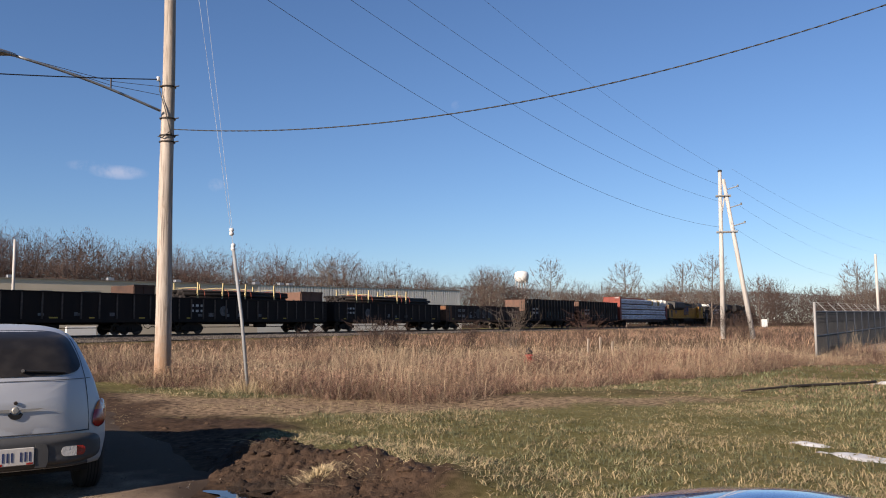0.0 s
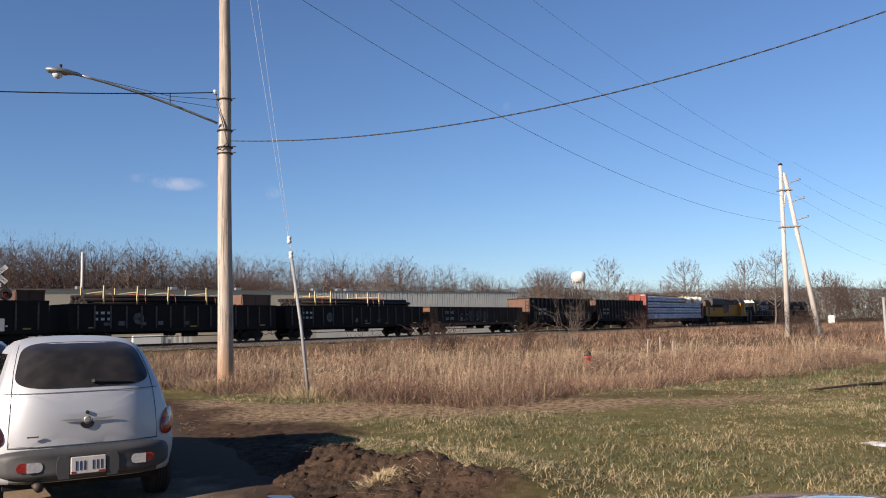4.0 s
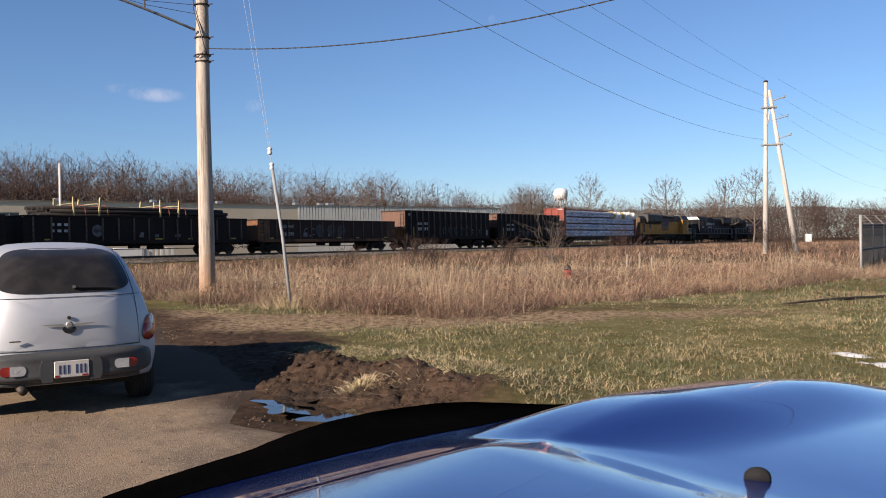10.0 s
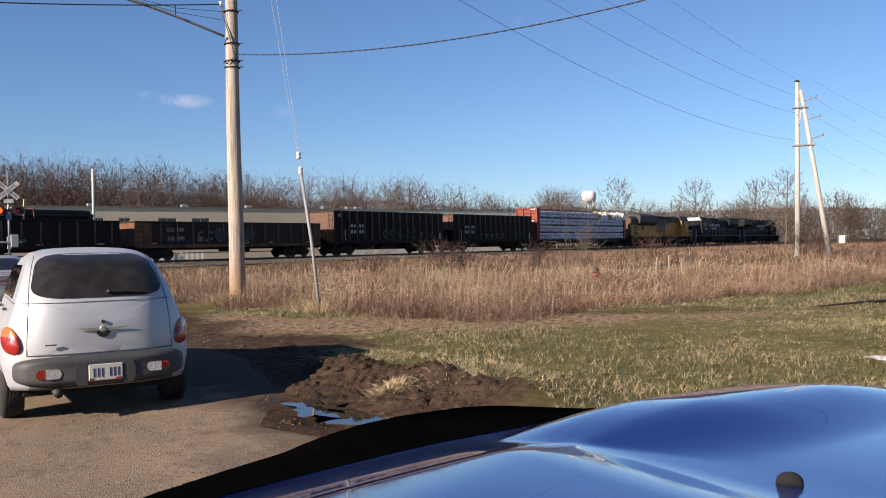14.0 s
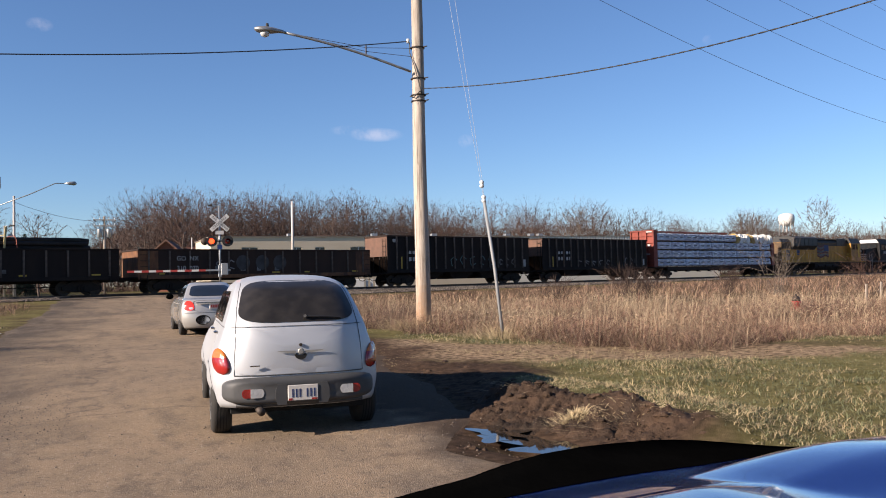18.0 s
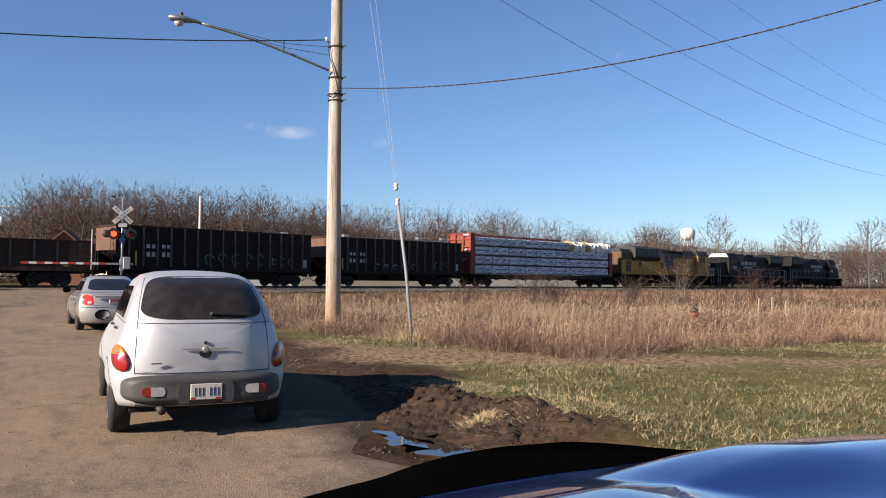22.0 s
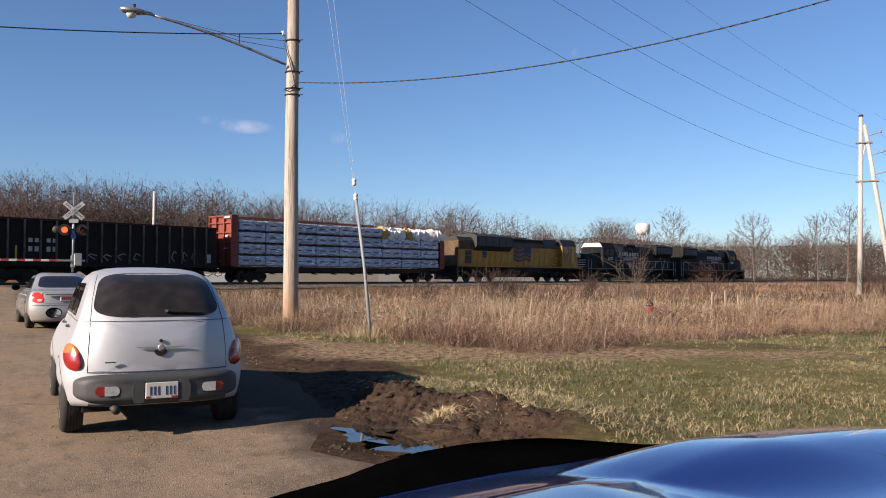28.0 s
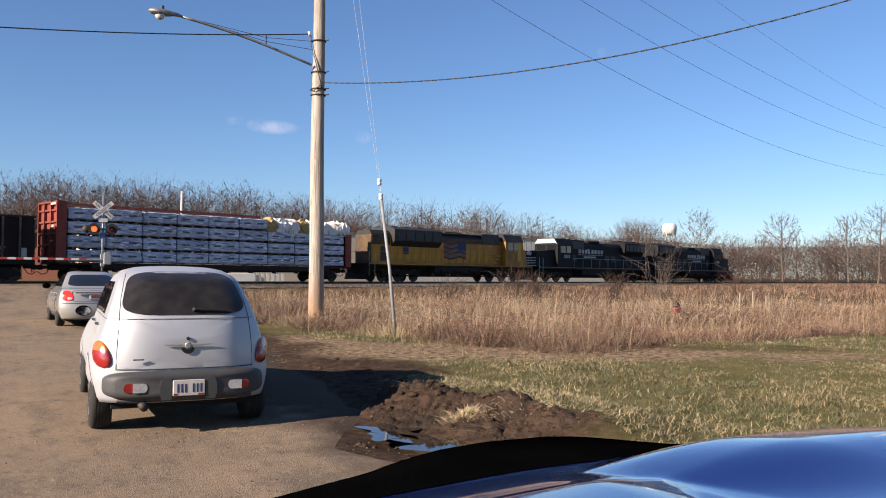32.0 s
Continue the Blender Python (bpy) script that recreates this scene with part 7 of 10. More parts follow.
def sedan():
    o = np.array([-12.72, 19.75])
    G = float(bed(*o)) + 0.01
    e = thing("sedan", Matrix.Translation((*o, G)) @ Matrix.Rotation(radians(39.5), 4, "Z"), "champagne silver sedan waiting at the crossing", "car", "waiting cars")
    b = Body(
        [(0.2, 0.76), (0.4, 0.83), (0.65, 0.845), (0.85, 0.81), (0.94, 0.76), (0.97, 0.72), (1.1, 0.66), (1.25, 0.59), (1.35, 0.52), (1.40, 0.42), (1.42, 0.2)],
        [(0.2, -0.88), (0.35, -0.95), (0.6, -0.93), (0.8, -0.90), (0.93, -0.84), (0.96, -0.7), (0.975, -0.28), (1.1, 0.0), (1.25, 0.32), (1.36, 0.6), (1.42, 0.95)],
        [(0.2, 3.35), (0.4, 3.45), (0.6, 3.42), (0.8, 3.2), (0.92, 2.7), (0.97, 2.35), (1.15, 2.0), (1.3, 1.7), (1.4, 1.45), (1.42, 1.3)],
        wings=((0.0, 0.55, 0.03, 0.5, 0.3), (2.6, 0.55, 0.03, 0.5, 0.3)), cr=0.22, cf=0.5, p=4)
    lv = [0.2, 0.25, 0.3, 0.4, 0.5, 0.6, 0.7, 0.8, 0.87, 0.92, 0.94, 0.955, 0.965, 0.975, 1.0, 1.05, 1.1, 1.18, 1.25, 1.3, 1.35, 1.38, 1.4, 1.41, 1.42]
    part("body", b.shell(lv), M["silver_b"], e, "", True)
    part("rear_window", b.rear_patch(0.0, 1.165, 0.54, 0.145, 0.012, 6, taper=0.12), M["glass_dark"], e, "", True)
    part("boot_seam", b.rear_patch(0.0, 0.78, 0.56, 0.14, 0.004, 8, ring=0.03), M["seam"], e)
    for s in (-1, 1):
        lamp = part("tail_lamp", b.rear_patch(s * 0.67, 0.79, 0.12, 0.125, 0.014, 2.6, taper=0.25), M["lamp_glow"], e, "red tail lamp with a weak glow added for the sun on it", True)
        part("reversing_lamp", b.rear_patch(s * 0.62, 0.72, 0.05, 0.03, 0.018, 3), M["lamp_clear"], lamp)
    bm = bmesh.new()
    box(bm, -0.17, 0.17, -0.945, -0.90, 0.69, 0.83, 0.01)
    pl = part("number_plate", bm, M["plate_white"], e)
    bm = bmesh.new()
    for i in range(6):
        box(bm, -0.13 + 0.045 * i, -0.10 + 0.045 * i, -0.949, -0.9455, 0.725, 0.80)
    part("plate_bars", bm, M["lamp_red"], pl)
    bm = bmesh.new()
    box(bm, -0.5, 0.5, -0.96, -0.9, 0.845, 0.875, 0.01)
    part("boot_trim", bm, M["chrome"], e)
    part("bumper_seam", b.rear_patch(0.0, 0.60, 0.80, 0.006, 0.004, 8), M["seam"], e)
    bm = bmesh.new()
    box(bm, -0.7, 0.7, -0.5, 3.1, 0.15, 0.22)
    part("underbody", bm, M["well"], e)
    for s in (-1, 1):
        for y_ in (0.0, 2.6):
            well(e, y_, 0.37, s, b)
            car_wheel(e, s * 0.85, y_, 0.305, 0.19, s)
        part("side_window", b.side_patch(0.32, 1.02, 1.0, 1.33, 0.006, s, 0.42, 0.0), M["glass_dark"], e)
        part("side_window", b.side_patch(1.1, 2.1, 1.0, 1.33, 0.006, s, 0.0, -0.55), M["glass_dark"], e)
        part("door_seam", b.side_patch(1.055, 1.065, 0.3, 0.98, 0.004, s), M["seam"], e)
        for y_ in (0.7, 1.75):
            bm = bmesh.new()
            x = b.side(y_, 0.82)
            tube(bm, [(s * (x + 0.0), y_ - 0.09, 0.83), (s * (x + 0.03), y_ - 0.05, 0.83), (s * (x + 0.03), y_ + 0.05, 0.83), (s * (x + 0.0), y_ + 0.09, 0.83)], 0.014, 6)
            part("door_handle", bm, M["silver_b"], e)
        bm = bmesh.new()
        bmesh.ops.create_icosphere(bm, subdivisions=2, radius=1)
        for v in bm.verts:
            v.co = Vector((s * 0.93 + v.co.x * 0.11, 2.05 + v.co.y * 0.07, 1.0 + v.co.z * 0.08))
        part("door_mirror", bm, M["black_gloss"], e, "", True)
    # seats seen through the rear glass stay dark behind it


def glow(name, col, strength):
    m = mat(name, col, rough=0.15, scale=10, bump=0.0, coat=1.0)
    b = m.node_tree.nodes["Principled BSDF"]
    b.inputs["Emission Color"].default_value, b.inputs["Emission Strength"].default_value = (*col, 1), strength
    return m


# weak emission added to the sedan's red lenses for a sunlit look
M["lamp_glow"] = glow("tail_lamp_glow", (0.80, 0.03, 0.015), 0.5)

OWN_YAW, BC = radians(38), 1.17


def hood_base(a, b):
    t = abs(b - BC)
    return 1.155 - 0.045 * (t / 0.93) ** 2.2 - 0.155 * max(0.0, a - 1.06) ** 1.15 - 0.03 * smooth(0.84, 0.95, t)


def hood_roll(a, b):
    """How far the bonnet rolls off towards its front corner."""
    onset = 1.10 - 0.25 * (0.94 - b + math.sqrt((0.94 - b) ** 2 + 0.012))
    k = a - onset
    return 0.15 * (0.5 * (min(k, 1.10 - onset) + math.sqrt(min(k, 1.10 - onset) ** 2 + 0.004)) - 0.0316) * smooth(1.1, 0.85, b) + 0.06 * max(0.0, a - 1.10) * smooth(1.0, 0.8, b)


def hood_z(a, b):
    """Height of the blue bonnet over its own plan: a ahead, b across, with a dome that ends in a crisp point."""
    left = 0.935 + 0.13 * (1 - smooth(0.80, 1.2, a)) if a < 1.25 else 0.935 + 0.9 * (a - 1.25)
    rise = min(max((b - left) / 0.34, 0.0), 1.0)
    back = min(max((2.1 - b) / 0.5, 0.0), 1.0)
    dome = math.sin(rise * 1.5708) * math.sin(back * 1.5708) * smooth(0.80, 1.04, a) * (1 - smooth(1.18, 1.42, a))
    return hood_base(a, b) + (hood_roll(1.34, b) - hood_roll(min(a, 1.34), b)) * smooth(0.24, 0.42, b) + 0.040 * dome


def hood_front(b):
    return float(np.interp(b, [0.24, 0.33, 0.45, 0.68, 0.92, 1.07, 1.2, 1.36, 1.55, 1.66, 1.78, 1.95, 2.1], [1.28, 1.36, 1.39, 1.40, 1.42, 1.41, 1.43, 1.43, 1.36, 1.29, 1.16, 1.06, 0.98]))


def shield_lip(b):
    return float(np.interp(b, [0.2, 0.26, 0.33, 0.45, 0.59, 0.70, 0.80, 0.92, 1.05, 1.20, 1.36, 1.55, 1.66, 1.78, 1.95, 2.13], [1.25, 1.33, 1.38, 1.42, 1.453, 1.51, 1.55, 1.57, 1.55, 1.505, 1.45, 1.375, 1.303, 1.172, 1.07, 0.99]))


def own_car():
    e = thing("blue_pickup", Matrix.Translation((0, 0, -0.1)) @ Matrix.Rotation(OWN_YAW, 4, "Z"), "glossy deep blue pickup with a domed bonnet and dark bug shield", "car")
    up = Matrix.Translation((0, 0, 0.1))
    bm = bmesh.new()
    nb, na = 170, 100
    rows = []
    for i in range(na + 1):
        row = []
        for j in range(nb + 1):
            b = BC + 0.93 * (-1 + 2 * j / nb)
            a = -0.12 + (hood_front(b) + 0.12) * i / na
            row.append(bm.verts.new((b, a, hood_z(a, b))))
        rows.append(row)
    last = rows[-1]
    rows.append([bm.verts.new((v.co.x, v.co.y + 0.015, v.co.z - 0.06)) for v in last])
    rows.append([bm.verts.new((v.co.x, v.co.y - 0.02, v.co.z - 0.14)) for v in last])
    for r0, r1 in zip(rows, rows[1:]):
        for i in range(nb):
            bm.faces.new((r0[i], r0[i + 1], r1[i + 1], r1[i]))
    hood = part("bonnet", bm, M["blue_car"], e, "glossy deep blue bonnet with a raised dome", True)
    hood.matrix_basis = up
    # bug shield along the front edge
    bm = bmesh.new()
    rows = [[], [], [], [], []]
    for j in range(121):
        t = -1 + 2 * j / 120
        b = BC + 0.955 * t
        tt = abs(b - BC)
        a = hood_front(b)
        lip = shield_lip(b) - a
        z = hood_base(a, b)
        dz = 0.027 * (1 - 0.8 * smooth(1.1, 1.4, b))
        jag = 0.004 * noise.noise(Vector((b * 60, 0, 0)))
        rows[0].append(bm.verts.new((b, a - 0.03, z + 0.006)))
        rows[1].append(bm.verts.new((b, a + lip * 0.45, z + dz * 0.5)))
        rows[2].append(bm.verts.new((b, a + lip + jag, z + dz)))
        rows[3].append(bm.verts.new((b, a + lip + jag, z + dz - 0.008)))
        rows[4].append(bm.verts.new((b, a + 0.02, z - 0.05)))
    for r0, r1 in zip(rows, rows[1:]):
        for i in range(120):
            bm.faces.new((r0[i], r0[i + 1], r1[i + 1], r1[i]))
    sh = part("bug_shield", bm, M["black_gloss"], e, "smoked black bug shield", True)
    sh.matrix_basis = up
    # washer jet
    bm = bmesh.new()
    prof = [(-0.055, 0.004, 0.004), (-0.03, 0.018, 0.012), (0.0, 0.027, 0.020), (0.025, 0.030, 0.026), (0.036, 0.027, 0.024)]
    rings = []
    for yy, hw, hh in prof:
        rings.append([bm.verts.new((hw * math.cos(q), -yy, hh * max(math.sin(q), -0.2))) for q in np.linspace(0, 6.2832, 13)[:-1]])
    skin(bm, rings)
    jet = part("washer_jet", bm, M["well"], hood, "black washer jet", True)
    ja, jb = 0.715, 1.05
    jet.matrix_basis = Matrix.Translation((jb, ja, hood_z(ja, jb) + 0.002)) @ Matrix.Rotation(radians(-62), 4, "Z") @ Matrix.Scale(0.62, 4)
    # wings, doors, cab
    for s in (-1, 1):
        bm = bmesh.new()
        pro = [(0.932, 1.068), (0.975, 1.035), (1.0, 0.95), (1.01, 0.7), (0.99, 0.45), (0.95, 0.35)]
        rings = []
        for a in np.linspace(-0.15, 1.22, 16):
            k = -0.10 * smooth(1.0, 1.25, a)
            rings.append([bm.verts.new((BC + s * (x + k * (z < 1.05)), a, z - 0.02 * smooth(0.95, 1.25, a))) for x, z in pro])
        skin(bm, rings if s < 0 else [r[::-1] for r in rings], False, False)
        w = part("front_wing", bm, M["blue_car"], e, "", True)
        w.matrix_basis = up
        for a in (0.55, -3.0):
            car_wheel(e, BC + s * 1.0, a, 0.39, 0.25, s)
        bm = bmesh.new()
        box(bm, *sorted((BC + s * 0.97, BC + s * 0.93)), -1.55, -0.16, 0.4, 1.12, 0.01)
        d = part("door", bm, M["blue_car"], e)
        d.matrix_basis = up
        bm = bmesh.new()
        hexa(bm, [(BC + s * 0.95, -0.35, 1.13), (BC + s * 0.93, -0.35, 1.13), (BC + s * 0.93, -1.5, 1.13), (BC + s * 0.95, -1.5, 1.13), (BC + s * 0.76, -0.95, 1.72), (BC + s * 0.74, -0.95, 1.72), (BC + s * 0.74, -1.45, 1.72), (BC + s * 0.76, -1.45, 1.72)])
        part("door_window", bm, M["glass_dark"], d)
    bm = bmesh.new()
    hexa(bm, [(BC - 0.9, -0.12, 1.13), (BC + 0.9, -0.12, 1.13), (BC + 0.9, -0.15, 1.13), (BC - 0.9, -0.15, 1.13), (BC - 0.72, -0.85, 1.74), (BC + 0.72, -0.85, 1.74), (BC + 0.72, -0.88, 1.74), (BC - 0.72, -0.88, 1.74)])
    part("windscreen", bm, M["glass_dark"], e).matrix_basis = up
    bm = bmesh.new()
    box(bm, BC - 0.76, BC + 0.76, -1.62, -0.86, 1.72, 1.80, 0.03)
    box(bm, BC - 0.93, BC + 0.93, -1.66, -1.56, 0.4, 1.74, 0.02)
    part("cab", bm, M["blue_car"], e).matrix_basis = up
    bm = bmesh.new()
    box(bm, BC - 0.95, BC + 0.95, -3.7, -1.7, 0.5, 1.05, 0.03)
    part("load_bed", bm, M["blue_car"], e).matrix_basis = up
    bm = bmesh.new()
    box(bm, BC - 0.8, BC + 0.8, 1.15, 1.32, 0.62, 0.98, 0.03)
    part("grille", bm, M["black_paint"], e).matrix_basis = up
    bm = bmesh.new()
    box(bm, BC - 0.93, BC + 0.93, 1.15, 1.42, 0.38, 0.6, 0.06)
    part("front_bumper", bm, M["chrome"], e).matrix_basis = up
    bm = bmesh.new()
    box(bm, BC - 0.85, BC + 0.85, -3.6, 1.0, 0.3, 0.5)
    part("chassis", bm, M["well"], e).matrix_basis = up


retro_wagon()
sedan()
own_car()

# ---- things along the road, in the field and beyond the track ----
M["brick"] = mat("brick_red", (0.33, 0.13, 0.08), (0.22, 0.09, 0.06), rough=0.85, scale=5)
M["roof_red"] = mat("roof_shingle", (0.16, 0.07, 0.055), (0.10, 0.05, 0.04), rough=0.9, scale=4)
M["beige"] = mat("beige_wall", (0.80, 0.68, 0.51), (0.68, 0.57, 0.42), rough=0.85, scale=0.5, var=0.6, bump=0.1)
M["beige_edge"] = mat("roof_edge", (0.30, 0.25, 0.20), (0.20, 0.17, 0.14), rough=0.85, scale=2)
M["siding"] = mat("pale_siding", (0.92, 0.88, 0.77), (0.78, 0.74, 0.64), rough=0.6, scale=0.6, var=0.5)
M["snow"] = mat("old_snow", (0.74, 0.74, 0.76), (0.50, 0.49, 0.47), rough=0.7, scale=5, var=0.6, bump=0.6, bscale=25)
M["mud"] = mat("wet_mud", (0.092, 0.055, 0.034), (0.028, 0.018, 0.012), rough=0.8, scale=5, var=0.9, bump=0.9, bscale=30, island=0.2, gloss=0.2)
M["straw"] = mat("straw", (0.66, 0.54, 0.33), (0.45, 0.34, 0.19), rough=0.9, scale=4, bump=0, island=0.35)
M["lens_red_on"] = glow("signal_red_lit", (1.0, 0.05, 0.012), 2.4)
M["lens_red_off"] = mat("signal_red", (0.30, 0.015, 0.012), (0.2, 0.01, 0.01), rough=0.2, scale=8, bump=0.0, coat=1.0)
M["blue_sign"] = mat("blue_sign", (0.05, 0.13, 0.42), (0.2, 0.26, 0.45), rough=0.5, scale=20, bump=0.0)
M["pvc"] = mat("white_pvc", (0.70, 0.68, 0.60), (0.45, 0.42, 0.34), rough=0.5, scale=3, var=0.6)
M["fence_steel"] = mat("dull_galvanised", (0.42, 0.41, 0.39), (0.30, 0.29, 0.28), rough=0.7, metal=0.2, scale=6, bump=0.05)
M["mesh_grey"] = mat("chain_link", (0.10, 0.10, 0.10), (0.06, 0.06, 0.06), rough=0.8, metal=0.0, scale=8, bump=0.0)


def polar(bearing, dist, z=None):
    x, y = -math.sin(radians(bearing)) * dist, math.cos(radians(bearing)) * dist
    return Vector((x, y, float(bed(x, y)) if z is None else z))


def crossing_signal(at, turn, front, label):
    """Mast with crossbuck, twin red lamps and, where it has one, a lowered gate."""
    e = thing("crossing_signal", Matrix.Translation(at) @ Matrix.Rotation(turn, 4, "Z"), label, "railroad signal", "crossing signals")
    bm = bmesh.new()
    rod(bm, (0, 0, -0.2), (0, 0, 5.0), 0.062, 0.05, 12)
    rod(bm, (0, 0, 4.96), (-0.5, 0, 5.02), 0.03)
    part("mast", bm, M["galv"], e, "silver mast", True)
    bm = bmesh.new()
    box(bm, -0.62, -0.36, -0.08, 0.08, 4.96, 5.06, 0.02)
    part("top_bracket", bm, M["dark_iron"], e)
    for k, s in enumerate((-1, 1)):
        bm = bmesh.new()
        box(bm, -0.61, 0.61, -0.006, 0.006, -0.114, 0.114)
        bl = part("crossbuck_blade", bm, M["white_paint"], e, "weathered white crossbuck blade")
        bl.matrix_basis = Matrix.Translation((0, -0.09 - 0.02 * k, 4.05)) @ Matrix.Rotation(s * radians(-42), 4, "Y")
        if front:
            words = ("RAIL", "ROAD") if k == 0 else ("CROSSING",)
            for w in words:
                off = 0 if len(words) == 1 else (-0.34 if w == "RAIL" else 0.34)
                letters(w, 0.19 if len(words) == 1 else 0.17, Matrix.Translation((off, -0.009, 0)) @ Matrix.Rotation(radians(90), 4, "X"), M["black_paint"], bl, depth=0.002)
    bm = bmesh.new()
    box(bm, -0.22, 0.22, -0.085, -0.075, 3.42, 3.62)
    part("track_sign", bm, M["white_paint"], e)
    bm = bmesh.new()
    rod(bm, (-0.6, -0.07, 3.05), (0.6, -0.07, 3.05), 0.03)
    rod(bm, (0, 0, 3.05), (0, -0.1, 3.05), 0.05)
    part("cross_arm", bm, M["dark_iron"], e)
    for s in (-1, 1):
        bm = bmesh.new()
        lathe(bm, [(0.02, -0.16), (0.30, -0.16), (0.30, -0.14), (0.11, -0.13), (0.09, 0.0), (0.02, 0.02)], (s * 0.42, 0, 3.05), 24, "y")
        head = part("lamp_head", bm, M["black_paint"], e, "round black lamp shield")
        bm = bmesh.new()
        lathe(bm, [(0.02, -0.178), (0.135, -0.174), (0.15, -0.161)], (s * 0.42, 0, 3.05), 20, "y")
        part("lamp_lens", bm, M["lens_red_on"] if s < 0 and front else M["lens_red_off"], head, "", True)
        bm = bmesh.new()
        pts = [(s * 0.42 + 0.14 * math.cos(a), 3.05 + 0.14 * math.sin(a)) for a in np.linspace(-0.35, 3.49, 15)]
        for (xa, za), (xb, zb) in zip(pts, pts[1:]):
            v = [bm.verts.new(c) for c in ((xa, -0.16, za), (xb, -0.16, zb), (xb, -0.42, zb), (xa, -0.42, za))]
            bm.faces.new(v)
        part("visor", bm, M["black_paint"], head)
    bm = bmesh.new()
    lathe(bm, [(0.02, 0.10), (0.21, 0.10), (0.20, 0.25), (0.1, 0.30)], (-0.78, -0.1, 3.05), 18, "y")
    part("side_lamp", bm, M["dark_iron"], e, "dark side lamp seen from behind", True)
    bm = bmesh.new()
    box(bm, -0.13, 0.13, -0.075, -0.065, 2.62, 2.86)
    part("emergency_sign", bm, M["blue_sign"], e, "small blue notice")
    bm = bmesh.new()
    box(bm, 0.06, 0.42, -0.2, 0.25, 1.2, 1.85, 0.03)
    box(bm, -0.1, 0.1, -0.1, 0.12, 1.1, 1.75, 0.02)
    mech = part("gate_mechanism", bm, M["galv"], e)
    if front:
        bm = bmesh.new()
        box(bm, -0.75, 0.55, -0.17, -0.11, 1.42, 1.52, 0.01)
        part("counterweight_arm", bm, M["galv"], e)
        n = 11
        for i in range(n):
            bm = bmesh.new()
            x0, x1 = -0.75 - 4.0 * i / n, -0.75 - 4.0 * (i + 1) / n
            z0, z1 = 1.47, 1.47
            box(bm, x1, x0, -0.165, -0.13, 1.42 - 0.0, 1.53)
            part("gate_segment", bm, M["white_paint"] if i % 2 else M["red_paint"], mech)


crossing_signal(polar(32.22, 47.0), ROAD_YAW - radians(4), True, "railroad crossing signal with white crossbuck, red lamp lit, gate lowered")
crossing_signal(polar(45.0, 62.0), ROAD_YAW + math.pi, False, "crossing signal beyond the track, seen from behind")


def hydrant():
    e = thing("fire_hydrant", Matrix.Translation((2.56, 25.9, float(bed(2.56, 25.9)) - 0.24)) @ Matrix.Rotation(0.4, 4, "Z"), "red fire hydrant with dark cap in the dry grass", "hydrant")
    bm = bmesh.new()
    lathe(bm, [(0.17, 0), (0.17, 0.05), (0.115, 0.07), (0.105, 0.55), (0.14, 0.56), (0.14, 0.60), (0.11, 0.62)], (0, 0, 0), 18)
    part("barrel", bm, M["red_paint"], e, "", True)
    bm = bmesh.new()
    lathe(bm, [(0.12, 0.62), (0.115, 0.68), (0.08, 0.74), (0.03, 0.77), (0.028, 0.82), (0.005, 0.825)], (0, 0, 0), 16)
    part("bonnet_cap", bm, M["dark_iron"], e, "dark domed cap", True)
    for a, r in ((0, 0.055), (math.pi, 0.055), (-math.pi / 2, 0.075)):
        bm = bmesh.new()
        d = Vector((math.cos(a), math.sin(a), 0))
        rod(bm, Vector((0, 0, 0.42)) + d * 0.08, Vector((0, 0, 0.42)) + d * 0.15, r, r, 12)
        rod(bm, Vector((0, 0, 0.42)) + d * 0.15, Vector((0, 0, 0.42)) + d * 0.18, 0.02, 0.02, 5)
        part("outlet", bm, M["red_paint"], e)


hydrant()


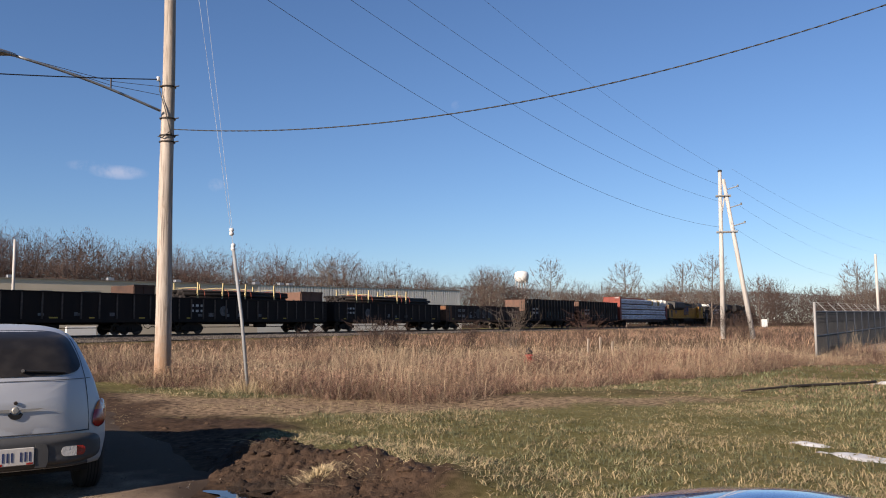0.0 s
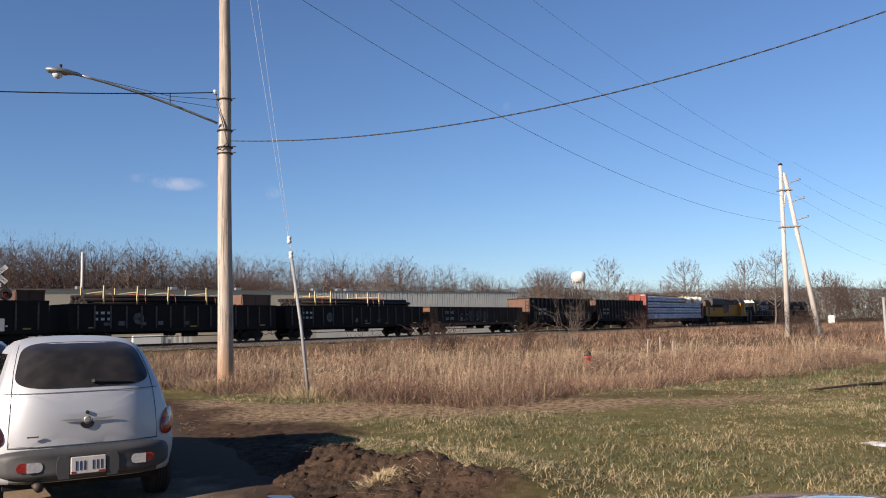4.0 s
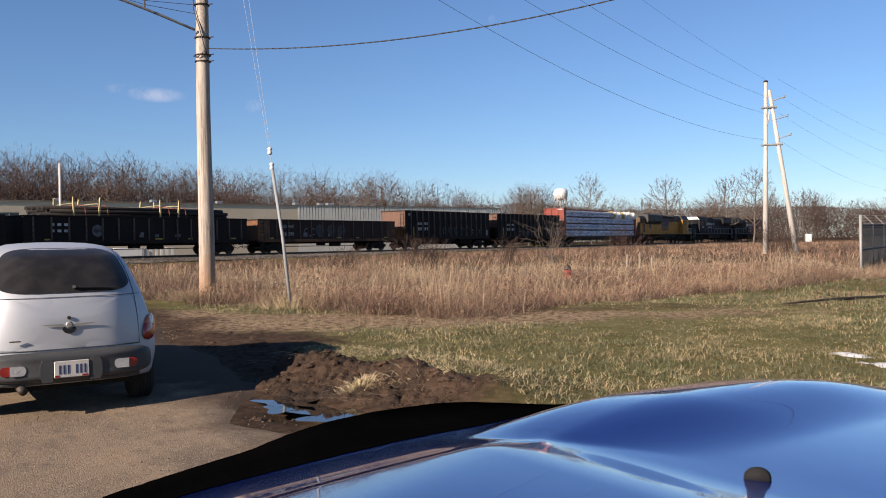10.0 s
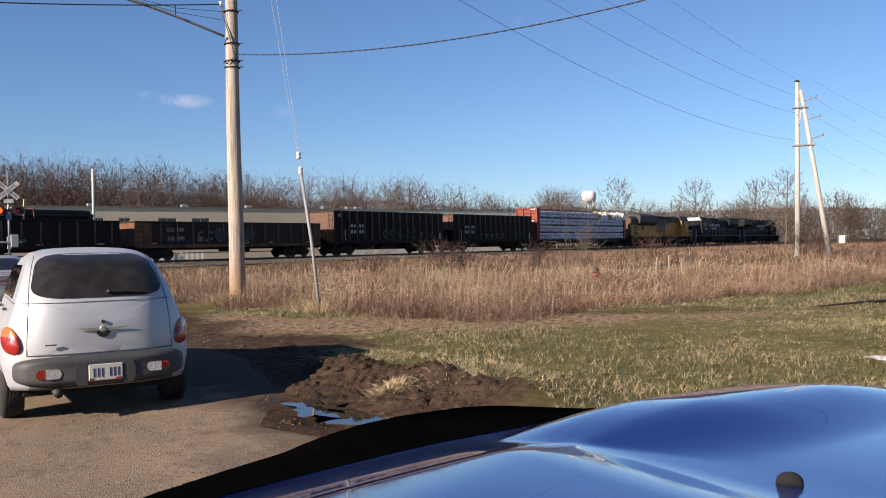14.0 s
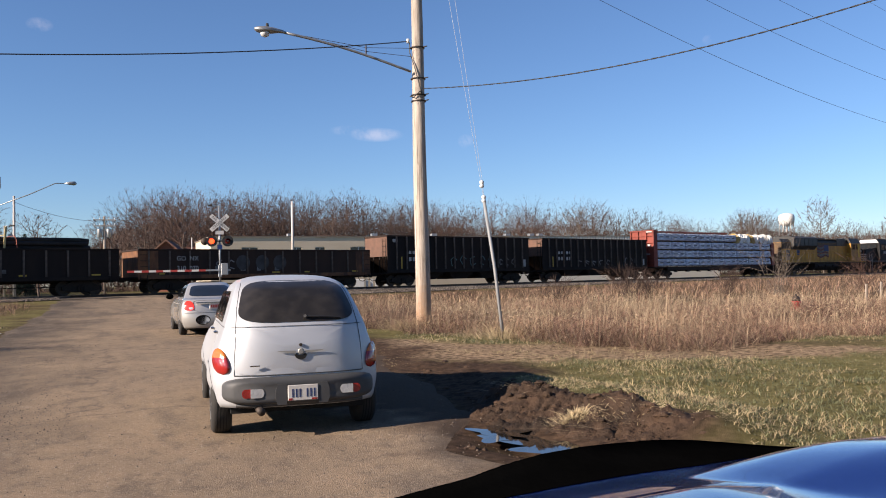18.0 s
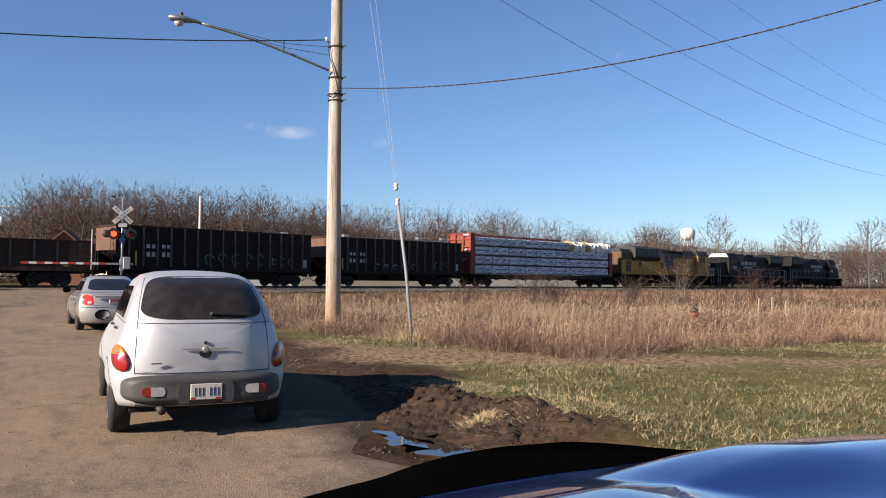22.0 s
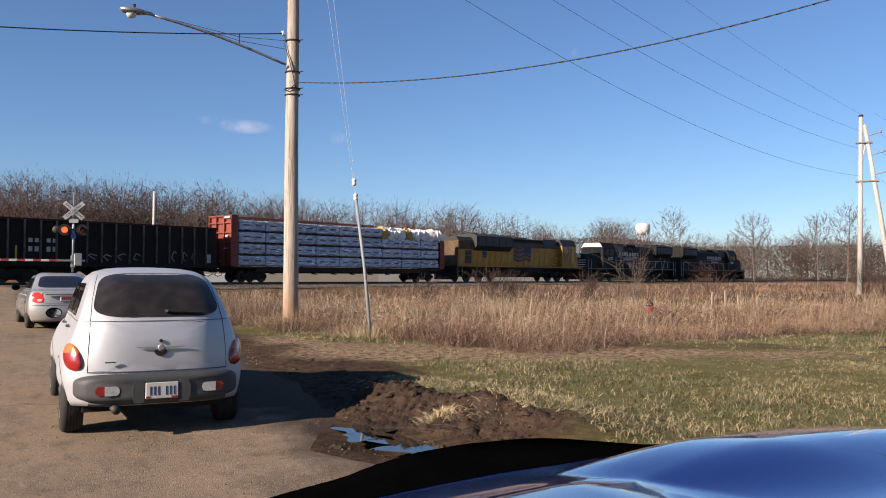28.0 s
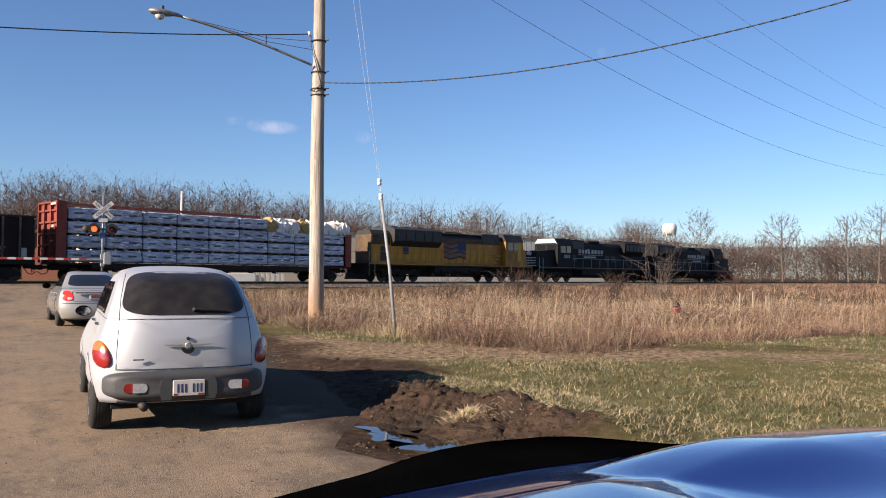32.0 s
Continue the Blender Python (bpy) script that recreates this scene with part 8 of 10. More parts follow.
def fence():
    a, b = Vector((12.1, 27.45, 0)), Vector((27.5, 50.5, 0))
    e = thing("chain_link_fence", Matrix.Identity(4), "grey chain-link fence with barbed-wire arms", "fence")
    L = (b - a).length
    d = (b - a) / L
    n = 13

    def gz(p):
        return float(bed(p.x, p.y))
    prev = None
    for i in range(n + 1):
        p = a + d * (L * i / n)
        z = gz(p)
        h = 1.92 if i == 0 else 1.66
        bm = bmesh.new()
        rod(bm, (p.x, p.y, z - 0.1), (p.x, p.y, z + h), 0.042 if i == 0 else 0.032, seg=10)
        post = part("post", bm, M["fence_steel"], e, "thick corner post" if i == 0 else "", True)
        if i:
            bm = bmesh.new()
            rod(bm, (p.x, p.y, z + 1.64), (p.x - 0.27, p.y + 0.05, z + 1.94), 0.018, seg=6)
            part("barb_arm", bm, M["fence_steel"], post)
            for zz, nm in ((1.62, "top_rail"), (0.82, "middle_rail"), (0.06, "bottom_rail")):
                bm = bmesh.new()
                rod(bm, (prev[0].x, prev[0].y, prev[1] + zz), (p.x, p.y, z + zz), 0.021, seg=6)
                part(nm, bm, M["fence_steel"], e)
            # the mesh: two families of slanted wires
            segs = []
            span = (p - prev[0]).length
            cell = 0.07
            k = int(span / cell)
            for s in (-1, 1):
                for j in range(-int(1.56 / cell), k + int(1.56 / cell)):
                    x0, x1 = j * cell, j * cell + 1.56
                    lo, hi = max(x0, 0), min(x1, span)
                    if hi <= lo:
                        continue
                    z0, z1 = lo - x0, hi - x0
                    if s < 0:
                        z0, z1 = 1.56 - z0, 1.56 - z1
                    q0, q1 = prev[0] + d * lo, prev[0] + d * hi
                    segs.append((q0.x, q0.y, z + 0.06 + z0, q1.x, q1.y, z + 0.06 + z1, 0.0058, 0.0058))
            segs_mesh("mesh_panel", segs, M["mesh_grey"], e)
            for kk in range(3):
                bm = bmesh.new()
                o = Vector((-0.09 * (kk + 1) if i > 1 else -0.09 * (kk + 1), 0.017 * (kk + 1), 1.64 + 0.10 * (kk + 1)))
                rod(bm, Vector((prev[0].x, prev[0].y, prev[1])) + o, Vector((p.x, p.y, z)) + o, 0.006, seg=4)
                part("barbed_wire", bm, M["fence_steel"], e)
        prev = (p, z)
    bm = bmesh.new()
    nx, ny = 14, 20
    c = Vector((14.6, 29.6, 0))
    rows = []
    for j in range(ny + 1):
        row = []
        for i in range(nx + 1):
            u, v = i / nx, j / ny
            q = a + d * (v * 22 - 0.3) + Vector((d.y, -d.x, 0)) * (-0.8 + u * 4.2)
            edge = min(u, 1 - u, v, 1 - v)
            row.append(bm.verts.new((q.x, q.y, gz(q) + 0.06 * smooth(0, 0.1, edge) - 0.01 + 0.02 * noise.noise(q * 1.5))))
        rows.append(row)
    for r0, r1 in zip(rows, rows[1:]):
        for i in range(nx):
            bm.faces.new((r0[i], r0[i + 1], r1[i + 1], r1[i]))
    tagged(part("gravel_pad", bm, mat("pale_gravel", (0.46, 0.41, 0.34), (0.32, 0.28, 0.23), rough=0.95, scale=10, bump=0.6), None, "pale gravel strip along the fence", True), category="gravel", kind="structure")


fence()


def posts():
    for (x, y), h, r, m_, nm, label in (((-13.46, 8.85), 0.74, 0.115, "pvc", "pipe_bollard", "white plastic pipe bollard beside the road"), ((-13.61, 10.8), 0.93, 0.05, "grey_paint", "marker_post", "grey steel marker post beside the road")):
        e = thing(nm, Matrix.Translation((x, y, float(bed(x, y)) - 0.02)) @ Matrix.Rotation(radians(2.5), 4, "Y"), label, "post")
        bm = bmesh.new()
        lathe(bm, [(r * 0.98, -0.1), (r, 0.0), (r, h * 0.99), (r * 0.8, h)], (0, 0, 0), 18)
        part("post_tube", bm, M[m_], e, "", True)
        bm = bmesh.new()
        lathe(bm, [(r * 1.1, h - 0.08), (r * 1.1, h), (r * 0.9, h + 0.02), (0.005, h + 0.025)], (0, 0, 0), 18)
        part("cap", bm, M[m_], e, "", True)
    for b_, d_, h in ((-9.6, 34.0, 0.62), (-10.4, 35.0, 0.66), (-11.2, 34.5, 0.5)):
        p = polar(b_, d_)
        bm = bmesh.new()
        rod(bm, (0, 0, -0.1), (0.03, 0, h), 0.05, 0.045, 7)
        o = part("old_post", bm, M["pole_wood"], None, "short weathered wooden post standing in the grass")
        o.matrix_world = Matrix.Translation(p)
        tagged(o, category="post", group="old posts")
    # dark stick lying in the turf
    a, b = Vector((5.9, 16.9, 0)), Vector((9.6, 18.9, 0))
    bm = bmesh.new()
    pts = [a.lerp(b, t) + Vector((0.05 * math.sin(t * 9), 0, float(bed(*a.lerp(b, t).xy)) + 0.06 + 0.02 * math.sin(t * 5))) for t in np.linspace(0, 1, 14)]
    tube(bm, pts, [0.018 + 0.02 * t for t in np.linspace(0, 1, 14)], 7)
    tagged(part("fallen_branch", bm, M["dark_iron"], None, "long dark branch lying in the turf", True), category="branch")
    bm = bmesh.new()
    pts = [a.lerp(b, 0.35 + 0.6 * t) + Vector((0.1, 0.16 - 0.2 * t, float(bed(*a.lerp(b, t).xy)) + 0.06)) for t in np.linspace(0, 1, 8)]
    tube(bm, pts, 0.022, 6)
    tagged(part("fallen_branch", bm, M["dark_iron"], None, "thin dark stick lying beside the long branch", True), category="branch")
    # white relay box by the track
    p = polar(-20.85, 149.0)
    e = thing("relay_box", Matrix.Translation((p.x, p.y, 0.75)), "small white relay box beside the track", "box")
    bm = bmesh.new()
    box(bm, -0.4, 0.4, -0.3, 0.3, 0.1, 1.35, 0.04)
    part("cabinet", bm, M["white_bright"], e)
    bm = bmesh.new()
    box(bm, -0.35, 0.35, -0.25, 0.25, -0.1, 0.15)
    part("plinth", bm, M["grey_paint"], e)
    # white boards beyond the track
    p = polar(23.4, 84.0)
    e = thing("white_barrier", Matrix.Translation((p.x, p.y, float(bed(p.x, p.y)))) @ Matrix.Rotation(TH - radians(20), 4, "Z") @ Matrix.Scale(1.2, 4), "low white barrier beyond the track", "barrier")
    bm = bmesh.new()
    box(bm, -1.3, 0.9, -0.2, 0.2, 0.0, 0.85, 0.04)
    part("barrier_block", bm, M["white_bright"], e)
    for i in range(6):
        bm = bmesh.new()
        box(bm, 1.05 + i * 0.42, 1.25 + i * 0.42, -0.05, 0.05, 0, 0.85)
        part("picket", bm, M["white_bright"], e)


posts()


def snow_patch(cx, cy, rx, ry, turn, seed, h=0.07):
    rng = np.random.default_rng(seed)
    n = 70
    u = np.linspace(-1, 1, n)
    gx, gy = np.meshgrid(u, u)
    r = np.hypot(gx, gy)
    c, s = math.cos(turn), math.sin(turn)
    X = cx + gx * rx * c - gy * ry * s
    Y = cy + gx * rx * s + gy * ry * c
    w = vnoise(X, Y, 1.6, seed) * 0.9 + vnoise(X, Y, 5.5, seed + 1) * 0.5 + vnoise(X, Y, 14, seed + 2) * 0.2
    body = 1.05 - r - w * 0.75
    z = land(X, Y) + np.clip(body, -0.3, 0.35) * h * 3 - 0.012
    ob = grid_sheet("snow_patch", u, u, z, M["snow"])
    co = np.stack([X, Y, z], -1).reshape(-1, 3)
    ob.data.vertices.foreach_set("co", co.astype(np.float32).ravel())
    bm = bmesh.new()
    bm.from_mesh(ob.data)
    keep = (body > -0.04).ravel()
    bm.verts.ensure_lookup_table()
    bmesh.ops.delete(bm, geom=[v for v in bm.verts if not keep[v.index]], context="VERTS")
    bm.to_mesh(ob.data)
    bm.free()
    tagged(ob, "patch of old melting snow on the grass", "snow", "snow patches")


snow_patch(4.62, 10.95, 0.85, 0.40, -1.2, 81, 0.035)
snow_patch(4.85, 10.0, 0.9, 0.42, -0.9, 85, 0.035)
snow_patch(9.9, 18.9, 0.8, 0.4, 0.3, 91, 0.06)
snow_patch(-20.9, 18.3, 3.6, 1.3, 1.7, 101, 0.14)
snow_patch(-23.6, 12.6, 1.8, 0.9, 1.9, 111, 0.14)
snow_patch(-13.3, 9.3, 0.5, 0.2, 2.2, 121, 0.03)


def puddle(cx, cy, rx, ry, turn, z, seed):
    water = mat("muddy_water", (0.035, 0.028, 0.022), (0.03, 0.024, 0.02), rough=0.03, scale=3, bump=0.02, bscale=6, gloss=0.9)
    bm = bmesh.new()
    k = 60
    c = bm.verts.new((cx, cy, z))
    ring = []
    for i in range(k):
        a = 6.2832 * i / k
        r = 0.62 + 0.75 * noise.noise(Vector((math.cos(a) * 1.7 + seed, math.sin(a) * 1.7, 0)))
        x, y = rx * r * math.cos(a), ry * r * math.sin(a)
        ring.append(bm.verts.new((cx + x * math.cos(turn) - y * math.sin(turn), cy + x * math.sin(turn) + y * math.cos(turn), z)))
    for i in range(k):
        bm.faces.new((c, ring[i], ring[(i + 1) % k]))
    tagged(part("puddle", bm, water, None, "still puddle of meltwater in the mud reflecting the sky"), category="puddle", group="puddles")


puddle(-2.02, 8.42, 0.62, 0.40, 2.3, -0.108, 1)
puddle(-1.45, 7.85, 0.85, 0.50, 2.45, -0.110, 4)


def mud_bank():
    xs, ys = np.arange(-3.0, 0.4, 0.028), np.arange(7.9, 10.9, 0.028)
    gx, gy = np.meshgrid(xs, ys)
    ob = grid_sheet("mud_bank", xs, ys, mud_top(gx, gy), M["mud"])
    tagged(ob, "churned brown bank of mud with clods beside the road", "mud")


mud_bank()


def clods():
    """Broken mud at the road's edge."""
    rng = random.Random(5)
    bm = bmesh.new()
    made = 0
    while made < 1000:
        x, y = (rng.uniform(-4.5, 1.2), rng.uniform(7.5, 14.5)) if made % 3 else (rng.uniform(-17.5, -11.5), rng.uniform(6.0, 15.0))
        if rng.random() > float(mud_mask(np.array(x), np.array(y))) ** 1.5:
            continue
        a, b = road_ab(np.array(x), np.array(y))
        if -6.0 < float(b) < float(road_edges(np.array([float(a)]))[1][0]) + 0.1 and float(b) > -4 or (abs(x + 1.8) < 0.75 and abs(y - 8.35) < 0.5):
            continue
        r = 0.010 + 0.045 * rng.random() ** 4
        z = max(float(land(x, y)), float(mud_top(x, y)))
        res = bmesh.ops.create_icosphere(bm, subdivisions=1, radius=1.0) if r < 0.04 else bmesh.ops.create_icosphere(bm, subdivisions=2, radius=1.0)
        o = Vector((rng.random() * 50, rng.random() * 50, 0))
        sq = rng.uniform(0.5, 0.9)
        for v in res["verts"]:
            q = v.co.copy()
            k = 1 + 0.55 * noise.noise(q * 1.6 + o)
            v.co = Vector((x + q.x * r * k * 1.2, y + q.y * r * k, z + q.z * r * k * sq))
        made += 1
    tagged(part("mud_clods", bm, M["mud"], None, "dark broken clods of churned mud at the road's edge"), category="mud", kind="stuff")


clods()


def spoil_heap():
    """A low heap of soil and straw at the road's far edge."""
    xs, ys = np.arange(-14.3, -12.7, 0.04), np.arange(9.2, 10.7, 0.04)
    gx, gy = np.meshgrid(xs, ys)
    r = np.hypot((gx + 13.45) / 0.75, (gy - 9.95) / 0.65)
    z = land(gx, gy) + (0.17 * (1 - sstep(0.0, 1.0, r)) + 0.16 * np.maximum(0, vnoise(gx, gy, 3.1, 92) - 0.45)) * (1 - sstep(0.75, 1.0, r)) + 0.10 * (np.abs(vnoise(gx, gy, 7, 91) - 0.5) + 0.5 * np.abs(vnoise(gx, gy, 15, 93) - 0.5) - 0.2) * (r < 1) - 0.04 * sstep(0.7, 1.0, r)
    tagged(grid_sheet("spoil_heap", xs, ys, z, M["mud"]), "small heap of soil and straw beside the white bollard", "mud")


spoil_heap()


def warehouse():
    """Long flat-roofed shed beyond the track; its plan runs from its near corner along its front."""
    p0 = on_track(36.0, 81.8 - TRACK)
    p1 = on_track(100.6, 63.7 - TRACK)
    d = p1 - p0
    L = float(np.hypot(*d))
    ang = math.atan2(d[1], d[0])
    e = thing("warehouse", Matrix.Translation((p0[0], p0[1], 0.6)) @ Matrix.Rotation(ang, 4, "Z"), "long low beige warehouse with flat roof beyond the railway", "building")
    H = 5.82
    wins = [(4.0, 1.7), (9.0, 1.1), (11.6, 1.1), (16.0, 1.9), (19.6, 1.9)]
    bm = bmesh.new()
    z0, z1 = 3.3, 4.75
    box(bm, 0, L * 0.52, 0, 0.3, 0, z0)
    box(bm, 0, L * 0.52, 0, 0.3, z1, H)
    x = 0
    for c, w in wins:
        box(bm, x, c - w / 2, 0, 0.3, z0, z1)
        x = c + w / 2
    box(bm, x, L * 0.52, 0, 0.3, z0, z1)
    wall = part("wall", bm, M["beige"], e, "plain beige masonry wall")
    for c, w in wins:
        bm = bmesh.new()
        box(bm, c - w / 2, c + w / 2, 0.12, 0.15, z0, z1)
        wi = part("window", bm, M["glass_dark"], e)
        bm = bmesh.new()
        box(bm, c - 0.04, c + 0.04, 0.08, 0.12, z0, z1)
        box(bm, c - w / 2, c + w / 2, 0.08, 0.12, z0, z0 + 0.08)
        box(bm, c - w / 2, c + w / 2, 0.08, 0.12, z1 - 0.08, z1)
        part("window_frame", bm, M["white_paint"], wi)
    bm = bmesh.new()
    box(bm, L * 0.52, L, 0.0, 0.3, 0, 2.6)
    for i in range(int(L * 0.48 / 0.4)):
        x = L * 0.52 + i * 0.4
        hexa(bm, [(x, 0.0, 2.6), (x + 0.4, 0.0, 2.6), (x + 0.4, 0.3, 2.6), (x, 0.3, 2.6), (x + 0.06, -0.05, H - 0.004), (x + 0.34, -0.05, H - 0.004), (x + 0.4, 0.3, H - 0.004), (x, 0.3, H - 0.004)])
    part("siding", bm, M["siding"], e, "pale ribbed metal siding")
    bm = bmesh.new()
    box(bm, 0, 0.3, 0.3, 12, 0, H)
    box(bm, L - 0.3, L, 0.3, 12, 0, H)
    box(bm, 0.3, L - 0.3, 11.7, 12, 0, H)
    part("side_wall", bm, M["beige"], e)
    bm = bmesh.new()
    box(bm, -0.1, L + 0.1, -0.1, 12.1, H, H + 0.09)
    part("roof", bm, M["beige_edge"], e, "flat roof with a thin brown-grey edge")
    rng = random.Random(3)
    for i in range(6):
        bm = bmesh.new()
        x = rng.uniform(5, L - 5)
        box(bm, x, x + 0.7, 3, 3.6, H + 0.14, H + 0.55, 0.03)
        part("roof_vent", bm, M["galv"], e)


warehouse()


def cottage():
    p = polar(35.6, 112.0)
    e = thing("brick_house", Matrix.Translation((p.x, p.y, 0.6)) @ Matrix.Rotation(radians(28), 4, "Z"), "small brick house with red gabled roof beyond the railway", "house")
    bm = bmesh.new()
    plate(bm, [(-2.3, 0), (2.3, 0), (2.3, 4.6), (0, 6.6), (-2.3, 4.6)], 0, 8)
    part("wall", bm, M["brick"], e)
    for s in (-1, 1):
        bm = bmesh.new()
        hexa(bm, [(0, -0.4, 6.66), (s * 2.7, -0.4, 4.3), (s * 2.7, 8.4, 4.3), (0, 8.4, 6.66), (0, -0.4, 6.82), (s * 2.7, -0.4, 4.46), (s * 2.7, 8.4, 4.46), (0, 8.4, 6.82)])
        part("roof", bm, M["roof_red"], e)
        bm = bmesh.new()
        hexa(bm, [(0, -0.46, 6.6), (s * 2.75, -0.46, 4.2), (s * 2.75, -0.4, 4.2), (0, -0.4, 6.6), (0, -0.46, 6.85), (s * 2.75, -0.46, 4.45), (s * 2.75, -0.4, 4.45), (0, -0.4, 6.85)])
        part("bargeboard", bm, M["brown_end"], e)
    bm = bmesh.new()
    box(bm, 2.3, 8.5, 2, 8, 0, 4.3)
    part("side_wing", bm, M["brick"], e)
    bm = bmesh.new()
    plate(bm, [(1.6, 4.3), (8.9, 4.3), (8.2, 5.9), (2.3, 5.9)], 1.6, 8.2)
    part("wing_roof", bm, M["roof_red"], e)
    for x in (3.6, 6.4):
        bm = bmesh.new()
        box(bm, x, x + 1.2, 1.95, 2.02, 2.2, 3.7)
        part("window", bm, M["glass_dark"], e)


cottage()


def far_pole(bearing, dist, top, label, lamp=None, arms=0, cans=(), r=0.14):
    p = polar(bearing, dist)
    z = top - p.z
    e = thing("utility_pole", Matrix.Translation(p) @ Matrix.Rotation(radians(bearing), 4, "Z"), label, "utility pole", "poles beyond the track")
    bm = bmesh.new()
    rod(bm, (0, 0, -0.3), (0, 0, z), r * 1.15, r * 0.8, 10)
    part("shaft", bm, M["pole_wood"] if arms or cans else M["pale_wood"], e, "", True)
    for k in range(arms):
        bm = bmesh.new()
        box(bm, -1.2, 1.2, -0.2, -0.08, z - 0.5 - 0.7 * k, z - 0.38 - 0.7 * k)
        part("cross_arm", bm, M["pole_wood"], e)
        for x in (-1.1, -0.5, 0.5, 1.1):
            bm = bmesh.new()
            rod(bm, (x, -0.14, z - 0.38 - 0.7 * k), (x, -0.14, z - 0.15 - 0.7 * k), 0.045, 0.03, 6)
            part("insulator", bm, M["porcelain"], e)
    for x, dz in cans:
        bm = bmesh.new()
        lathe(bm, [(0.05, 0.5), (0.27, 0.48), (0.29, 0.4), (0.29, -0.4), (0.24, -0.46), (0.02, -0.48)], (x, -0.1, z - dz), 14)
        rod(bm, (x, -0.1, z - dz + 0.48), (x, -0.1, z - dz + 0.75), 0.04)
        part("transformer", bm, M["galv"], e, "grey can transformer", True)
    if lamp:
        dx, dz0, dz1 = lamp
        bm = bmesh.new()
        tube(bm, [(0, -0.1, z - dz0), (dx * 0.5, -0.4, z - (dz0 * 0.45 + dz1 * 0.55)), (dx * 0.85, -0.6, z - dz1), (dx, -0.7, z - dz1)], 0.04, 7)
        part("lamp_arm", bm, M["galv"], e, "", True)
        bm = bmesh.new()
        tube(bm, [(dx - 0.1, -0.7, z - dz1), (dx + 0.25, -0.72, z - dz1 + 0.03), (dx + 0.65, -0.76, z - dz1 + 0.02), (dx + 0.8, -0.78, z - dz1)], [0.05, 0.14, 0.17, 0.05], 10)
        part("lamp_head", bm, M["galv"], e, "", True)
    return p, z


far_pole(45.63, 75, 12.0, "tall pole with transformer and long street lamp arm beyond the track", lamp=(5.3, 4.0, 1.95), cans=((0.3, 2.0),))
far_pole(44.47, 95, 11.0, "bare wooden pole beyond the crossing")
far_pole(39.34, 105, 9.8, "pole with crossarm and twin transformers", arms=2, cans=((-0.5, 2.0), (0.5, 2.0)))
far_pole(42.0, 150, 8.4, "small far pole along the road", arms=1)
far_pole(43.6, 190, 9.2, "small far pole along the road", arms=1)
far_pole(27.44, 80, 9.2, "pale steel pole standing before the woods", r=0.13)
far_pole(34.0, 108, 7.4, "thin pole beside the brick house", r=0.08)
far_pole(-27.35, 62, 6.0, "slim grey pole behind the fence", r=0.09)
cable("far_line", polar(44.47, 95, 10.4), polar(39.34, 105, 9.2), 0.5, 0.02, M["wire"], "thin overhead line along the far road")


def water_tower():
    p = polar(-5.25, 700.0, 0.0)
    e = thing("water_tower", Matrix.Translation(p), "distant white water tower above the trees", "water tower")
    bm = bmesh.new()
    lathe(bm, [(0.5, 36.5), (4.0, 36.8), (5.6, 38.6), (6.0, 41.0), (6.0, 43.2), (5.4, 45.0), (3.5, 46.0), (0.3, 46.4)], (0, 0, 0), 24)
    part("tank", bm, M["white_bright"], e, "", True)
    for i in range(6):
        a = 6.2832 * i / 6
        bm = bmesh.new()
        rod(bm, (6.5 * math.cos(a), 6.5 * math.sin(a), 0), (5.0 * math.cos(a), 5.0 * math.sin(a), 38.6), 0.35, 0.35, 6)
        part("leg", bm, M["white_paint"], e)
    bm = bmesh.new()
    rod(bm, (0, 0, 0), (0, 0, 37), 0.8, 0.8, 10)
    part("riser", bm, M["white_paint"], e)


water_tower()

# ---- grass, brush and trees ----
M["bark"] = mat("bark", (0.17, 0.125, 0.10), (0.10, 0.075, 0.06), rough=0.95, scale=3, var=0.8, bump=0.4, stretch=(3, 3, 0.5))
M["twig"] = mat("twigs", (0.128, 0.082, 0.064), (0.068, 0.044, 0.036), rough=0.95, scale=0.15, var=0.9, bump=0.0)
M["twig_pale"] = mat("pale_twigs", (0.185, 0.145, 0.116), (0.115, 0.09, 0.072), rough=0.95, scale=0.3, var=0.8, bump=0.0)
M["twig_red"] = mat("red_twigs", (0.128, 0.068, 0.05), (0.07, 0.04, 0.032), rough=0.95, scale=0.2, var=0.9, bump=0.0)
M["brush"] = mat("brush", (0.105, 0.066, 0.05), (0.056, 0.036, 0.029), rough=0.95, scale=0.2, var=0.9, bump=0.0)
M["brush_pale"] = mat("pale_brush", (0.25, 0.175, 0.135), (0.13, 0.092, 0.072), rough=0.95, scale=0.6, var=0.9, bump=0.0, island=0.4)
M["evergreen"] = mat("evergreen", (0.035, 0.06, 0.03), (0.02, 0.035, 0.02), rough=0.9, scale=1, var=0.8, bump=0.0, island=0.3)
M["dry_tall"] = mat("dry_tall_grass", (0.37, 0.24, 0.155), (0.16, 0.098, 0.07), rough=0.9, scale=0.9, var=0.9, bump=0.0, island=0.55)
M["dry_pale"] = mat("dry_pale_grass", (0.46, 0.36, 0.235), (0.31, 0.23, 0.15), rough=0.9, scale=0.9, var=0.8, bump=0.0, island=0.5)
M["russet"] = mat("russet_weeds", (0.215, 0.112, 0.078), (0.095, 0.054, 0.044), rough=0.9, scale=0.9, var=0.9, bump=0.0, island=0.55)
M["lawn_green"] = mat("lawn_green", (0.155, 0.16, 0.078), (0.088, 0.093, 0.046), rough=0.85, scale=0.8, var=0.8, bump=0.0, island=0.4)
M["lawn_dry"] = mat("lawn_dry", (0.42, 0.335, 0.19), (0.26, 0.20, 0.11), rough=0.9, scale=0.8, var=0.8, bump=0.0, island=0.35)


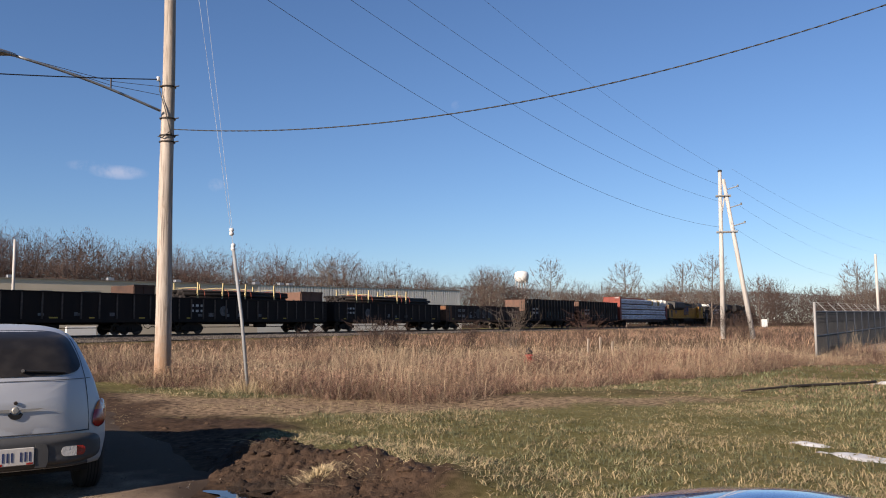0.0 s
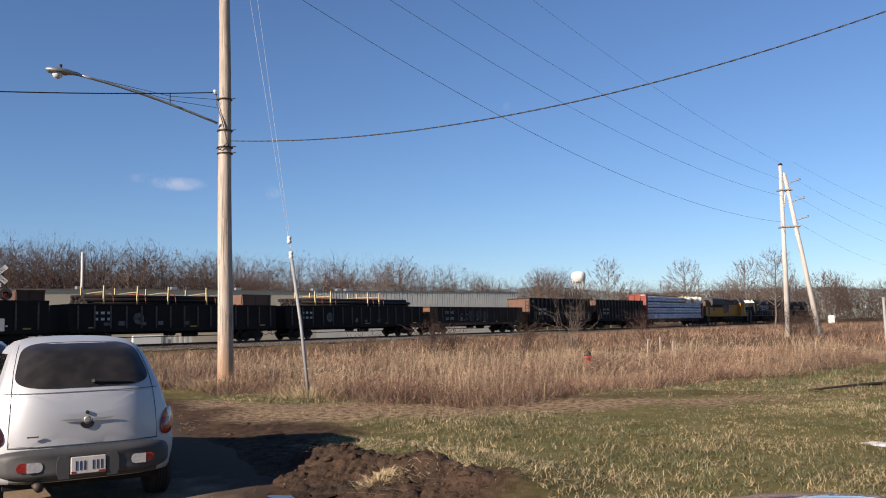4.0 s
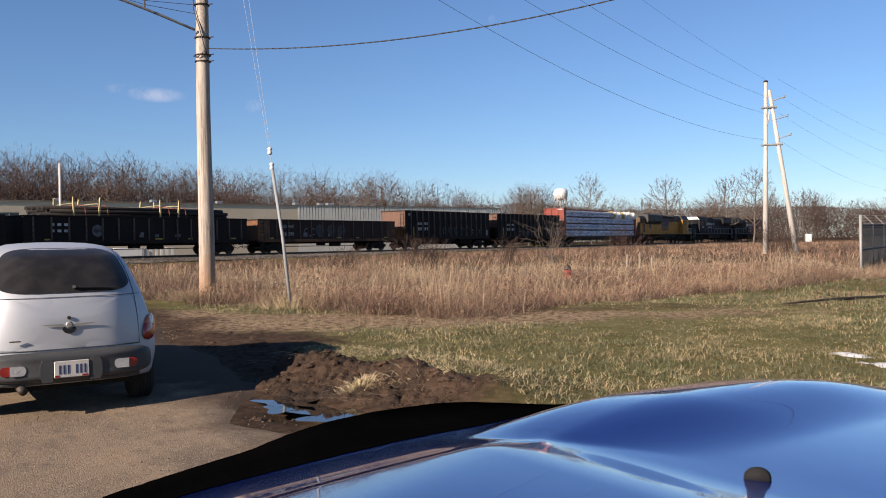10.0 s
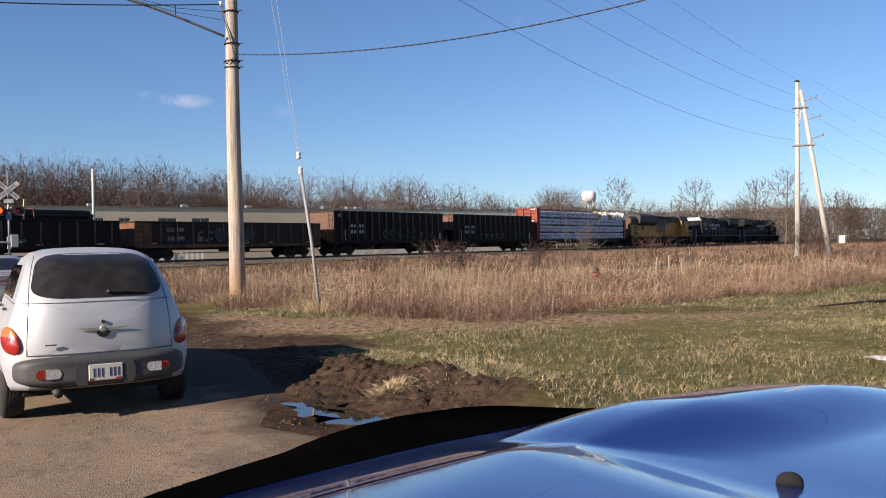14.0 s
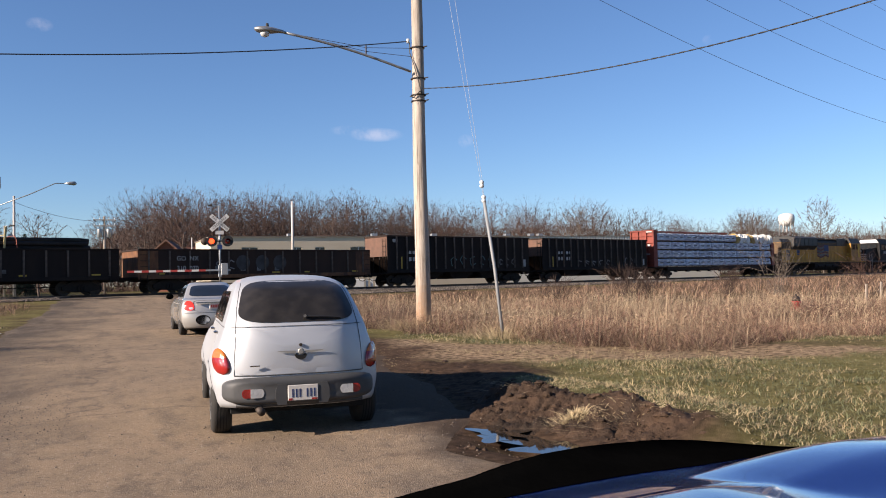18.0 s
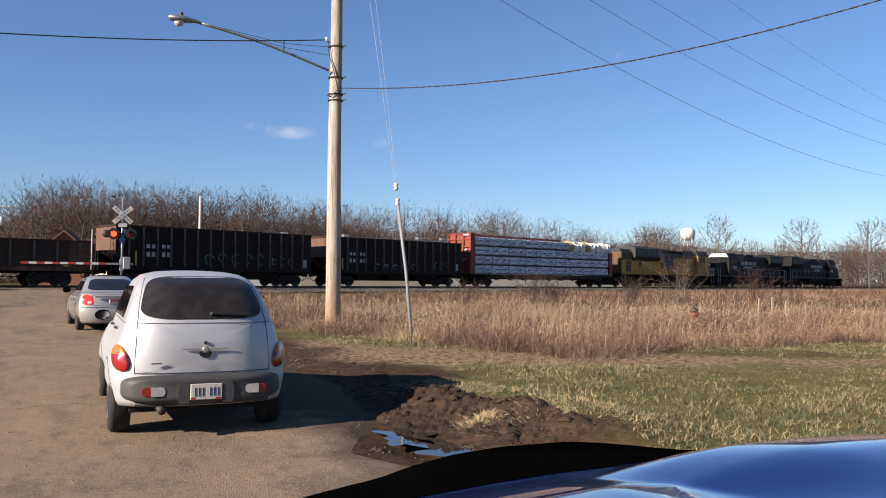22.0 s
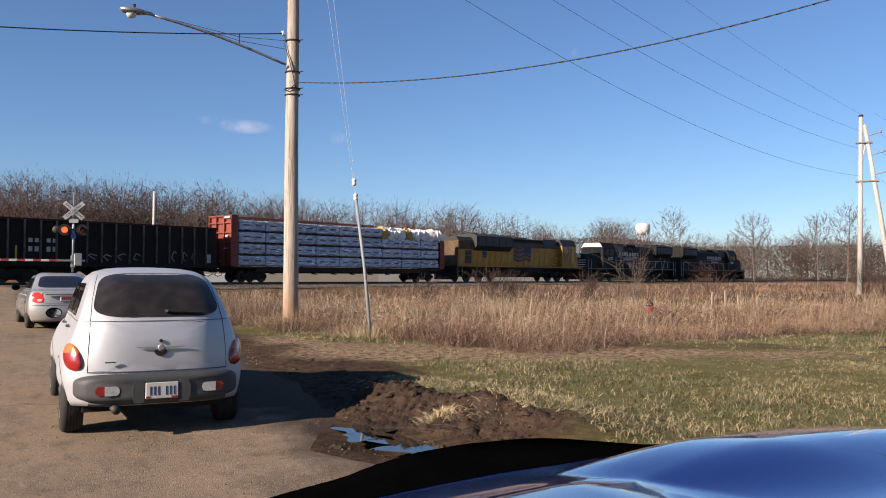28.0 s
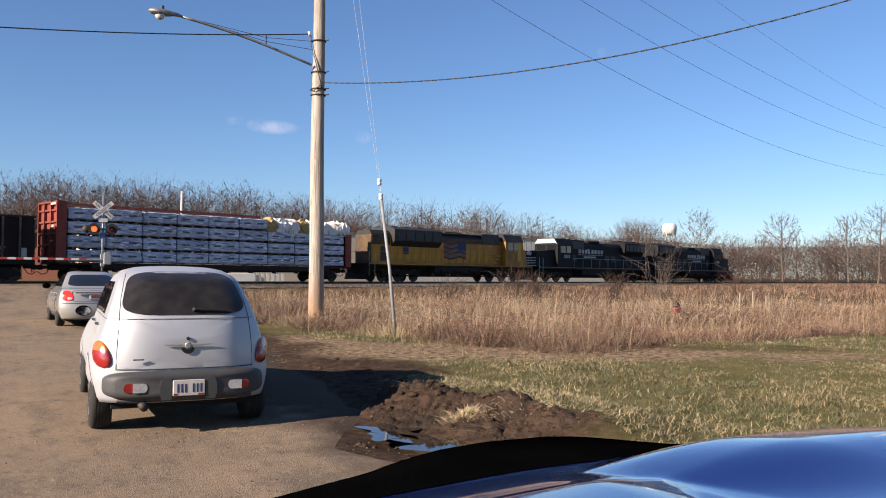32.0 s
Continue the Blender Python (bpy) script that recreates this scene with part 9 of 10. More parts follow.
def tree_form(rng, wide=0.3, low=0.22, boughs=14, subs=5, fan=8, thin=1.0, fine=0):
    """A bare tree one metre high: rows of limbs for the trunk and boughs, and of fine twigs (root and reach)."""
    limbs, twigs = [], []
    lean = Vector((rng.gauss(0, 0.03), rng.gauss(0, 0.03), 0))
    trunk = [Vector((rng.gauss(0, 0.008), rng.gauss(0, 0.008), 0.84 * k / 6)) + lean * (k / 6) for k in range(7)]
    for k in range(6):
        limbs.append((*trunk[k], *trunk[k + 1], 0.013 * thin * (1 - 0.13 * k), 0.013 * thin * (0.87 - 0.13 * k)))

    def spray(p, d, length, n):
        """A branchlet with its fan of twigs."""
        d = d.normalized()
        twigs.append((*p, *(d * length * 0.8)))
        for _ in range(n):
            g = Vector((rng.gauss(0, 0.5), rng.gauss(0, 0.5), rng.gauss(0.12, 0.4)))
            twigs.append((*(p + d * (length * rng.uniform(0.25, 1.0))), *((d + g).normalized() * (length * rng.uniform(0.35, 0.75)))))
    for i in range(boughs):
        u = (i + rng.random()) / boughs
        z0 = low + (0.78 - low) * u
        root = trunk[0].lerp(trunk[6], z0 / 0.84)
        a = i * 2.4 + rng.uniform(-0.5, 0.5)
        zt = min(z0 + rng.uniform(0.14, 0.30) * (1.15 - 0.5 * u), 0.93)
        r = wide * max(1 - ((zt - 0.58) / 0.44) ** 2, 0.05) ** 0.5 * rng.uniform(0.6, 1.05)
        tip = Vector((r * math.cos(a), r * math.sin(a), zt)) + lean
        mid = root.lerp(tip, 0.5) + Vector((r * math.cos(a) * 0.16, r * math.sin(a) * 0.16, -0.03)) + Vector((rng.gauss(0, 0.012), rng.gauss(0, 0.012), rng.gauss(0, 0.012)))
        w = (0.0062 - 0.003 * u) * thin
        limbs.append((*root, *mid, w, w * 0.7))
        limbs.append((*mid, *tip, w * 0.7, w * 0.3))
        out = Vector((math.cos(a), math.sin(a), 0))
        for k in range(subs):
            t = 0.3 + 0.7 * (k + rng.random()) / subs
            p = root.lerp(mid, t * 2) if t < 0.5 else mid.lerp(tip, t * 2 - 1)
            d = out * rng.uniform(0.0, 0.8) + Vector((rng.gauss(0, 0.45), rng.gauss(0, 0.45), rng.uniform(0.35, 1.1)))
            spray(p, d, rng.uniform(0.045, 0.10), fan)
    for k in range(subs):
        spray(trunk[4 + k % 3], Vector((rng.gauss(0, 0.35), rng.gauss(0, 0.35), 1)), rng.uniform(0.06, 0.11), fan)
    # the finest twigs fill a rounded crown, denser towards its skin
    for _ in range(fine):
        d = Vector((rng.gauss(0, 1), rng.gauss(0, 1), rng.gauss(0.15, 1))).normalized()
        q = rng.random() ** 0.42
        p = Vector((d.x * wide * q, d.y * wide * q, 0.58 + d.z * 0.41 * q)) + lean * 0.6
        w = (d * 0.8 + Vector((rng.gauss(0, 0.5), rng.gauss(0, 0.5), rng.gauss(0.45, 0.4)))).normalized()
        twigs.append((*p, *(w * rng.uniform(0.018, 0.05))))
    a, b = np.array(limbs), np.array(twigs)
    k = 1 / (b[:, 2] + b[:, 5]).max()
    a *= k
    b *= k
    return a, b


def twig_mesh(name, b, width, material, seed):
    """Each twig one thin tapering sliver."""
    rng = np.random.default_rng(seed)
    n = len(b)
    side = np.cross(b[:, 3:6], rng.normal(0, 1, (n, 3)))
    side *= (width * rng.uniform(0.6, 1.3, n) * 0.5 / (np.linalg.norm(side, axis=1) + 1e-9))[:, None]
    v = np.stack([b[:, :3] - side, b[:, :3] + side, b[:, :3] + b[:, 3:6]], 1).reshape(-1, 3)
    return mesh_of(name, v, np.zeros((0, 4), int), np.arange(3 * n).reshape(-1, 3), material)


def placed(rows, p, turn, k, reach=False):
    """Rows turned, scaled and moved; reach: the second three are a way, not a place."""
    c, s = math.cos(turn) * k, math.sin(turn) * k
    m = np.array([[c, -s, 0], [s, c, 0], [0, 0, k]])
    o = rows.copy()
    o[:, :3] = rows[:, :3] @ m.T + np.array(p)
    o[:, 3:6] = rows[:, 3:6] @ m.T + (0 if reach else np.array(p))
    if not reach:
        o[:, 6:] = rows[:, 6:] * k
    return o


# the skyline of the woods: bearing, distance, top over the eye in degrees
SKY = ((66, 105, 5.6), (58, 105, 5.4), (52, 105, 4.7), (48.5, 110, 4.7), (46.5, 120, 4.6), (44, 170, 3.0), (41, 190, 2.6), (39.8, 150, 3.6), (38.5, 140, 4.7), (35, 140, 5.9), (30, 145, 5.5), (25, 150, 5.4), (20, 160, 5.0), (14, 170, 4.5), (9, 180, 4.5), (2, 200, 3.4), (-3, 220, 3.6), (-9, 240, 2.7), (-13, 230, 2.7), (-19, 225, 2.7), (-22, 215, 2.5), (-25, 215, 2.1), (-30, 200, 2.8), (-40, 200, 3.2))


def woods():
    rng = random.Random(21)
    broad = [tree_form(rng, rng.uniform(0.26, 0.40), rng.uniform(0.08, 0.22), 20, 5, 5, 0.75, 760) for _ in range(9)]
    slim = [tree_form(rng, rng.uniform(0.13, 0.2), rng.uniform(0.2, 0.35), 13, 4, 6, 1.25) for _ in range(5)]
    bs, ds, es = ([r[k] for r in SKY][::-1] for k in range(3))
    limbs, twigs = ({"twig": [], "twig_red": [], "twig_pale": []} for _ in range(2))
    for i in range(500):
        b = rng.uniform(-42, 67)
        d = float(np.interp(b, bs, ds)) + rng.uniform(-6, 34)
        h = (1.5 + math.tan(radians(float(np.interp(b, bs, es)))) * d) * (1.09 if b > -6 else 1.0) * rng.choice((0.7, 0.8, 0.88, 0.95, 1.0, 1.06)) * rng.uniform(0.96, 1.08)
        if 39.5 < b < 46.5 and rng.random() < 0.6:
            continue
        if abs(b + 5.25) < 1.2:
            h *= 0.84
        p = polar(b, d, 0.6)
        pale = b < -6 and rng.random() < 0.09
        k = "twig_pale" if pale else rng.choice(("twig", "twig", "twig_red"))
        li, tw = rng.choice(slim if pale else broad)
        turn = rng.uniform(0, 6.28)
        limbs[k].append(placed(li, p, turn, h * (1.12 if pale else 1.0)))
        twigs[k].append(placed(tw, p, turn, h * (1.12 if pale else 1.0), True))
    label = {"twig": "bare grey-brown winter woods beyond the railway", "twig_red": "bare reddish-brown winter woods beyond the railway", "twig_pale": "pale bare treetops along the far railway"}
    for k in limbs:
        tagged(segs_mesh("woods_limbs", np.concatenate(limbs[k]), M[k]), label[k], "trees", kind="stuff")
        tagged(twig_mesh("woods_twigs", np.concatenate(twigs[k]), 0.05, M[k], 5), label[k], "trees", kind="stuff")
    r2 = np.random.default_rng(8)
    n = 330000
    b = np.radians(np.concatenate([r2.uniform(-42, 67, n - 50000), r2.uniform(-42, 4, 50000)]))
    d = np.interp(np.degrees(b), bs, ds) + r2.uniform(-10, 26, n)
    top = 1.5 + np.tan(np.radians(np.interp(np.degrees(b), bs, es))) * d
    z = r2.uniform(0, 1, n) ** 1.3 * 0.74 * top
    l = r2.uniform(0.35, 1.0, n)
    l3 = r2.normal(0, 0.55, (n, 3)) * l[:, None]
    x, y = -np.sin(b) * d, np.cos(b) * d
    seg = np.stack([x, y, 0.4 + z, l3[:, 0], l3[:, 1], np.abs(l3[:, 2]) + l * 0.45], 1)
    tagged(twig_mesh("underbrush", seg, 0.085, M["brush"], 6), "dense brown underbrush at the foot of the woods", "brush", kind="stuff")

woods()


def single_tree(bearing, dist, elev, spread, label, material="twig", seed=0, thin=1.0):
    rng = random.Random(1000 + seed)
    p = polar(bearing, dist, 0.6)
    h = 0.9 + math.tan(radians(elev)) * dist
    s, tw = tree_form(rng, spread * 0.55, 0.2, 20, 6, 8, thin, 700)
    s, tw = s * h, tw * h
    s[:, 6:] = np.maximum(s[:, 6:], 0.0085 * dist / 100)
    e = thing("bare_tree", Matrix.Translation(p), label, "tree", "bare trees")
    segs_mesh("trunk", s[:6], M["bark" if material != "twig_pale" else "twig_pale"], e, 7)
    tagged(segs_mesh("bough", s[6:], M[material], e, 3), kind="stuff")
    crown = twig_mesh("crown", tw, 0.042 * dist / 100, M[material], seed)
    crown.parent = e
    tagged(crown, kind="stuff")


single_tree(55.9, 92, 7.6, 0.35, "tall bare tree with upright limbs beyond the railway", seed=1)
single_tree(54.1, 90, 7.7, 0.42, "bare tree with open crown beyond the railway", seed=2)
single_tree(57.6, 96, 6.6, 0.5, "bare tree with spreading crown", seed=3)
single_tree(60.8, 98, 6.3, 0.5, "bare tree with spreading crown", seed=4)
single_tree(47.2, 100, 5.9, 0.45, "slender bare tree near the crossing", seed=5)
single_tree(43.2, 96, 5.0, 0.6, "bare tree with hanging twigs beside the far road", seed=6)
single_tree(49.6, 105, 5.1, 0.55, "broad bare tree beyond the railway", seed=7)
single_tree(7.7, 150, 5.0, 0.55, "bare tree with pale twigs against the sky", "twig_pale", 8)
single_tree(-3.0, 190, 4.1, 0.55, "bare tree among the far woods", "twig_pale", 9)
single_tree(-7.3, 150, 4.8, 0.4, "pale slender bare tree near the far track", "twig_pale", 10, 0.8)
single_tree(-12.2, 180, 4.4, 0.5, "pale bare tree along the far track", "twig_pale", 11)
single_tree(-16.0, 175, 4.3, 0.5, "pale bare tree along the far track", "twig_pale", 12)
single_tree(-17.6, 160, 4.9, 0.42, "tall pale bare tree along the far track", "twig_pale", 13)
single_tree(-20.6, 190, 3.3, 0.6, "round-crowned bare tree along the far track", "twig", 14)
single_tree(-26.2, 120, 4.0, 0.5, "bare tree behind the fence", "twig_pale", 15)
single_tree(11.0, 165, 4.7, 0.55, "reddish bare tree before the woods", "twig_red", 16)
single_tree(24.5, 135, 5.5, 0.5, "bare tree at the edge of the woods", "twig", 17)
single_tree(34.5, 125, 6.2, 0.5, "tall bare tree at the edge of the woods", "twig_red", 18)
single_tree(37.0, 130, 5.6, 0.5, "bare tree at the edge of the woods", "twig", 19)


def evergreen(bearing, dist, elev, seed):
    rng = np.random.default_rng(seed)
    p = polar(bearing, dist, 0.6)
    h = 0.9 + math.tan(radians(elev)) * dist
    e = thing("evergreen_tree", Matrix.Translation(p), "dark green conifer beyond the railway", "tree")
    bm = bmesh.new()
    rod(bm, (0, 0, -0.2), (0, 0, h * 0.95), 0.16, 0.03, 7)
    part("trunk", bm, M["bark"], e)
    n = 2600
    t = rng.uniform(0.05, 1, n)
    a = rng.uniform(0, 6.2832, n)
    r = (1 - t) * h * 0.22 * rng.uniform(0.5, 1.1, n)
    pos = np.stack([r * np.cos(a) * 0.6, r * np.sin(a) * 0.6, t * h], 1)
    lean = np.stack([np.cos(a), np.sin(a), -0.5 + 0 * a], 1) * (0.25 + r[:, None] * 0.6)
    ob = blades("crown", pos, rng.uniform(0.02, 0.15, n), lean, rng.uniform(0.08, 0.2, n), M["evergreen"], rng)
    ob.parent = e


evergreen(52.6, 88, 5.1, 1)
evergreen(43.9, 115, 3.4, 2)


def bush(bearing, dist, h, w, seed, n=70, material="brush"):
    rng = random.Random(seed)
    p = polar(bearing, dist)
    segs = []
    for _ in range(n):
        a = rng.uniform(0, 6.2832)
        d = Vector((math.cos(a) * rng.uniform(0.1, 1) * w, math.sin(a) * rng.uniform(0.1, 1) * w, h * rng.uniform(0.55, 1)))
        q = Vector((rng.gauss(0, 0.12), rng.gauss(0, 0.12), 0))
        for k in range(3):
            t = q + d / 3 + Vector((rng.gauss(0, 0.06), rng.gauss(0, 0.06), 0)) * h
            segs.append((*q, *t, 0.012 * (1 - 0.25 * k), 0.012 * (0.75 - 0.25 * k)))
            if k:
                for _ in range(2):
                    f = t + d * 0.22 + Vector((rng.gauss(0, 0.16), rng.gauss(0, 0.16), rng.gauss(0, 0.08))) * h
                    segs.append((*t, *f, 0.007, 0.004))
            q = t
    ob = segs_mesh("bare_bush", segs, M[material])
    ob.matrix_world = Matrix.Translation(p)
    tagged(ob, "leafless twiggy bush in the dry grass", "bush", "bare bushes")


bush(-4.6, 38, 2.3, 1.1, 1, 26, "twig_pale")
bush(4.7, 36, 1.3, 1.0, 2, 60)
bush(3.4, 37, 1.1, 0.8, 3, 40)
bush(-1.6, 40, 1.2, 0.9, 4, 40)
bush(-9.5, 45, 1.6, 1.1, 5, 30, "twig_red")
bush(-18.6, 55, 1.7, 1.2, 6, 60)
bush(-19.6, 54, 1.4, 1.0, 7, 50)
bush(9.5, 34, 1.0, 0.8, 8, 40)
bush(50.0, 22, 1.1, 0.9, 9, 60, "twig_pale")
bush(54.0, 21, 1.0, 1.0, 10, 60, "twig_pale")
bush(58.0, 22, 0.9, 1.0, 11, 50, "twig_pale")


def scatter(rng, n, x0, x1, y0, y1, keep):
    """Places over a rectangle of the plan, thinned by a mask."""
    x, y = rng.uniform(x0, x1, n), rng.uniform(y0, y1, n)
    k = rng.random(n) < keep(x, y)
    return x[k], y[k]


def sow(name, x, y, hmin, hmax, wmin, wmax, lean, material, rng, label, wind=(0.0, 0.0), clump=0.0):
    n = len(x)
    if clump:
        a, r = rng.uniform(0, 6.2832, n), rng.exponential(clump, n)
        k = 7
        x = np.repeat(x[::k], k)[:n] + r * np.cos(a)
        y = np.repeat(y[::k], k)[:n] + r * np.sin(a)
        n = len(x)
    tall = 0.55 + 0.9 * vnoise(x, y, 0.5, 77)
    h = rng.uniform(hmin, hmax, n) * tall
    c = TRACK - (x * N_[0] + y * N_[1])
    h = h * np.clip((c - 5.0) / 12.0, 0.35, 1.0)
    z = land(x, y) - 0.01
    l = rng.normal(0, lean, (n, 3)) * h[:, None]
    l[:, 0] += wind[0] * h
    l[:, 1] += wind[1] * h
    l[:, 2] = -np.hypot(l[:, 0], l[:, 1]) * 0.3
    ob = blades(name, np.stack([x, y, z], 1), h, l, rng.uniform(wmin, wmax, n), material, rng)
    return tagged(ob, label, "grass", kind="stuff")


def grasses():
    rng = np.random.default_rng(99)

    def tall(x, y):
        clear = sstep(0.7, 1.1, np.hypot((x + 20.0) / 2.6, (y - 17.0) / 4.2)) * sstep(0.6, 1.2, np.hypot(x - 2.45, (y - 25.0) * 0.9))
        return field_mask(x, y) * clear

    def lawn(x, y):
        a, b = road_ab(x, y)
        l, r = road_edges(a)
        off = sstep(0.1, 0.6, np.maximum(b - r, l - b))
        c = TRACK - (x * N_[0] + y * N_[1])
        return np.clip(1 - field_mask(x, y) - 1.2 * drive_mask(x, y) - 1.5 * mud_mask(x, y), 0, 1) * off * (c > 6.5)
    # near tall grass
    x, y = scatter(rng, 180000, -13, 16, 14.5, 29, tall)
    sow("tall_grass", x, y, 0.10, 0.50, 0.003, 0.008, 1.35, M["dry_tall"], rng, "tall dry tan grass of the field", (0.06, -0.03), 0.24)
    x, y = scatter(rng, 85000, -13, 16, 14.5, 29, lambda x, y: tall(x, y) * (0.35 + 0.65 * (1 - sstep(0.5, 4.0, y - 16.3 - 0.6 * np.abs(x)))))
    sow("pale_grass", x, y, 0.10, 0.45, 0.004, 0.009, 1.1, M["dry_pale"], rng, "pale straw-coloured grass of the field", (0.14, -0.05), 0.08)
    x, y = scatter(rng, 130000, -13, 16, 15, 29, lambda x, y: tall(x, y) * sstep(0.3, 0.6, vnoise(x, y, 0.45, 5)))
    sow("russet_weeds", x, y, 0.12, 0.55, 0.004, 0.009, 0.9, M["russet"], rng, "dark russet weeds among the dry grass", (0.05, 0.0), 0.12)
    x, y = scatter(rng, 13000, -13, 16, 15.5, 30, tall)
    sow("seed_stalks", x, y, 0.45, 1.05, 0.003, 0.007, 0.28, M["dry_pale"], rng, "tall pale seed stalks above the dry grass", (0.16, -0.05), 0.15)
    x, y = scatter(rng, 26000, -8, 8, 11, 18, lambda x, y: np.clip(drive_mask(x, y) * 1.2, 0, 1) * sstep(0.45, 0.7, vnoise(x, y, 1.5, 9)))
    sow("drive_straw", x, y, 0.02, 0.07, 0.006, 0.013, 1.0, M["lawn_dry"], rng, "trodden straw on the dirt drive", (0, 0), 0.08)
    # side sprigs and seed fluff that break up the stalks
    for k, (m_, lab, cut) in enumerate((("dry_tall", "fine tangled sprigs of the dry grass", 0.0), ("russet", "fine dark sprigs of the weeds", 0.42), ("dry_pale", "pale seed fluff over the dry grass", 0.55))):
        x, y = scatter(rng, (190000, 150000, 110000)[k], -13, 16, 14.5, 30, lambda x, y: tall(x, y) * sstep(cut, cut + 0.2, vnoise(x, y, 0.7, 15 + k)))
        z = land(x, y) + rng.random(len(x)) ** 1.2 * (0.18 + 0.5 * vnoise(x, y, 0.5, 77)) * (0.85, 0.8, 1.15)[k]
        way = rng.normal(0, 1, (len(x), 3)) * np.array([1, 1, 0.75]) + np.array([0.2, 0, 0.45])
        way *= (rng.uniform(0.05, 0.15, len(x)) / np.linalg.norm(way, axis=1))[:, None]
        tagged(twig_mesh("grass_sprigs", np.concatenate([np.stack([x, y, z], 1), way], 1), 0.011, M[m_], 40 + k), lab, "grass", kind="stuff")
    # farther field to the track
    x, y = scatter(rng, 150000, -45, 75, 27, 120, lambda x, y: tall(x, y) * np.clip(30 / np.hypot(x, y), 0.2, 1))
    sow("field_grass", x, y, 0.12, 0.5, 0.012, 0.03, 0.6, M["dry_tall"], rng, "dry brown grass of the far field", (0.1, 0.0), 0.2)
    x, y = scatter(rng, 60000, -45, 75, 27, 120, lambda x, y: tall(x, y) * np.clip(30 / np.hypot(x, y), 0.2, 1) * sstep(0.45, 0.7, vnoise(x, y, 0.2, 6)))
    sow("field_weeds", x, y, 0.15, 0.58, 0.012, 0.028, 0.5, M["russet"], rng, "russet weeds of the far field", (0.0, 0.0), 0.2)
    # left verge
    x, y = scatter(rng, 45000, -34, -12, 8, 30, lambda x, y: tall(x, y) * (road_ab(x, y)[1] < 0))
    sow("verge_grass", x, y, 0.12, 0.5, 0.004, 0.010, 0.9, M["dry_tall"], rng, "thin dry grass on the verge by the track", (0.1, 0.0), 0.2)
    x, y = scatter(rng, 60000, -34, -12, 8, 30, lambda x, y: tall(x, y) * (road_ab(x, y)[1] < 0) * sstep(0.35, 0.65, vnoise(x, y, 0.6, 25)))
    way = rng.normal(0, 1, (len(x), 3)) * np.array([1, 1, 0.7]) + np.array([0, 0, 0.5])
    way *= (rng.uniform(0.06, 0.2, len(x)) / np.linalg.norm(way, axis=1))[:, None]
    z = land(x, y) + rng.random(len(x)) * (0.1 + 0.7 * vnoise(x, y, 0.6, 25))
    tagged(twig_mesh("verge_sprigs", np.concatenate([np.stack([x, y, z], 1), way], 1), 0.012, M["brush_pale"], 46), "tangled bare weed stems on the verge", "weeds", kind="stuff")
    # lawn
    x, y = scatter(rng, 110000, -7, 14, 6.5, 20, lawn)
    sow("lawn_grass", x, y, 0.03, 0.08, 0.007, 0.014, 0.8, M["lawn_green"], rng, "short green grass of the roadside lawn", (0, 0), 0.09)
    x, y = scatter(rng, 190000, -7, 14, 6.5, 20, lambda x, y: lawn(x, y) * (0.15 + 0.85 * sstep(0.38, 0.7, vnoise(x, y, 0.9, 17) * 0.6 + vnoise(x, y, 3.1, 18) * 0.4)))
    sow("lawn_thatch", x, y, 0.03, 0.10, 0.006, 0.013, 1.0, M["lawn_dry"], rng, "dead straw in the roadside lawn", (0, 0), 0.06)
    x, y = scatter(rng, 60000, 4, 34, 14, 48, lambda x, y: lawn(x, y) * (0.25 + 0.75 * sstep(0.4, 0.65, vnoise(x, y, 0.55, 27))))
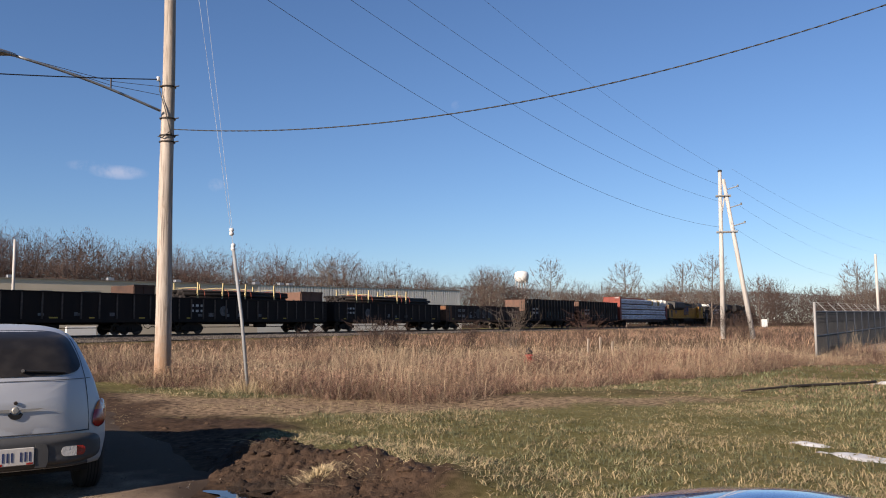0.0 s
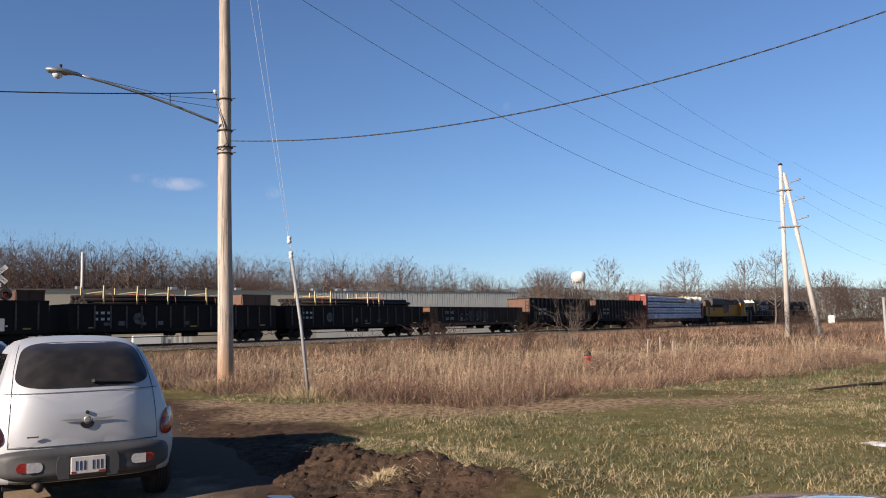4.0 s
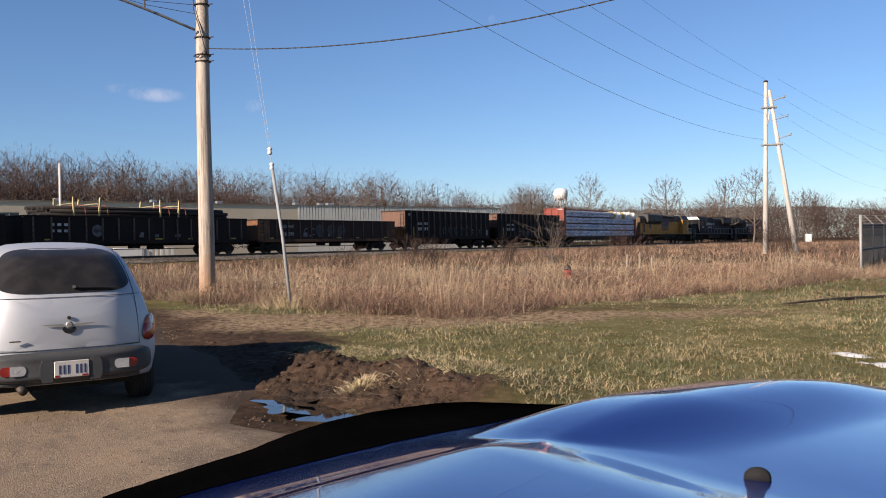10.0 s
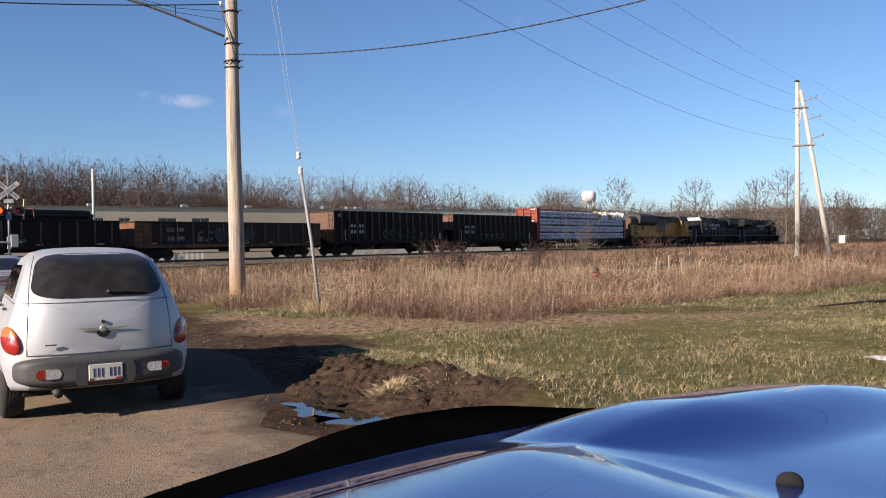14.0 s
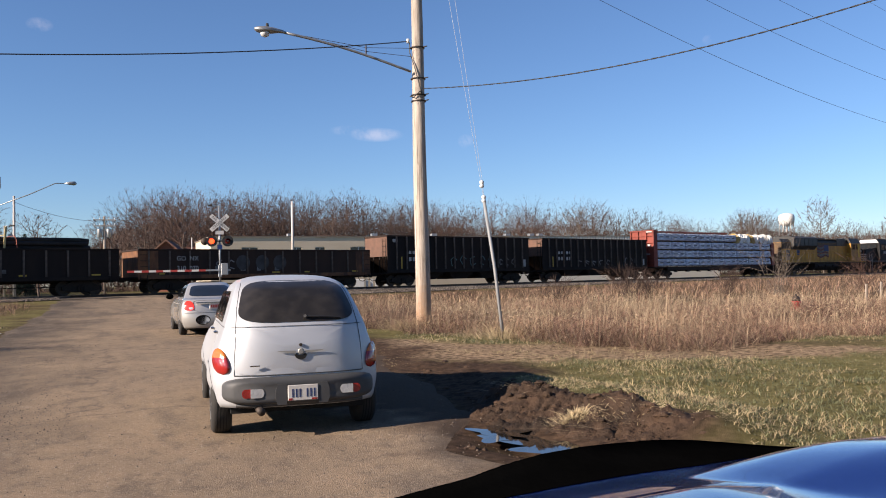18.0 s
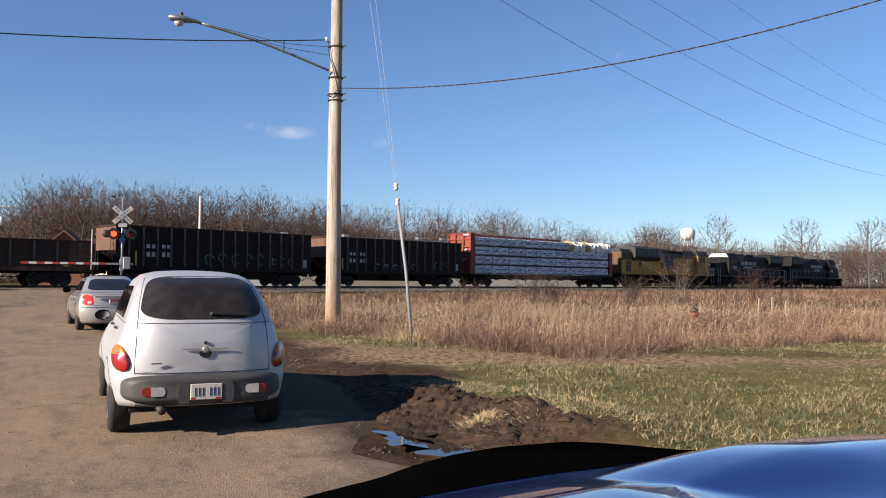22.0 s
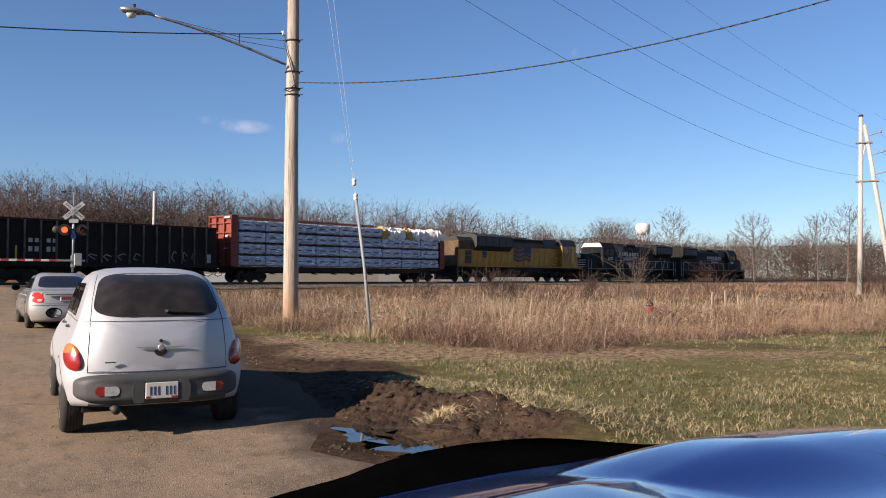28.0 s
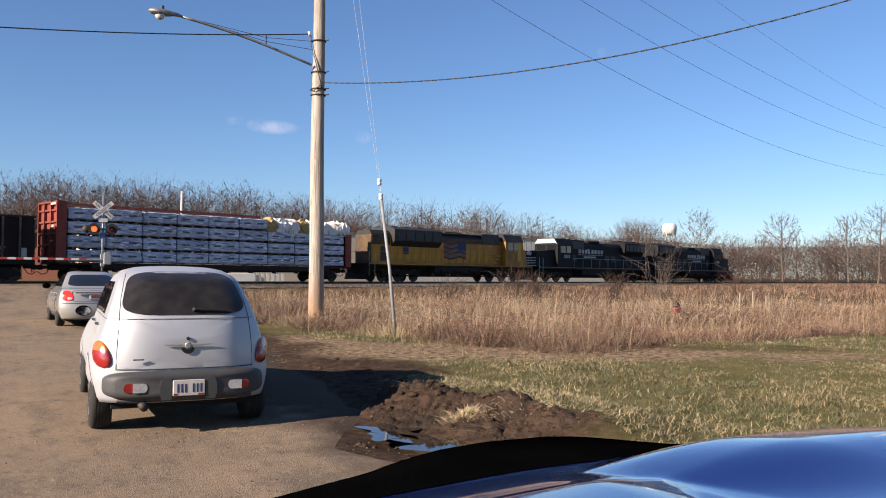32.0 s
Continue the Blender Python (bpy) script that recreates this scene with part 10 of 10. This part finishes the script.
    sow("far_lawn_thatch", x, y, 0.04, 0.12, 0.010, 0.02, 1.0, M["dry_tall"], rng, "dead brown grass of the turf before the fence", (0, 0), 0.08)
    x, y = scatter(rng, 45000, 6, 34, 14, 48, lawn)
    sow("far_lawn_grass", x, y, 0.04, 0.12, 0.014, 0.03, 0.6, M["lawn_green"], rng, "short green turf before the fence", (0, 0), 0.08)
    x, y = scatter(rng, 42000, -26, -10, 3, 22, lambda x, y: lawn(x, y) * (road_ab(x, y)[1] < 0))
    sow("verge_turf", x, y, 0.04, 0.12, 0.010, 0.02, 0.6, M["lawn_green"], rng, "short turf on the verge across the road", (0, 0), 0.06)
    x, y = scatter(rng, 42000, -26, -10, 3, 22, lambda x, y: lawn(x, y) * (road_ab(x, y)[1] < 0))
    sow("verge_thatch", x, y, 0.04, 0.13, 0.010, 0.02, 0.8, M["lawn_dry"], rng, "dead straw on the verge across the road", (0, 0), 0.06)
    # tussocks of straw in the mud and at the foot of the poles
    for cx, cy, k, w, hh in ((-1.33, 8.72, 700, 0.085, 0.10), (-1.05, 8.6, 90, 0.12, 0.07), (-0.7, 8.6, 140, 0.2, 0.08), (-0.1, 8.6, 110, 0.25, 0.08), (-13.5, 10.1, 420, 0.33, 0.13), (-13.1, 9.5, 200, 0.25, 0.10), (-7.0, 20.5, 900, 0.4, 0.5), (-4.3, 18.3, 700, 0.3, 0.45), (-1.9, 10.0, 160, 0.3, 0.08)):
        xx, yy = cx + rng.normal(0, w, k), cy + rng.normal(0, w * 0.7, k)
        zz = np.maximum(land(xx, yy), mud_top(xx, yy)) - 0.01
        h = rng.uniform(0.3, 1.0, k) * hh
        l = np.stack([(xx - cx) * 0.9, (yy - cy) * 0.9, -0.2 * h], 1) + rng.normal(0, 0.35, (k, 3)) * h[:, None] * np.array([1, 1, 0.2])
        ob = blades("straw_tussock", np.stack([xx, yy, zz], 1), h, l, rng.uniform(0.003, 0.008, k), M["straw"], rng)
        tagged(ob, "bleached tussock of straw", "grass", "straw tussocks", "stuff")


grasses()

motions()
